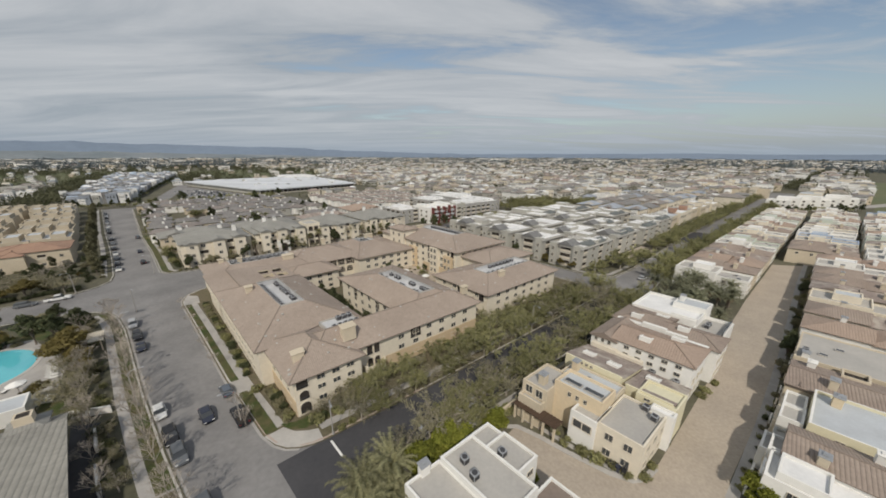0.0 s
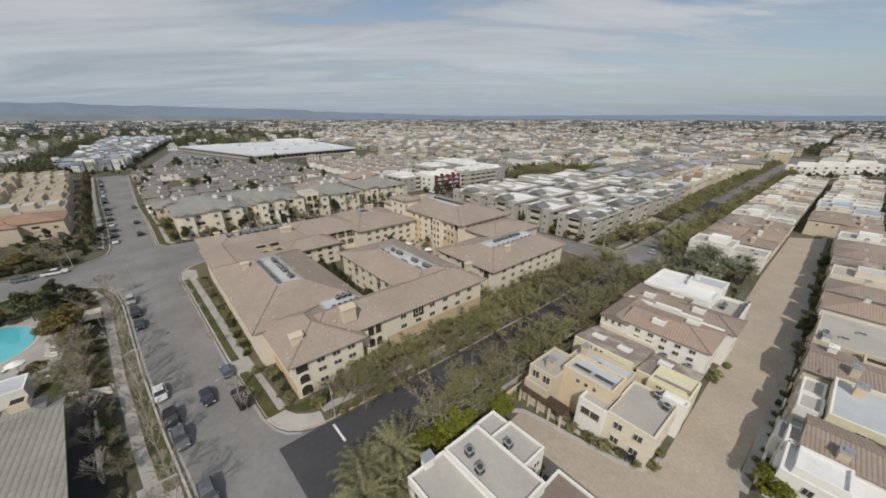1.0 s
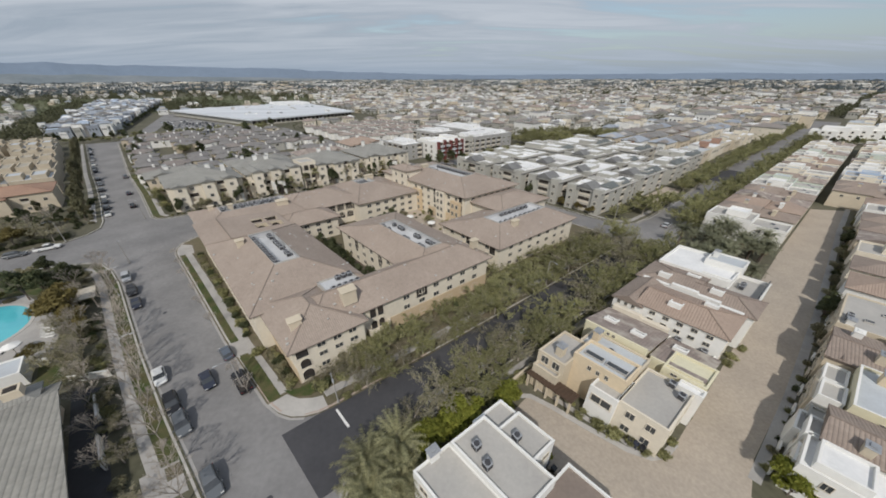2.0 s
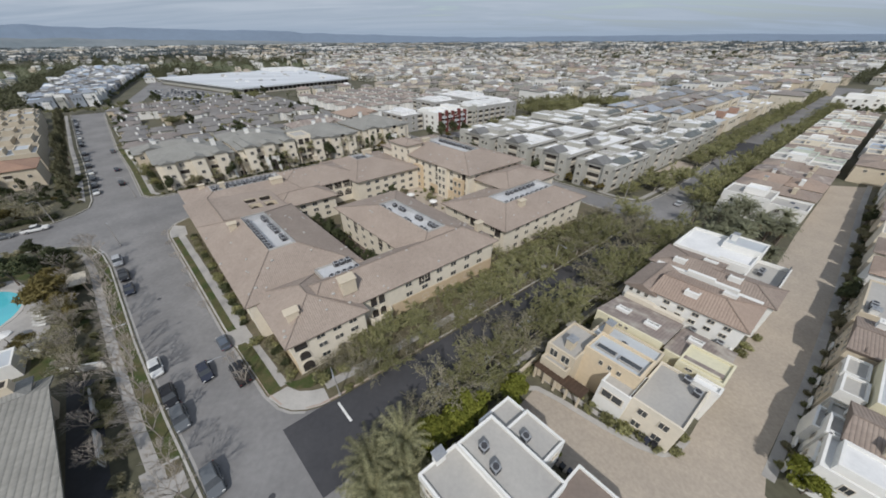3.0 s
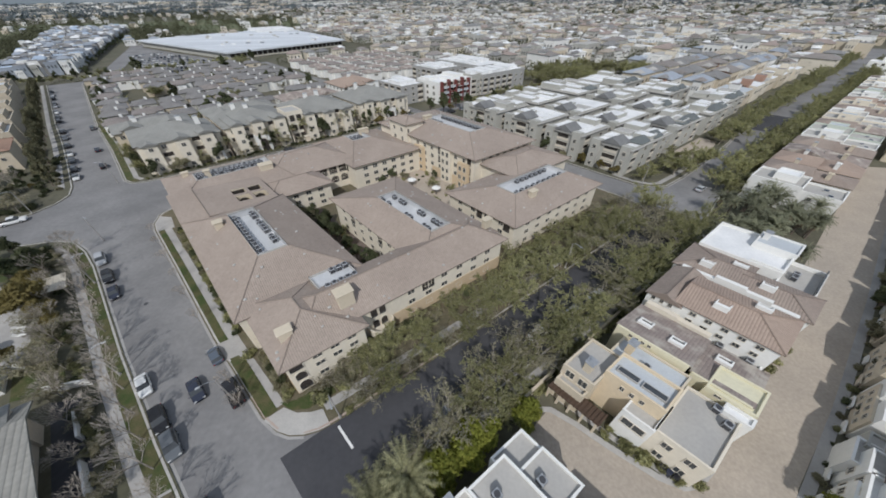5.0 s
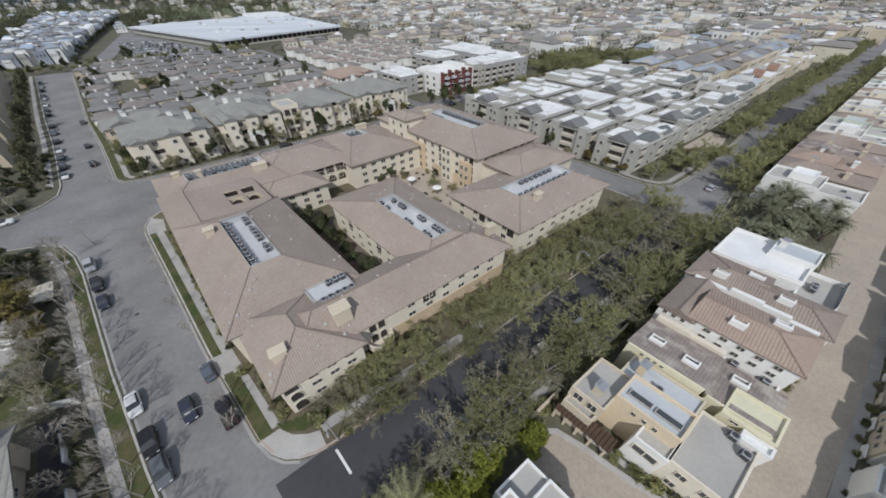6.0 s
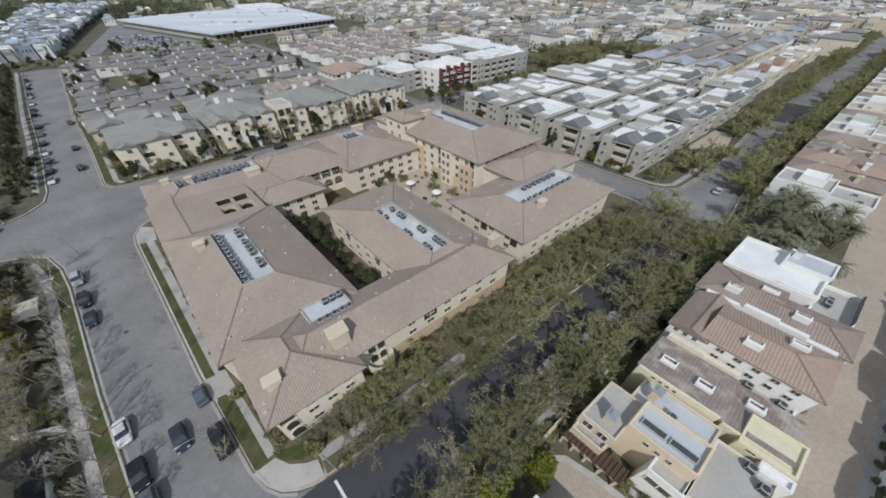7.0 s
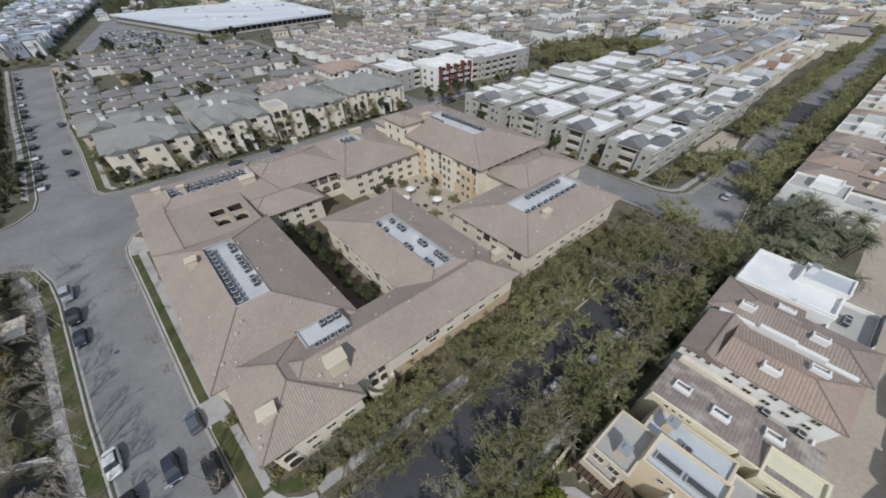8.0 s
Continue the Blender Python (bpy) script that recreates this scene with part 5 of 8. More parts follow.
rnd_plant = random.Random(11)
STREET = [airy_tree("street_tree", "olive green street tree with a broad feathery crown", 20 + i, 8.0, 4.9, 8200, 0.088, M_leaf_street, M_bark_pale, "avenue trees") for i in range(5)]
STREET_THIN = [airy_tree("street_tree", "thin brownish street tree half bare along the avenue", 30 + i, 8.0, 4.6, 2600, 0.08, M_leaf_olive, M_bark_pale, "avenue trees") for i in range(3)]
TWIGGY = [airy_tree("garden_tree", "brownish half bare tree with pale twigs", 35 + i, 5.4, 3.2, 1500, 0.085, M_leaf_olive, M_bark_pale, "garden trees") for i in range(3)]
FAR_TREE = [airy_tree("street_tree", "olive green street tree with a rounded crown", 40 + i, 8.0, 5.0, 3000, 0.16, M_leaf_street, M_bark_pale, "avenue trees") for i in range(3)]
SLIM = [make_tree("cypress", "slim tall evergreen in a row beside the street", 46 + i, 12.0, 1.9, 1500, 0.26, M_leaf_slim, None, 0.1, 0.2, "tree", "slim evergreens", 1.5, 22) for i in range(3)]
DARK_TREE = [make_tree("garden_tree", "tall dark evergreen tree beside the street", 50 + i, 11.0, 3.4, 1700, 0.33, M_leaf_dark, None, 0.2, 0.45, group="dark evergreens", squash=0.9, puffs=16) for i in range(2)]
GOLD_TREE = [make_tree("garden_tree", "golden olive tree with a rounded crown", 60 + i, 6.0, 3.2, 1900, 0.22, M_leaf_gold if i == 0 else M_leaf_olive, None, 0.25, 0.6, group="garden trees", puffs=12) for i in range(2)]
LIME_TREE = [make_tree("garden_tree", "bright green leafy tree beside the white house", 70 + i, 5.4, 3.0, 3200, 0.19, M_leaf_lime, None, 0.22, 0.6, group="garden trees", puffs=12) for i in range(2)]
BARE = [make_bare("bare_tree", "leafless pale-limbed street tree in the grass strip", 80 + i, 6.5) for i in range(3)]
SHRUB = [make_shrub("shrub", "rounded dark green shrub in a planting bed", 90 + i, 1.3, 1.3, 420, 0.15, M_leaf_dark) for i in range(2)]
SHRUB_OLIVE = [make_shrub("shrub", "olive green shrub in a planting bed", 95 + i, 1.5, 1.3, 420, 0.16, M_leaf_street) for i in range(2)]
SHRUB_BROWN = [make_shrub("shrub", "brownish twiggy shrub in a planting bed", 97 + i, 1.4, 1.1, 380, 0.15, M_leaf_olive) for i in range(2)]
PALM_BIG = [make_palm("feather_palm", "large grey-green date palm with arching fronds", 100 + i, 3.2, 54, 4.7, M_leaf_palm) for i in range(2)]
PALM_FAR = [make_palm("feather_palm", "grey-green date palm in the palm court", 104 + i, 5.6, 34, 3.9, M_leaf_palm_far, 6) for i in range(2)]
PALM_TALL = [make_palm("fan_palm", "tall thin palm before a cream apartment block", 108, 7.6, 34, 2.6, M_leaf_palm, 10)]

CYPRESS = [make_tree("cypress", "tall narrow dark cypress before a cream block", 120, 8.5, 0.95, 900, 0.22, M_leaf_dark, None, 0.12, 0.12, "tree", "cypresses", 2.2, 16)]
for p, q in ((28.6, 107.6), (37.1, 107.4), (35.4, 107.4), (54.3, 108), (57.5, 108), (32.8, 107.0), (52.2, 107.4), (76, 107.6), (79, 107.6)):
    plant(CYPRESS, p, q)

# avenue, both sides
for i in range(7):                       # near the corner smaller trees leave the pavement in view
    plant(STREET if i % 2 else STREET_THIN, 8.0 + i * 4.0 + rnd_plant.uniform(-0.8, 0.8), -7.0 + rnd_plant.uniform(-0.3, 0.3), s=rnd_plant.uniform(0.6, 0.8))
for i in range(12):
    plant(STREET if i % 4 != 2 else STREET_THIN, 34.5 + i * 5.0 + rnd_plant.uniform(-1.4, 1.4), -6.4 + rnd_plant.uniform(-0.7, 0.7), s=rnd_plant.uniform(0.88, 1.12))
for i in range(17):
    p = 10 + i * 4.9
    plant(STREET + STREET_THIN[:1], p + rnd_plant.uniform(-1.2, 1.2), (-1.6 if p < 47 else 0.8) + rnd_plant.uniform(-0.7, 0.7), s=rnd_plant.uniform(0.5, 0.74))
for i in range(15):
    p = 20 + i * 5.0
    plant(STREET_THIN if i in (2, 6, 11) else STREET, p + rnd_plant.uniform(-1.2, 1.2), -18.3 + rnd_plant.uniform(-0.6, 0.8), s=rnd_plant.uniform(0.88, 1.12))
    if i % 3 == 0:
        plant(STREET, p + 2.4 + rnd_plant.uniform(-1, 1), -21.6 + rnd_plant.uniform(-0.5, 0.3), s=rnd_plant.uniform(0.5, 0.7))
for p, q in ((23, -15.8), (31, -15.4), (86, -12.8), (80, -14.5), (90, -9.5), (57, -15.6)):
    plant(STREET_THIN, p, q, 0.0, s=0.95)
for i in range(60):
    p = 116 + i * 5.6
    east = float(np.interp(p, [113, 124, 150, 177, 216, 300, 560], [-3, -3.4, -2.6, -0.5, 1.5, 3, 8]))
    if p > 121 and not 140 < p < 166:
        plant(FAR_TREE, p + rnd_plant.uniform(-1.5, 1.5), east + (1.2 if p < 170 else 0.6) + rnd_plant.uniform(-1.2, 1.6), s=rnd_plant.uniform(0.75, 1.05) if p < 170 else rnd_plant.uniform(0.85, 1.1))
    plant(FAR_TREE, p + 5 + rnd_plant.uniform(-1.5, 1.5), -13.2 + rnd_plant.uniform(-1.0, 1.4), s=rnd_plant.uniform(0.8, 1.1))
    if i % 2:
        plant(FAR_TREE, p + rnd_plant.uniform(-1.5, 1.5), -16.4 + rnd_plant.uniform(-0.8, 0.8), s=rnd_plant.uniform(0.6, 0.85))
for i in range(7):
    plant(TWIGGY + STREET[:1], 2.6 + i * 1.9 + rnd_plant.uniform(-0.5, 0.5), -1.5 + rnd_plant.uniform(-0.7, 0.5), s=rnd_plant.uniform(0.55, 0.85) if i else 0.5)
for i in range(12):
    plant(SHRUB_OLIVE + SHRUB_BROWN, 4 + i * 2.4 + rnd_plant.uniform(-0.8, 0.8), -6.7 + rnd_plant.uniform(-0.3, 0.3), s=rnd_plant.uniform(0.45, 0.75))
for p, q, s in ((9.0, -17.9, 0.95), (13.6, -17.9, 1.0), (17.5, -18.0, 0.9)):
    plant(STREET_THIN, p, q, s=s)
# beds along the apartment house
for i in range(52):
    p = rnd_plant.uniform(1, 93)
    plant(SHRUB_OLIVE + SHRUB_BROWN + SHRUB, p, rnd_plant.uniform(-3.0, -0.6) + (2.2 if 13 < p < 46 else 0) + (4.2 if p > 52 else 0) * 0.8, s=rnd_plant.uniform(0.7, 1.2))
for i in range(40):
    q = 1 + i * 1.6
    p = (-2.9 - 0.012 * q if q > 11 else -1.0) + rnd_plant.uniform(-0.3, 0.3)
    plant(SHRUB + SHRUB_OLIVE + SHRUB_BROWN, p, q, s=rnd_plant.uniform(0.6, 1.05)) if not 13 < q < 18 else None
for i in range(12):
    plant(SHRUB_BROWN, -1.6 + rnd_plant.uniform(-0.5, 0.5), 0.5 + i, s=0.7)
for q in (3.5, 8.2):
    plant(BARE, -7.0, q, s=0.75)
for i in range(6):
    plant(BARE, -7.6 - i * 0.25, 26 + i * 8, s=0.7)
# south strip and gardens of the town houses
for i in range(44):
    plant(SHRUB + SHRUB_OLIVE, 20 + i * 1.6 + rnd_plant.uniform(-0.5, 0.5), -21.6 + rnd_plant.uniform(-0.6, 0.4), s=rnd_plant.uniform(0.6, 1.1))
for p, q, s in ((12.5, -21.6, 1.0), (15.5, -21.0, 1.0), (9.6, -22.2, 0.9), (22.4, -23.8, 0.9), (7.6, -23.4, 0.7)):
    plant(LIME_TREE, p, q, s=s)
for p, q, s in ((1.0, -20.0, 1.0), (5.4, -20.2, 0.95), (-0.5, -23.2, 0.9), (3.0, -23.6, 0.8)):
    plant(PALM_BIG, p, q, s=s)
for p, q in ((30.2, -31.6), (29.6, -33.6), (29.9, -30.0), (31.4, -41.9), (34, -42.0), (40.4, -41.9), (57.6, -42.1), (60, -42.1), (64, -42.6), (19.2, -29), (19.0, -32.2)):
    plant(SHRUB_OLIVE + LIME_TREE[:1] if p < 30 else SHRUB_OLIVE, p, q, s=0.75 if p > 30 else 0.45)
for p, q, s in ((29.2, -34.4, 0.9), (29.5, -36.4, 1.0), (29.9, -38.4, 0.85), (30.2, -40.2, 0.8), (28.6, -31.6, 0.7)):
    plant(SHRUB_OLIVE, p, q, s=s)
for i in range(46):
    p, q = rnd_plant.uniform(89.5, 118), rnd_plant.uniform(-37, -17)
    if p < 107 or q < -19:
        plant(PALM_FAR, p, q, s=rnd_plant.uniform(0.65, 0.9))
# hedge and trees along the lane's far side
for i in range(30):
    p = 90 + i * 3.0 + rnd_plant.uniform(-1.2, 1.2)
    bush(SHRUB[:1] + SHRUB_BROWN + SHRUB_OLIVE, p, -51.3 + (p - 41) * 0.018 - rnd_plant.uniform(0.0, 0.7), s=rnd_plant.uniform(0.35, 0.85) if p < 92 else rnd_plant.uniform(0.5, 1.2))
for p, q, s in ((38.6, -51.8, 0.7), (37.4, -53.2, 0.6), (39.4, -53.0, 0.5)):
    plant(LIME_TREE, p, q, s=s)
for p in (78, 88, 91, 99, 108, 117, 128, 140, 152):
    plant(GOLD_TREE[1:] + DARK_TREE[:1], p, -51.6 + (p - 41) * 0.028, s=0.5)
# side street, pool side
for i in range(15):
    q = -9 + i * 5.4
    p = np.interp(q, [-14, -3, 5.4, 26, 59, 68], [-15, -16.2, -17.2, -19.1, -21.2, -22.4]) - 1.5
    plant(BARE, float(p), q, s=1.25)
    if i % 3 == 1:
        sheet("soil_patch", [(p - 0.9, q - 1.1), (p + 0.8, q - 1.0), (p + 0.7, q + 1.0), (p - 1.0, q + 1.1)], 0.172, M_mulch, "bare brown soil round a street tree", "soil", thick=0.03)
for i in range(34):
    q = rnd_plant.uniform(-2, 70)
    p = float(np.interp(q, [-3, 26, 59, 68], [-20.9, -23.9, -25.9, -26.7])) - rnd_plant.uniform(0.2, 2.4)
    plant(SHRUB_BROWN + SHRUB_BROWN + SHRUB + SHRUB_OLIVE, p, q, s=rnd_plant.uniform(0.5, 1.1))
for i in range(19):
    q = -5 + i * 3.4
    p = float(np.interp(q, [-3, 20, 26, 59, 68], [-21.9, -23.9, -27.0, -29.4, -30.2])) - rnd_plant.uniform(0.0, 0.3 if q < 22 else 2.0)
    if q < 22 and i % 2:
        continue
    plant(TWIGGY, p, q, s=rnd_plant.uniform(0.5, 0.65) if q < 22 else rnd_plant.uniform(0.8, 1.15))
for i in range(10):
    q = 2 + i * 6.6
    plant(BARE, float(np.interp(q, [-3, 26, 59, 68], [-23.2, -26.0, -28.0, -28.8])) - rnd_plant.uniform(0, 0.6), q, s=rnd_plant.uniform(0.9, 1.2))
for p, q, s in ((-28.5, 30, 0.5), (-27.5, 37, 0.55)):
    plant(GOLD_TREE[1:], p, q, s=s)
for p, q, s in ((-30.6, 48.4, 1.15), (-31.2, 50.6, 0.9), (-33.5, 35.5, 0.55)):
    plant(GOLD_TREE[:1], p, q, s=s)
for p, q, s in ((-34, 74, 0.55), (-38, 76, 0.6), (-46, 78, 0.6), (-54, 77, 0.6), (-30, 71, 0.4), (-64, 76, 0.6)):
    plant(DARK_TREE + GOLD_TREE, p, q, s=s)
for i in range(26):
    bush(SHRUB_BROWN + SHRUB, rnd_plant.uniform(-75, -28), rnd_plant.uniform(64, 74), s=rnd_plant.uniform(0.8, 1.4))
# north-west corner and the far side street
for i in range(30):
    q = 118 + i * 6.6
    plant(SLIM, float(np.interp(q, [104, 143, 208, 308], [-28.2, -29.4, -32, -36])) - rnd_plant.uniform(0, 1.2), q + rnd_plant.uniform(-2, 2), s=rnd_plant.uniform(0.65, 1.0))
    if i % 3 == 0:
        plant(DARK_TREE + GOLD_TREE, float(np.interp(q, [104, 143, 208, 308], [-32, -33, -35, -39])) - rnd_plant.uniform(0, 1), q + 3, s=rnd_plant.uniform(0.3, 0.45))
    if i < 26:
        plant(FAR_TREE[:1] + DARK_TREE[:1], float(np.interp(118 + i * 6.5, [110, 147, 191, 300], [-6.6, -7.4, -9.6, -10.8])) + rnd_plant.uniform(-1, 1), 118 + i * 6.5, s=rnd_plant.uniform(0.4, 0.62))
for i in range(14):
    plant(BARE + TWIGGY[:1], rnd_plant.uniform(-60, -33), rnd_plant.uniform(103, 121), s=rnd_plant.uniform(0.9, 1.5))
for i in range(62):
    plant(DARK_TREE + SLIM[:1] + TWIGGY[:1] + GOLD_TREE[1:], rnd_plant.uniform(-82, -34), rnd_plant.uniform(105, 139), s=rnd_plant.uniform(0.32, 0.6))
for i in range(30):
    bush(SHRUB + SHRUB_BROWN[:1], rnd_plant.uniform(-33, -27), rnd_plant.uniform(107, 150), s=rnd_plant.uniform(0.7, 1.3))
for p, q, s in ((-44, 105, 0.95), (-50, 107, 0.8), (-40, 108, 0.7), (-58, 106, 0.8)):
    plant(GOLD_TREE[:1], p, q, s=s)
for i in range(22):
    bush(SHRUB, -33.0 - i * 1.9 + rnd_plant.uniform(-0.6, 0.6), 103.6 + 0.05 * i + rnd_plant.uniform(-0.8, 0.8), s=rnd_plant.uniform(0.8, 1.3))
for i in range(14):
    plant(DARK_TREE + FAR_TREE[:1], -36 - i * 4.6 + rnd_plant.uniform(-1, 1), 123 + rnd_plant.uniform(-2.5, 2.5), s=rnd_plant.uniform(0.4, 0.65))
# fronts of the cream blocks across the cross street
for i in range(64):
    bush(SHRUB + SHRUB_OLIVE, -5 + i * 1.65, 106.4 + rnd_plant.uniform(-0.8, 0.8), s=rnd_plant.uniform(0.5, 0.9))
for p in (12, 22, 36, 40, 44, 50, 62, 67, 72, 84, 93):
    plant(PALM_TALL, p + rnd_plant.uniform(-1, 1), 107.4, s=rnd_plant.uniform(0.7, 1.0))
for p in (-2, 3, 6, 13, 18, 25, 30, 41, 47, 57, 64, 70, 77, 83, 88, 96):
    plant(GOLD_TREE + DARK_TREE[:1] + TWIGGY[:1], p, 106.8 + rnd_plant.uniform(-0.5, 0.8), s=rnd_plant.uniform(0.6, 0.95))
for i in range(34):
    bush(SHRUB + SHRUB_OLIVE, -5.2 - i * 0.09, 112 + i * 2.4, s=rnd_plant.uniform(0.7, 1.2))
# crossing to the east, and fronts of the grey blocks
for q in (12, 17, 24, 31, 38, 46, 55, 64, 72, 80):
    plant(GOLD_TREE + DARK_TREE[:1] + LIME_TREE[:1], 109.2 + rnd_plant.uniform(-0.5, 0.8), q, s=rnd_plant.uniform(0.5, 0.75))
for i in range(12):
    plant(FAR_TREE, 112 + i * 7, 4.0 + rnd_plant.uniform(-0.8, 1.5), s=rnd_plant.uniform(0.6, 0.8)) if not 137 < 112 + i * 7 < 168 else None
for i in range(16):
    plant(FAR_TREE[:2] + DARK_TREE[:1] + GOLD_TREE[:1], 112 + i * 5.4, 106 + rnd_plant.uniform(-3, 1), s=rnd_plant.uniform(0.5, 0.8))
for i in range(26):
    plant(FAR_TREE, rnd_plant.uniform(205, 285), rnd_plant.uniform(86, 132), s=rnd_plant.uniform(0.9, 1.3))
# courtyards
for p, q, s in ((24, 40, 0.7), (23, 45, 0.8), (25.5, 35, 0.6), (22, 49, 0.7), (26.5, 20, 0.4), (49, 52, 0.6), (53, 53, 0.7), (57, 52, 0.6), (48.5, 32, 0.4), (60, 42, 0.5), (62, 36, 0.5), (64, 46, 0.4), (54, 34, 0.4), (51, 47, 0.4)):
    plant(FAR_TREE[:1] + DARK_TREE[:1] + GOLD_TREE[1:], p, q, s=s * 0.75)
for i in range(24):
    plant(SHRUB + SHRUB_OLIVE, rnd_plant.uniform(47.5, 65.5), rnd_plant.uniform(27, 54), s=rnd_plant.uniform(0.4, 0.8))


for i in range(70):
    plant(FAR_TREE + DARK_TREE + TWIGGY[:1], rnd_plant.uniform(-8, 104), rnd_plant.uniform(137, 325), s=rnd_plant.uniform(0.6, 1.0))
for i in range(26):
    plant(DARK_TREE + FAR_TREE[:1] + GOLD_TREE, rnd_plant.uniform(-130, -44), 127 + 30 * rnd_plant.randrange(0, 7) + rnd_plant.uniform(-2, 2), s=rnd_plant.uniform(0.35, 0.55))
for i in range(30):
    plant(FAR_TREE, rnd_plant.uniform(203, 288), rnd_plant.uniform(86, 132), s=rnd_plant.uniform(0.9, 1.3))
for i in range(12):
    plant(FAR_TREE + DARK_TREE[:1], 20 + i * 7.5, 333 + rnd_plant.uniform(-4, 4), s=rnd_plant.uniform(0.7, 1.0))
# dark trees round the blue roofed rows
for i in range(24):
    plant(DARK_TREE + FAR_TREE, -74 + i * 3.6, 334 + rnd_plant.uniform(-4, 12), s=rnd_plant.uniform(0.5, 0.8))
for i in range(30):
    plant(DARK_TREE + FAR_TREE[:1], -15 + (i * 12.5) * 0.177 + 3, 382 + i * 12.5, s=rnd_plant.uniform(0.4, 0.6))
for i in range(36):
    plant(TWIGGY, rnd_plant.uniform(-4, 104), rnd_plant.uniform(158, 320), s=rnd_plant.uniform(0.9, 1.4))
for i in range(8):
    plant(DARK_TREE, 21.5 + rnd_plant.uniform(0, 5), 15 + i * 4.6, s=0.5)
for p, q in ((-30, 58), (-33, 61), (-37, 63), (-42, 65), (-29, 63), (-46, 67), (-52, 66), (-28.5, 44), (-28, 41)):
    plant(GOLD_TREE + DARK_TREE[:1], p, q, s=rnd_plant.uniform(0.6, 0.9))
# olive bed at the corner of the apartment house
for i in range(22):
    plant(SHRUB_OLIVE + SHRUB_BROWN + SHRUB[:1], rnd_plant.uniform(1.5, 14), rnd_plant.uniform(-3.2, -1.2), s=rnd_plant.uniform(0.6, 1.0))
for p, q in ((72, -13.2), (80, -13.6), (88, -13.8)):
    plant(STREET_THIN, p, q, 0.0, s=0.9)
# ---------------------------------------------------------------- the neighbourhood
ra = random.Random(21)


def apartment_block(p0, p1, q0, q1, h, wall, tile, label, fronts=3, storeys=3, group="cream apartment blocks"):
    """A long block: hip roofs, gabled bays towards the street, rows of windows, dark loggias."""
    th = thing("apartment_block", label, "apartment house", W((p0 + p1) / 2, (q0 + q1) / 2, 0), 0, group)
    zs = [h * (k + 0.55) / storeys for k in range(storeys)]
    bm = bmesh.new()
    prism(bm, rect(p0, p1, q0, q1), 0.1, h)
    w = under(part("wall", bm, wall), th)
    for q in (q0,):
        n = int((p1 - p0) / 4.2)
        for i in range(n):
            for z in zs:
                f = (i + 0.5) / n
                if ra.random() < 0.45:
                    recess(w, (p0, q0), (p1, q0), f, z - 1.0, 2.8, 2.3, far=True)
                else:
                    wall_window(w, (p0, q0), (p1, q0), f, z, 1.6, 1.6, WIN_FAR)
    n = int((q1 - q0) / 4)
    for i in range(n):
        for z in zs:
            wall_window(w, (p0, q1), (p0, q0), (i + 0.5) / n, z, 1.3, 1.2, WIN_FAR)
    bm = bmesh.new()
    hip_roof(bm, p0, p1, q0, q1, h, (q1 - q0) * 0.17, "p", "hip", "hip", 0.6)
    under(part("roof", bm, tile), th)
    step = (p1 - p0) / fronts
    for i in range(fronts):
        a = p0 + step * (i + 0.22) + ra.uniform(-0.6, 0.6)
        b = a + step * 0.5
        d = ra.uniform(1.2, 2.6)
        hh = h + ra.choice((-0.2, 0.5, 1.0))
        bm = bmesh.new()
        prism(bm, rect(a, b, q0 - d, q0 + 6), 0.1, hh)
        m, rise = (a + b) / 2, (b - a) * 0.2
        face(bm, [W(a, q0 - d, hh), W(b, q0 - d, hh), W(m, q0 - d, hh + rise)])
        wb = under(part("bay", bm, ra.choice((wall, M_cream, wall))), th)
        for z in zs:
            k = 2 if b - a > 4.5 else 1
            for j in range(k):
                wall_window(wb, (a, q0 - d), (b, q0 - d), (j + 0.5) / k, z, 1.3, 1.3, WIN_FAR)
        bm = bmesh.new()
        hip_roof(bm, a, b, q0 - d, (q0 + q1) / 2, hh + 0.1, rise, "q", "gable", "gable", 0.45)
        under(part("bay_roof", bm, tile), th)
        bm = bmesh.new()
        prism(bm, rect(b + 0.2, b + step * 0.4, q0 - 1.1, q0), 2.6, 2.75)
        prism(bm, rect(b + 0.2, b + step * 0.4, q0 - 1.1, q0 - 1.0), 2.75, 3.6)
        under(part("balcony", bm, wall), th)
    for i in range(2):
        chimney(th, ra.uniform(p0 + 3, p1 - 3), (q0 + q1) / 2 + ra.uniform(-3, 3), h + 1, h + (q1 - q0) * 0.17 + 1.0, M_white, 1.6, 1.0)
    return th


L_N = "cream apartment block with grey-green hip roofs and gabled bays"
apartment_block(-3.5, 21, 109.2, 130, 10.0, M_cream, M_tile_grey, L_N, 3)
apartment_block(23, 46, 109.6, 132, 10.3, M_cream, M_tile_grey, L_N, 3)
apartment_block(49, 73, 109.2, 132, 10.1, M_cream, M_tile_grey, L_N, 3)
apartment_block(76, 101, 109.6, 134, 10.1, M_cream, M_tile_grey, L_N, 3)
th = thing("entrance_tower", "taller cream entrance tower with stacked dark loggias", "tower", W(48, 114, 0))
w = flat_box(th, 44.5, 51, 108.2, 117, 12.4, M_cream, M_membrane)
for z in (1.6, 5.0, 8.6):
    for f in (0.3, 0.7):
        recess(w, (44.5, 108.2), (51, 108.2), f, z, 1.9, 2.3)
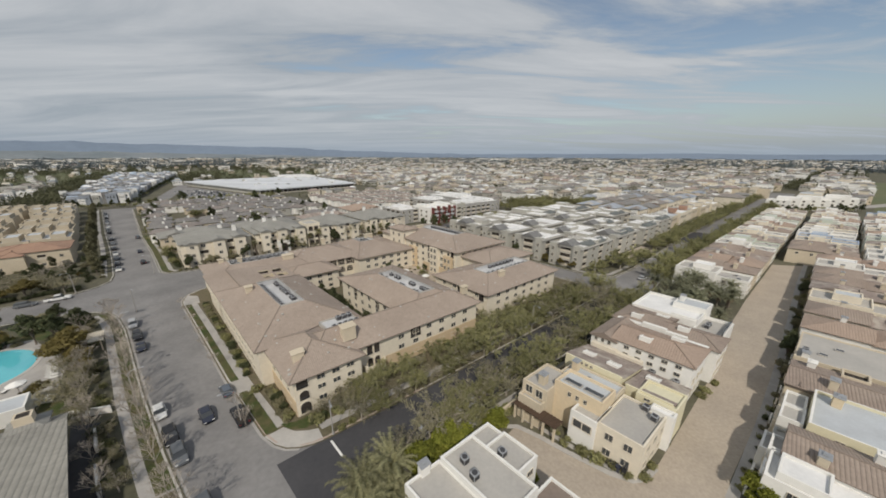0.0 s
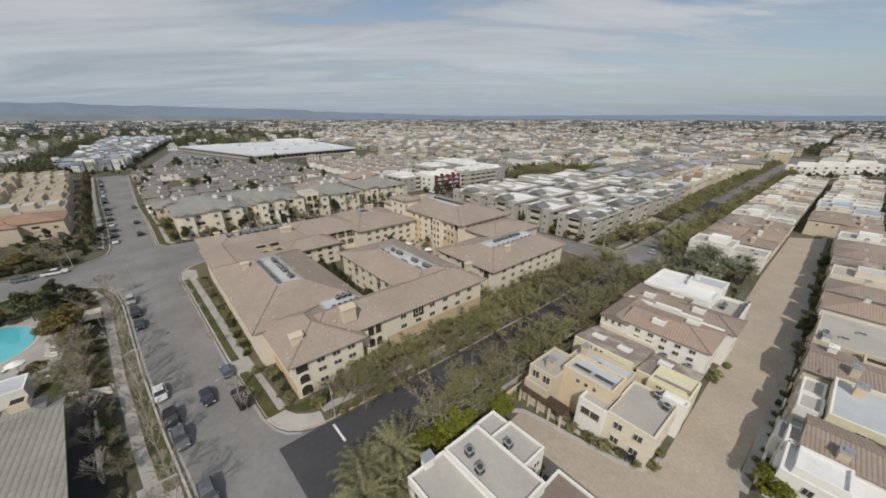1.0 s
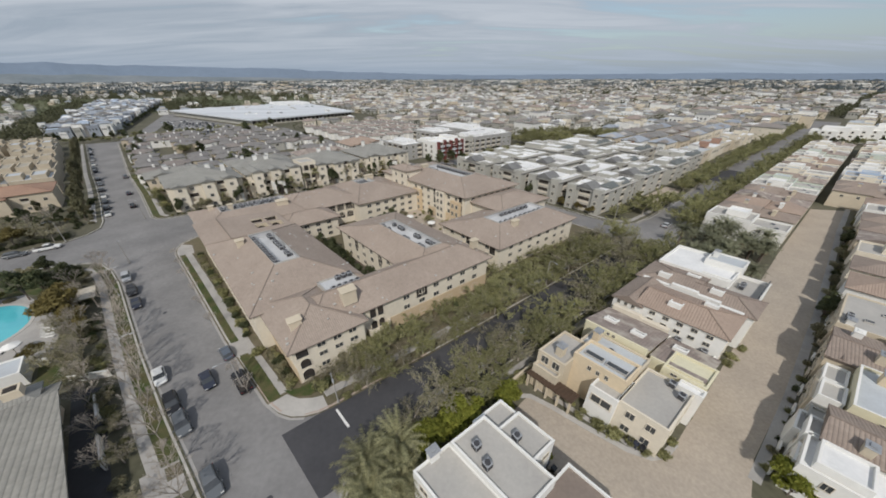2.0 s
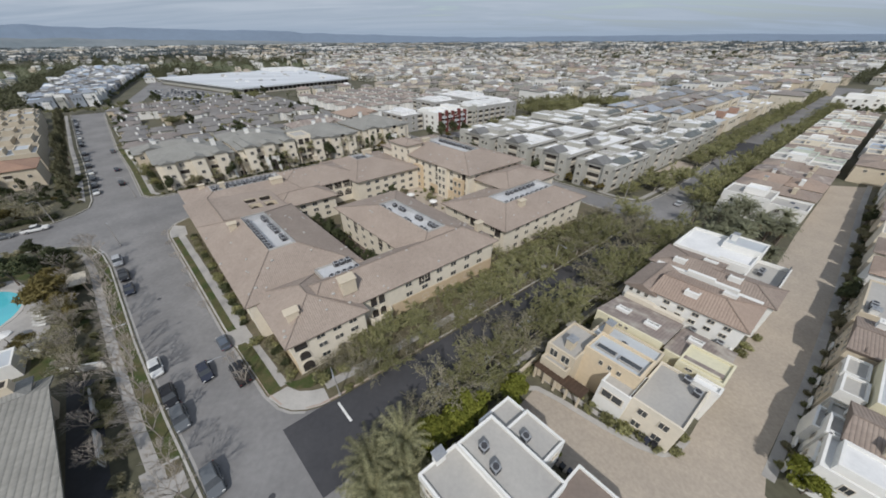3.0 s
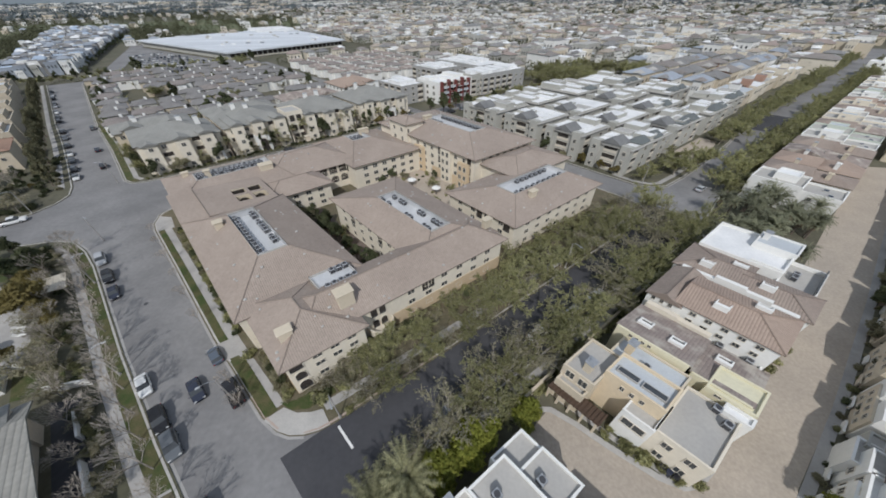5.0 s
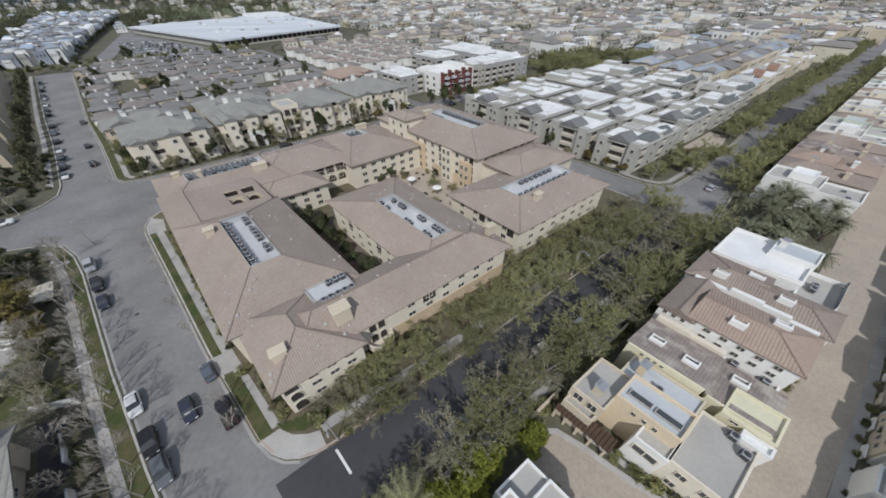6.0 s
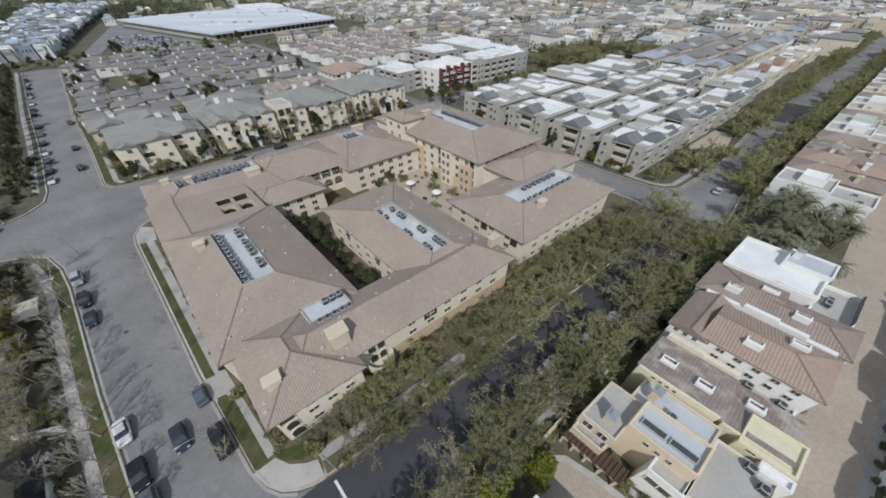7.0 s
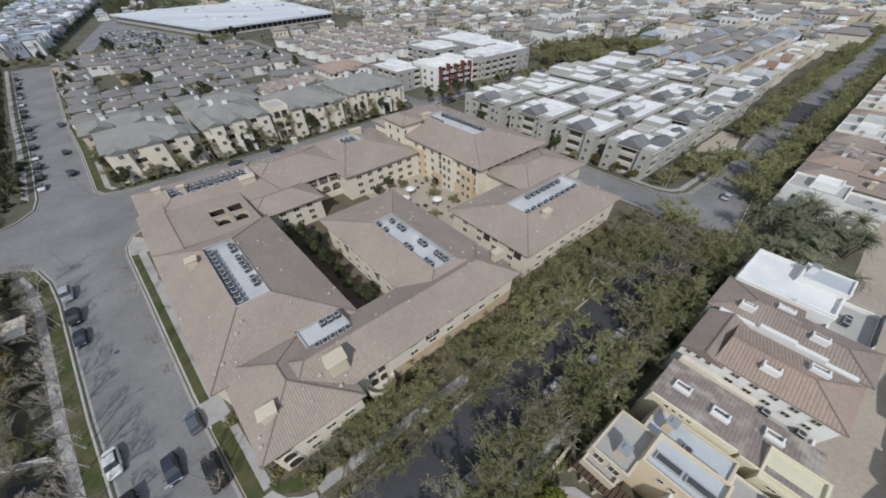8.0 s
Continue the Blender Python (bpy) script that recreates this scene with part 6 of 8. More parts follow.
for p in (17.0, 33.5, 61.0, 90.0):
    th = thing("entrance_portal", "pale stone entrance portal with a tall dark arch", "portal", W(p, 108, 0), 0, "entrance portals")
    w = flat_box(th, p - 2.4, p + 2.4, 106.9, 109.4, 6.2, M_white, M_membrane, 0.3)
    recess(w, (p - 2.4, 106.9), (p + 2.4, 106.9), 0.5, 0.2, 2.6, 4.9, True)
# low roofs behind them
apartment_block(-8, 18, 140, 154, 7.4, M_buff, M_tile_grey, "buff apartment block with a grey hip roof", 2, 2)
apartment_block(24, 52, 142, 156, 7.4, M_buff, M_tile_grey, "buff apartment block with a grey hip roof", 2, 2)
apartment_block(58, 86, 146, 160, 7.4, M_white, M_tile_mottled, "white apartment block with a brown tile roof", 2, 2)
apartment_block(90, 112, 150, 170, 8.6, M_white, M_tile_red, "white apartment block with a terracotta tile roof", 2, 3)


far_shrubs()


def modern_block(p0, p1, q0, q1, h, wall, label, deck=None, pads=4, balcony=None, gables=0, open_share=0.45, group="flat roofed apartment blocks"):
    """A flat roofed block with white raised roof pads, rows of windows, and stacked balconies."""
    th = thing("apartment_block", label, "apartment house", W((p0 + p1) / 2, (q0 + q1) / 2, 0), 0, group)
    w = flat_box(th, p0, p1, q0, q1, h, wall, deck or M_membrane_white, 0.4)
    zs = [1.9 + 2.9 * k for k in range(int((h - 0.8) / 2.9))]
    for a, b, ln in (((p0, q0), (p1, q0), p1 - p0), ((p0, q1), (p0, q0), q1 - q0)):
        n = max(2, int(ln / 4.6))
        for i in range(n):
            kind = ra.random()
            for z in zs:
                if kind < open_share:
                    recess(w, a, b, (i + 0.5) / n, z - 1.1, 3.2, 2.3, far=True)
                else:
                    wall_window(w, a, b, (i + 0.5) / n, z, 1.4, 1.5, WIN_FAR)
    for i in range(pads):
        x = p0 + (p1 - p0) * (i + 0.5) / pads
        a, b = ra.uniform(0.28, 0.4) * (p1 - p0) / pads, ra.uniform(0.2, 0.38) * (q1 - q0)
        y = (q0 + q1) / 2 + ra.uniform(-0.12, 0.12) * (q1 - q0)
        bm = bmesh.new()
        prism(bm, rect(x - a, x + a, y - b, y + b), h - 0.5, h + ra.uniform(0.4, 1.6))
        if ra.random() < 0.6:
            prism(bm, rect(x - a * 0.3, x + a * 1.1, y + b * 0.5, y + b * 1.25), h - 0.5, h + ra.uniform(0.2, 0.7))
        under(part("raised_roof", bm, M_membrane_white, label="raised white roof deck"), th)
    for i in range(gables):
        x = p0 + (p1 - p0) * (i + 0.5) / gables + ra.uniform(-1, 1)
        g = 2.6
        bm = bmesh.new()
        face(bm, [W(x - g, q0 + 0.6, h), W(x + g, q0 + 0.6, h), W(x, q0 + 0.6, h + 2.0)])
        gw = under(part("gable", bm, wall), th)
        for f in (0.35, 0.5, 0.65):
            wall_window(gw, (x - g, q0 + 0.6), (x + g, q0 + 0.6), f, h + 0.6, 0.6, 0.8, WIN_FAR)
        bm = bmesh.new()
        hip_roof(bm, x - g, x + g, q0 + 0.5, q0 + 6, h + 0.1, 2.0, "q", "gable", "gable", 0.35)
        under(part("gable_roof", bm, M_shingle_dark, label="dark grey shingle gable roof"), th)
    if balcony:
        n = int((p1 - p0) / 4)
        for i in range(n):
            for z in zs:
                a = p0 + (p1 - p0) * (i + 0.2) / n
                bm = bmesh.new()
                prism(bm, rect(a, a + 2.4, q0 - 1.2, q0), z - 1.2, z - 1.05); prism(bm, rect(a, a + 2.4, q0 - 1.2, q0 - 1.12), z - 1.05, z - 0.2)
                under(part("balcony", bm, balcony, label="wine red balcony with a solid front"), th)
    return th


def gabled_block(p0, p1, q0, q1, h, rich=True, slate=1):
    """A sage block of flats: gabled front over stacked balconies, wide cornice, stepped white roofs."""
    th = thing("apartment_block", "grey-sage apartment block with stepped white roofs and a dark gable", "apartment house", W((p0 + p1) / 2, (q0 + q1) / 2, 0), 0, "flat roofed apartment blocks")
    m, k = (q0 + q1) / 2, (q1 - q0)
    w = flat_box(th, p0, p1, q0, q1, h, M_sage, M_membrane_white, 0.22)
    bm = bmesh.new()
    prism(bm, rect(p0 - 0.6, p1 + 0.4, q0 - 0.6, q1 + 0.4), h - 0.75, h - 0.4, bottom=True)
    under(part("cornice", bm, M_membrane, label="wide grey cornice"), th)
    zs = [1.5 + 2.9 * i for i in range(3)]
    for z in zs:
        if rich:
            recess(w, (p0, q1), (p0, q0), 0.5, z - 0.9, 4.2, 2.3, far=True)
            for f in (0.14, 0.86) if k < 15 else (0.1, 0.24, 0.76, 0.9):
                wall_window(w, (p0, q1), (p0, q0), f, z, 1.5, 1.5, WIN_FAR)
        n = max(2, int((p1 - p0) / 6.2))
        for i in range(n):
            if i % 2 == 0:
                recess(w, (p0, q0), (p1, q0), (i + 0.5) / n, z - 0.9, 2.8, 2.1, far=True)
            else:
                wall_window(w, (p0, q0), (p1, q0), (i + 0.5) / n, z, 1.5, 1.4, WIN_FAR)
    # flanking piers that stand out from the front
    if rich:
        for s in (-1, 1):
            c = m + s * (k * 0.5 - 1.6)
            bm = bmesh.new()
            prism(bm, rect(p0 - 0.9, p0 + 1.2, c - 1.5, c + 1.5), 0.1, h + 0.5)
            pr = under(part("pier", bm, M_sage), th)
            for z in zs:
                wall_window(pr, (p0 - 0.9, c + 1.5), (p0 - 0.9, c - 1.5), 0.5, z, 1.1, 1.4, WIN_FAR)
        g = 2.7
        bm = bmesh.new()
        prism(bm, rect(p0 - 0.5, p0 + 5, m - g, m + g), h - 0.6, h + 0.25)
        face(bm, [W(p0 - 0.5, m - g, h + 0.25), W(p0 - 0.5, m + g, h + 0.25), W(p0 - 0.5, m, h + 2.1)])
        gw = under(part("gable", bm, M_sage), th)
        for f, zz in ((0.34, 0.7), (0.5, 1.0), (0.66, 0.7)):
            wall_window(gw, (p0 - 0.5, m + g), (p0 - 0.5, m - g), f, h + zz, 0.7, 0.9 if f != 0.5 else 1.3, WIN_FAR)
        bm = bmesh.new()
        hip_roof(bm, p0 - 0.5, p0 + 5.0, m - g, m + g, h + 0.3, 1.85, "p", "gable", "gable", 0.4)
        under(part("gable_roof", bm, M_shingle_dark, label="dark grey shingle gable roof"), th)
    # roofs of several heights
    x = p0 + (5.6 if rich else 1)
    while x < p1 - 3:
        L = ra.uniform(4.0, 7.5)
        x1 = min(x + L, p1 - 0.6)
        y = q0 + 0.6 + ra.uniform(0, 0.25) * k
        while y < q1 - 3:
            y1 = min(y + ra.uniform(0.3, 0.5) * k, q1 - 0.5)
            if ra.random() < 0.75:
                z1 = h + ra.choice((0.35, 0.7, 1.2, 1.7))
                flat_box(th, x, x1, y, y1, z1, M_sage if z1 > h + 0.6 else M_membrane_white, ra.choice((M_membrane_white, M_membrane_white, M_membrane)), 0.15, h - 0.4, "raised_roof", M_membrane_white)
            y = y1 + ra.uniform(0.5, 2.0)
        x = x1 + ra.uniform(0.4, 1.8)
    for i in range(slate):
        a = p0 + 4 + (p1 - p0 - 8) * (i + 0.5) / slate - 2.6
        bm = bmesh.new()
        hip_roof(bm, a, a + 5.0, q0 + 0.2, q0 + 4.6, h + 0.2, 1.4, "p", "hip", "gable", 0.3)
        under(part("slate_roof", bm, M_slate, label="dark slate green roof slope"), th)
    return th


for p0, p1, q0, q1, h, rich, slate in ((109, 127, 62, 80, 10.4, True, 0), (109.5, 127, 43, 58, 10.2, True, 0), (109.8, 126, 26, 39.5, 9.8, True, 0), (110.5, 136, 9.5, 22.5, 9.2, True, 2),
        (131, 152, 60, 79, 10.4, False, 0), (131, 154, 41, 56, 10.0, True, 0), (130, 153, 25, 37, 9.6, True, 0), (141, 164, 9.5, 21.5, 9.4, True, 2),
        (157, 182, 58, 80, 10.6, False, 1), (159, 184, 40, 55, 10.2, True, 0), (157, 182, 24.5, 36, 9.6, True, 1), (171, 192, 9.5, 21, 9.0, False, 2), (188, 212, 56, 78, 10.4, False, 2), (189, 212, 33, 50, 10.0, False, 2), (197, 220, 12, 27, 9.0, False, 2)):
    gabled_block(p0, p1, q0, q1, h, rich, slate)
def wine_block():
    """White four-storey flats: wine red piers, white balconies with glass fronts, low white roof boxes."""
    th = thing("apartment_block", "white modern apartment block with wine red piers and balconies", "apartment house", W(137, 126, 0), 0, "flat roofed apartment blocks")
    p0, p1, q0, q1, h = 126, 149, 117, 135, 10.8
    w = flat_box(th, p0, p1, q0, q1, h, M_white, M_membrane_white, 0.3)
    window_row(w, (p0, q1), (p0, q0), 3, (2, 5, 8), 1.6, 1.6, mesh=WIN_FAR)
    for i in range(5):
        a = p0 + 1.0 + i * 4.6
        bm = bmesh.new()
        prism(bm, rect(a, a + 1.1, q0 - 1.7, q0 + 0.2), 0.1, h + (1.0 if i % 2 else 0.3))
        under(part("pier", bm, M_wine, label="wine red pier"), th)
        if i == 4:
            break
        for z in (2.6, 5.2, 7.8):
            bm = bmesh.new()
            prism(bm, rect(a + 1.1, a + 4.6, q0 - 1.6, q0), z, z + 0.18, bottom=True)
            bal = under(part("balcony", bm, M_white), th)
            bm = bmesh.new()
            prism(bm, rect(a + 1.1, a + 4.6, q0 - 1.6, q0 - 1.52), z + 0.18, z + 1.1)
            ob = under(part("balcony_front", bm, M_wine if (i + int(z)) % 3 == 0 else M_membrane_blue), bal)
            recess(w, (p0, q0), (p1, q0), (a + 2.85 - p0) / (p1 - p0), z + 0.2, 2.8, 2.2, far=True)
    for a, b, c, d, z in ((127, 133, 126, 133, 11.8), (135, 140, 120, 127, 11.5), (142, 147.5, 122, 133, 12.2)):
        flat_box(th, a, b, c, d, z, M_white, M_membrane_white, 0.2, h - 0.4, "raised_roof")


wine_block()
modern_block(111, 125, 128, 150, 9.6, M_ash, "pale grey modern apartment block with white flat roofs", None, 2)
modern_block(150, 157, 118, 126, 11.6, M_sage, "pale grey stair tower with a flat roof", None, 1)
modern_block(157, 192, 116.5, 136, 11.0, M_ash, "long pale grey apartment block with a white flat roof", None, 5, open_share=0.8)
modern_block(176, 198, 138, 180, 11.0, M_ash, "pale grey modern apartment block with a white flat roof", None, 5)
modern_block(152, 172, 150, 174, 10.4, M_ash, "pale grey modern apartment block with a white flat roof", None, 3)

# ---- row houses built once and repeated
BASE = (-20, -240)


M_pale_blue = material("pale_blue_stucco", (0.42, 0.50, 0.62), (0.37, 0.45, 0.56), 3, 0.9, 0.1, grain=0.05)
M_pale_green = material("pale_green_stucco", (0.56, 0.60, 0.52), (0.50, 0.54, 0.47), 3, 0.9, 0.1, grain=0.05)


def row_house(kind, label):
    p, q = BASE
    th = thing("town_house", label, "house", W(p, q, 0), 0, "row houses")
    wall = {0: M_white, 1: M_buff, 2: M_white, 3: M_white, 4: M_buff, 5: M_cream, 6: M_pale_blue, 7: M_pale_green, 8: M_cream}[kind]
    if kind in (0, 2, 6, 7, 8):
        w = flat_box(th, p, p + 9.6, q + 8, q + 19, 7.2, wall, M_membrane, 0.5)
        w2 = flat_box(th, p + 0.6, p + 8.8, q, q + 8.4, 6.2, wall, M_membrane, 0.5)
        flat_box(th, p + 3, p + 8, q + 10, q + 15, 8.6, wall, M_membrane_white if kind in (0, 2) else M_membrane_blue, 0.3)
        skylight(th, p + 2, p + 3.6, q + 2, q + 3.2, 5.7)
        skylight(th, p + 5.4, p + 7.0, q + 3.4, q + 4.6, 5.7)
    else:
        tile = {1: M_tile_brown, 3: M_tile_red, 4: M_tile_mottled, 5: M_tile_brown}[kind]
        w = tile_box(th, p, p + 9.6, q + 9, q + 19, 6.4, 1.9, wall, tile, "q" if kind != 4 else "p", "gable", "hip")
        w2 = tile_box(th, p + 0.4, p + 9.2, q, q + 9.6, 6.0, 1.7, wall, tile if kind != 5 else M_tile_mottled, "p" if kind == 3 else "q", "hip", "gable")
        chimney(th, p + 2.4, q + 5.4, 6.0, 8.2, wall, 1.5, 1.0, "dormer")
        chimney(th, p + 6.8, q + 13.4, 6.4, 8.8, wall, 1.2, 0.9)
        if kind in (1, 5):
            flat_box(th, p + 8.2, p + 10.4, q + 3, q + 12, 5.6, wall, M_membrane, 0.4)
    window_row(w2, (p + 0.5, q), (p + 9.2, q), 2, (1.7, 4.5), 1.3, 1.2, mesh=WIN_FAR)
    window_row(w2, (p + 0.4, q + 8), (p + 0.4, q), 2, (4.6,), 0.9, 1.0, mesh=WIN_FAR)
    window_row(w, (p, q + 19), (p, q + 9), 2, (4.8,), 0.9, 1.0, mesh=WIN_FAR)
    return th


ROW = [row_house(0, "white stucco row house with flat roofs and parapets"), row_house(1, "buff row house with brown barrel tile roofs"), row_house(2, "white row house with stepped flat roofs"),
       row_house(3, "white row house with red clay tile roofs"), row_house(4, "buff row house with a mottled clay tile roof"), row_house(5, "cream row house with brown tile roofs"),
       row_house(6, "pale blue stucco row house with flat roofs"), row_house(7, "pale green row house with stepped flat roofs"), row_house(8, "cream row house with stepped flat roofs and parapets")]


def row_at(k, p, q):
    return put(ROW[k], Matrix.Translation(W(p, q, 0)))


for p, k in ((93, 3), (105, 5), (116.5, 8), (128, 4), (139, 1), (150, 5), (161, 2), (172, 3)):
    row_at(k, p, -71.5 + (p - 41) * 0.028)
for i in range(14):
    row_at((1, 5, 3, 4, 8, 1, 7, 5)[i % 8], 44 + i * 11.2, -93)
rest = (0, 1, 3, 4, 1, 0, 7, 5, 8, 2, 1, 8, 3, 0, 7, 5, 2, 8, 0, 4)
for i in range(20):
    row_at(rest[i], 121 + i * 10.6, -37.5 + i * 0.10)
for k, q in enumerate((-58.5, -80, -101)):
    for i in range(15):
        row_at((1, 5, 8, 6, 0, 2, 8, 4, 7, 0, 3, 8, 2, 5, 0)[(i + k * 4) % 15], 186 + i * 11.0 + ra.uniform(-0.6, 0.6), q + ra.uniform(-0.8, 0.8))


def white_terrace():
    """A long stepped row of bright white flats at the end of the houses."""
    th = thing("apartment_block", "long stepped row of bright white flats with flat roofs", "apartment house", W(400, -31, 0), 0, "flat roofed apartment blocks")
    for i in range(8):
        p, q, h = 376 + i * 7.0, -16 - i * 5.0, (9.5, 11.5, 10, 12, 9, 11, 12.5, 10)[i]
        w = flat_box(th, p - 5, p + 6, q - 7, q + 7, h, M_white, M_membrane_white, 0.4)
        for z in (2.2, 5.2, 8.0):
            for f in (0.25, 0.5, 0.75):
                wall_window(w, (p - 5, q + 7), (p - 5, q - 7), f, z, 1.5, 1.4, WIN_FAR)
    return th


white_terrace()
for i in range(16):
    plant(DARK_TREE + FAR_TREE, 362 + i * 3.6, -22 - i * 2.6 + rnd_plant.uniform(-2, 2), s=rnd_plant.uniform(0.5, 0.75))

# houses on the far side of the paved lane
h = house_thing("white stucco house with a ribbed brown tile roof", 44, -59.1)
w = flat_box(h, 37.8, 44.4, -67.1, -52.1, 5.6, M_white, M_membrane_white, 0.5)
w1 = tile_box(h, 43.4, 50.8, -69.1, -53.3, 5.9, 1.5, M_white, M_tile_brown, "q", "hip", "gable")
flat_box(h, 45.2, 49.6, -53.5, -51.0, 4.2, M_white, M_membrane, 0.4)
flat_box(h, 38.6, 43.0, -57.6, -53.1, 6.4, M_white, M_membrane_white, 0.4)
window_row(w, (37.8, -52.1), (37.8, -67.1), 4, (1.8, 4.2), 1.0, 1.2)
window_row(w, (44.4, -52.1), (37.8, -52.1), 3, (1.8, 4.2), 1.0, 1.2)
window_row(w1, (50.8, -53.3), (45, -53.3), 2, (5.0,), 1.0, 1.0)
chimney(h, 44.4, -56.5, 5.4, 7.6, M_buff, 1.4, 1.0)
chimney(h, 49.4, -61.1, 6.4, 8.0, M_white, 1.3, 1.0, "dormer")
h = house_thing("pale yellow house with a tall flat pale blue roof", 57, -61.1)
w = flat_box(h, 52.0, 63.2, -73.1, -54.7, 6.9, M_yellow, M_membrane_blue, 0.5, rim=M_white)
w1 = flat_box(h, 53.0, 61.4, -55.1, -51.5, 4.4, M_buff, M_membrane, 0.4)
window_row(w, (52.0, -55.1), (52.0, -65.1), 2, (5.2,), 1.0, 1.1)
window_row(w1, (61.4, -51.5), (53, -51.5), 4, (1.8, 3.4), 0.9, 0.9)
chimney(h, 60.8, -57.1, 6.4, 8.2, M_orange, 1.6, 1.1)
h = house_thing("buff house with a broad brown tile roof", 68, -59.1)
w = tile_box(h, 63.8, 74.2, -69.1, -51.5, 5.9, 1.3, M_buff, M_tile_brown, "q", "hip", "gable")
window_row(w, (74.2, -51.5), (63.8, -51.5), 4, (1.8, 4.4), 1.0, 1.2)
chimney(h, 66.4, -56.5, 6.0, 8.2, M_buff, 1.5, 1.0)
chimney(h, 72.4, -53.7, 6.0, 7.6, M_white, 1.6, 1.1, "dormer")
flat_box(h, 72.0, 75.2, -60.6, -57.3, 6.9, M_buff, M_dark, 0.6)
h = house_thing("cream house with a flat roof and two skylights", 83, -59.1)
w = flat_box(h, 76.0, 90.6, -69.1, -51.3, 6.2, M_buff, M_membrane, 0.25)
window_row(w, (90.6, -51.3), (76, -51.3), 5, (1.8, 4.4), 1.0, 1.2)
skylight(h, 80.0, 81.0, -55.6, -54.3, 6.0)
skylight(h, 84.6, 85.6, -57.6, -56.3, 6.0)
chimney(h, 77.0, -52.7, 5.8, 7.2, M_white, 1.4, 1.0)
ac(78.6, -52.5, 5.95); ac(80.0, -52.5, 5.95)



def lane_front(p, w, h, wall, kind):
    """A low stepped porch or garage front between a house and the lane."""
    th = thing("porch", ("white stucco garage front with a flat roof", "buff stucco porch with a lean-to tile roof", "grey stucco stair front with low walls")[kind], "porch", W(p + w / 2, -53.2, 0), 0, "lane porches")
    if kind == 1:
        v = tile_box(th, p, p + w, -54.4, -51.7, h, 0.9, wall, M_tile_brown, "p", "gable", "gable", 0.3)
    else:
        v = flat_box(th, p, p + w, -54.4, -51.8, h, wall, M_membrane, 0.35)
    window_row(v, (p + w, -51.8 if kind != 1 else -51.7), (p, -51.8 if kind != 1 else -51.7), 2, (h * 0.55,), 1.0, 1.1)
    bm = bmesh.new()
    prism(bm, rect(p - 0.2, p + w * 0.5, -51.3, -51.05), 0.1, 1.0)
    under(part("low_wall", bm, wall), th)


for p, w, h, wall, kind in ((39.0, 3.6, 4.6, M_white, 0), (43.6, 4.0, 5.6, M_white, 2), (48.6, 2.8, 4.4, M_sage, 2), (52.6, 4.4, 5.8, M_white, 0), (58.2, 4.6, 5.2, M_white, 2), (64.0, 4.6, 5.4, M_buff, 1), (70.0, 3.6, 5.8, M_white, 0), (76.4, 4.6, 5.0, M_buff, 1), (82.6, 3.4, 5.6, M_white, 2), (87.2, 3.2, 4.6, M_white, 0)):
    lane_front(p, w, h, wall, kind)
for i in range(16):
    plant(SHRUB_OLIVE + SHRUB_BROWN + SHRUB[:1], 40 + i * 3.2 + rnd_plant.uniform(-0.6, 0.6), -50.9 + rnd_plant.uniform(-0.3, 0.2), s=rnd_plant.uniform(0.35, 0.65))
for p in (47.9, 57.6, 63.2, 69.4, 75.4, 81.8, 91.5):
    plant(DARK_TREE + GOLD_TREE[1:], p, -52.4, s=rnd_plant.uniform(0.26, 0.38))


M_roof_slate = tile_material("worn_grey_roof_tile", (0.235, 0.225, 0.215), (0.19, 0.18, 0.172), 0.42, 0.5)
M_roof_taupe = tile_material("taupe_roof_tile", (0.265, 0.235, 0.215), (0.215, 0.19, 0.175), 0.42, 0.5)
# ---- small hipped houses repeated behind
def small_house(k, label):
    p, q = BASE
    th = thing("house", label, "house", W(p, q, 0), 0, "small houses")
    wall = (M_sage, M_white, M_buff, M_white, M_buff)[k]
    tile = (M_roof_slate, M_roof_taupe, M_roof_slate, M_tile_mottled, M_tile_red)[k]
    w = tile_box(th, p, p + 9, q, q + 12, 5.4, 1.6, wall, tile, "q", "hip", "hip")
    tile_box(th, p - 1.4, p + 4, q + 3, q + 8.4, 5.0, 1.3, wall, tile, "p", "hip", "gable")
    window_row(w, (p, q), (p + 9, q), 1, (4.1,), 2.6, 1.2, mesh=WIN_FAR)
    bm = bmesh.new()
    box(bm, W(p + 6, q + 8, 6.5), (1.0, 0.8, 2.2), 37.5)
    under(part("chimney", bm, M_white), th)
    return th


SMALL = [small_house(0, "grey-sage house with a grey hip roof"), small_house(1, "white house with a taupe tile roof"), small_house(2, "buff house with a grey hip roof"), small_house(3, "white house with a terracotta tile roof"), small_house(4, "buff house with an orange-brown tile roof")]
for i in range(9):
    for j in range(10):
        if ra.random() < 0.8:
            m = Matrix.Translation(W(-9 + i * 11.8 + ra.uniform(-1.5, 1.5), 162 + j * 16 + ra.uniform(-2, 2) + (14 if i > 6 and j == 0 else 0), 0))
            if ra.random() < 0.45:
                m = m @ Matrix.Translation(AXIS_A * 5 + AXIS_B * 5) @ Matrix.Rotation(math.pi / 2, 4, "Z") @ Matrix.Translation(-AXIS_A * 5 - AXIS_B * 5)
            put(SMALL[ra.choice((0, 0, 0, 1, 2, 2))], m)
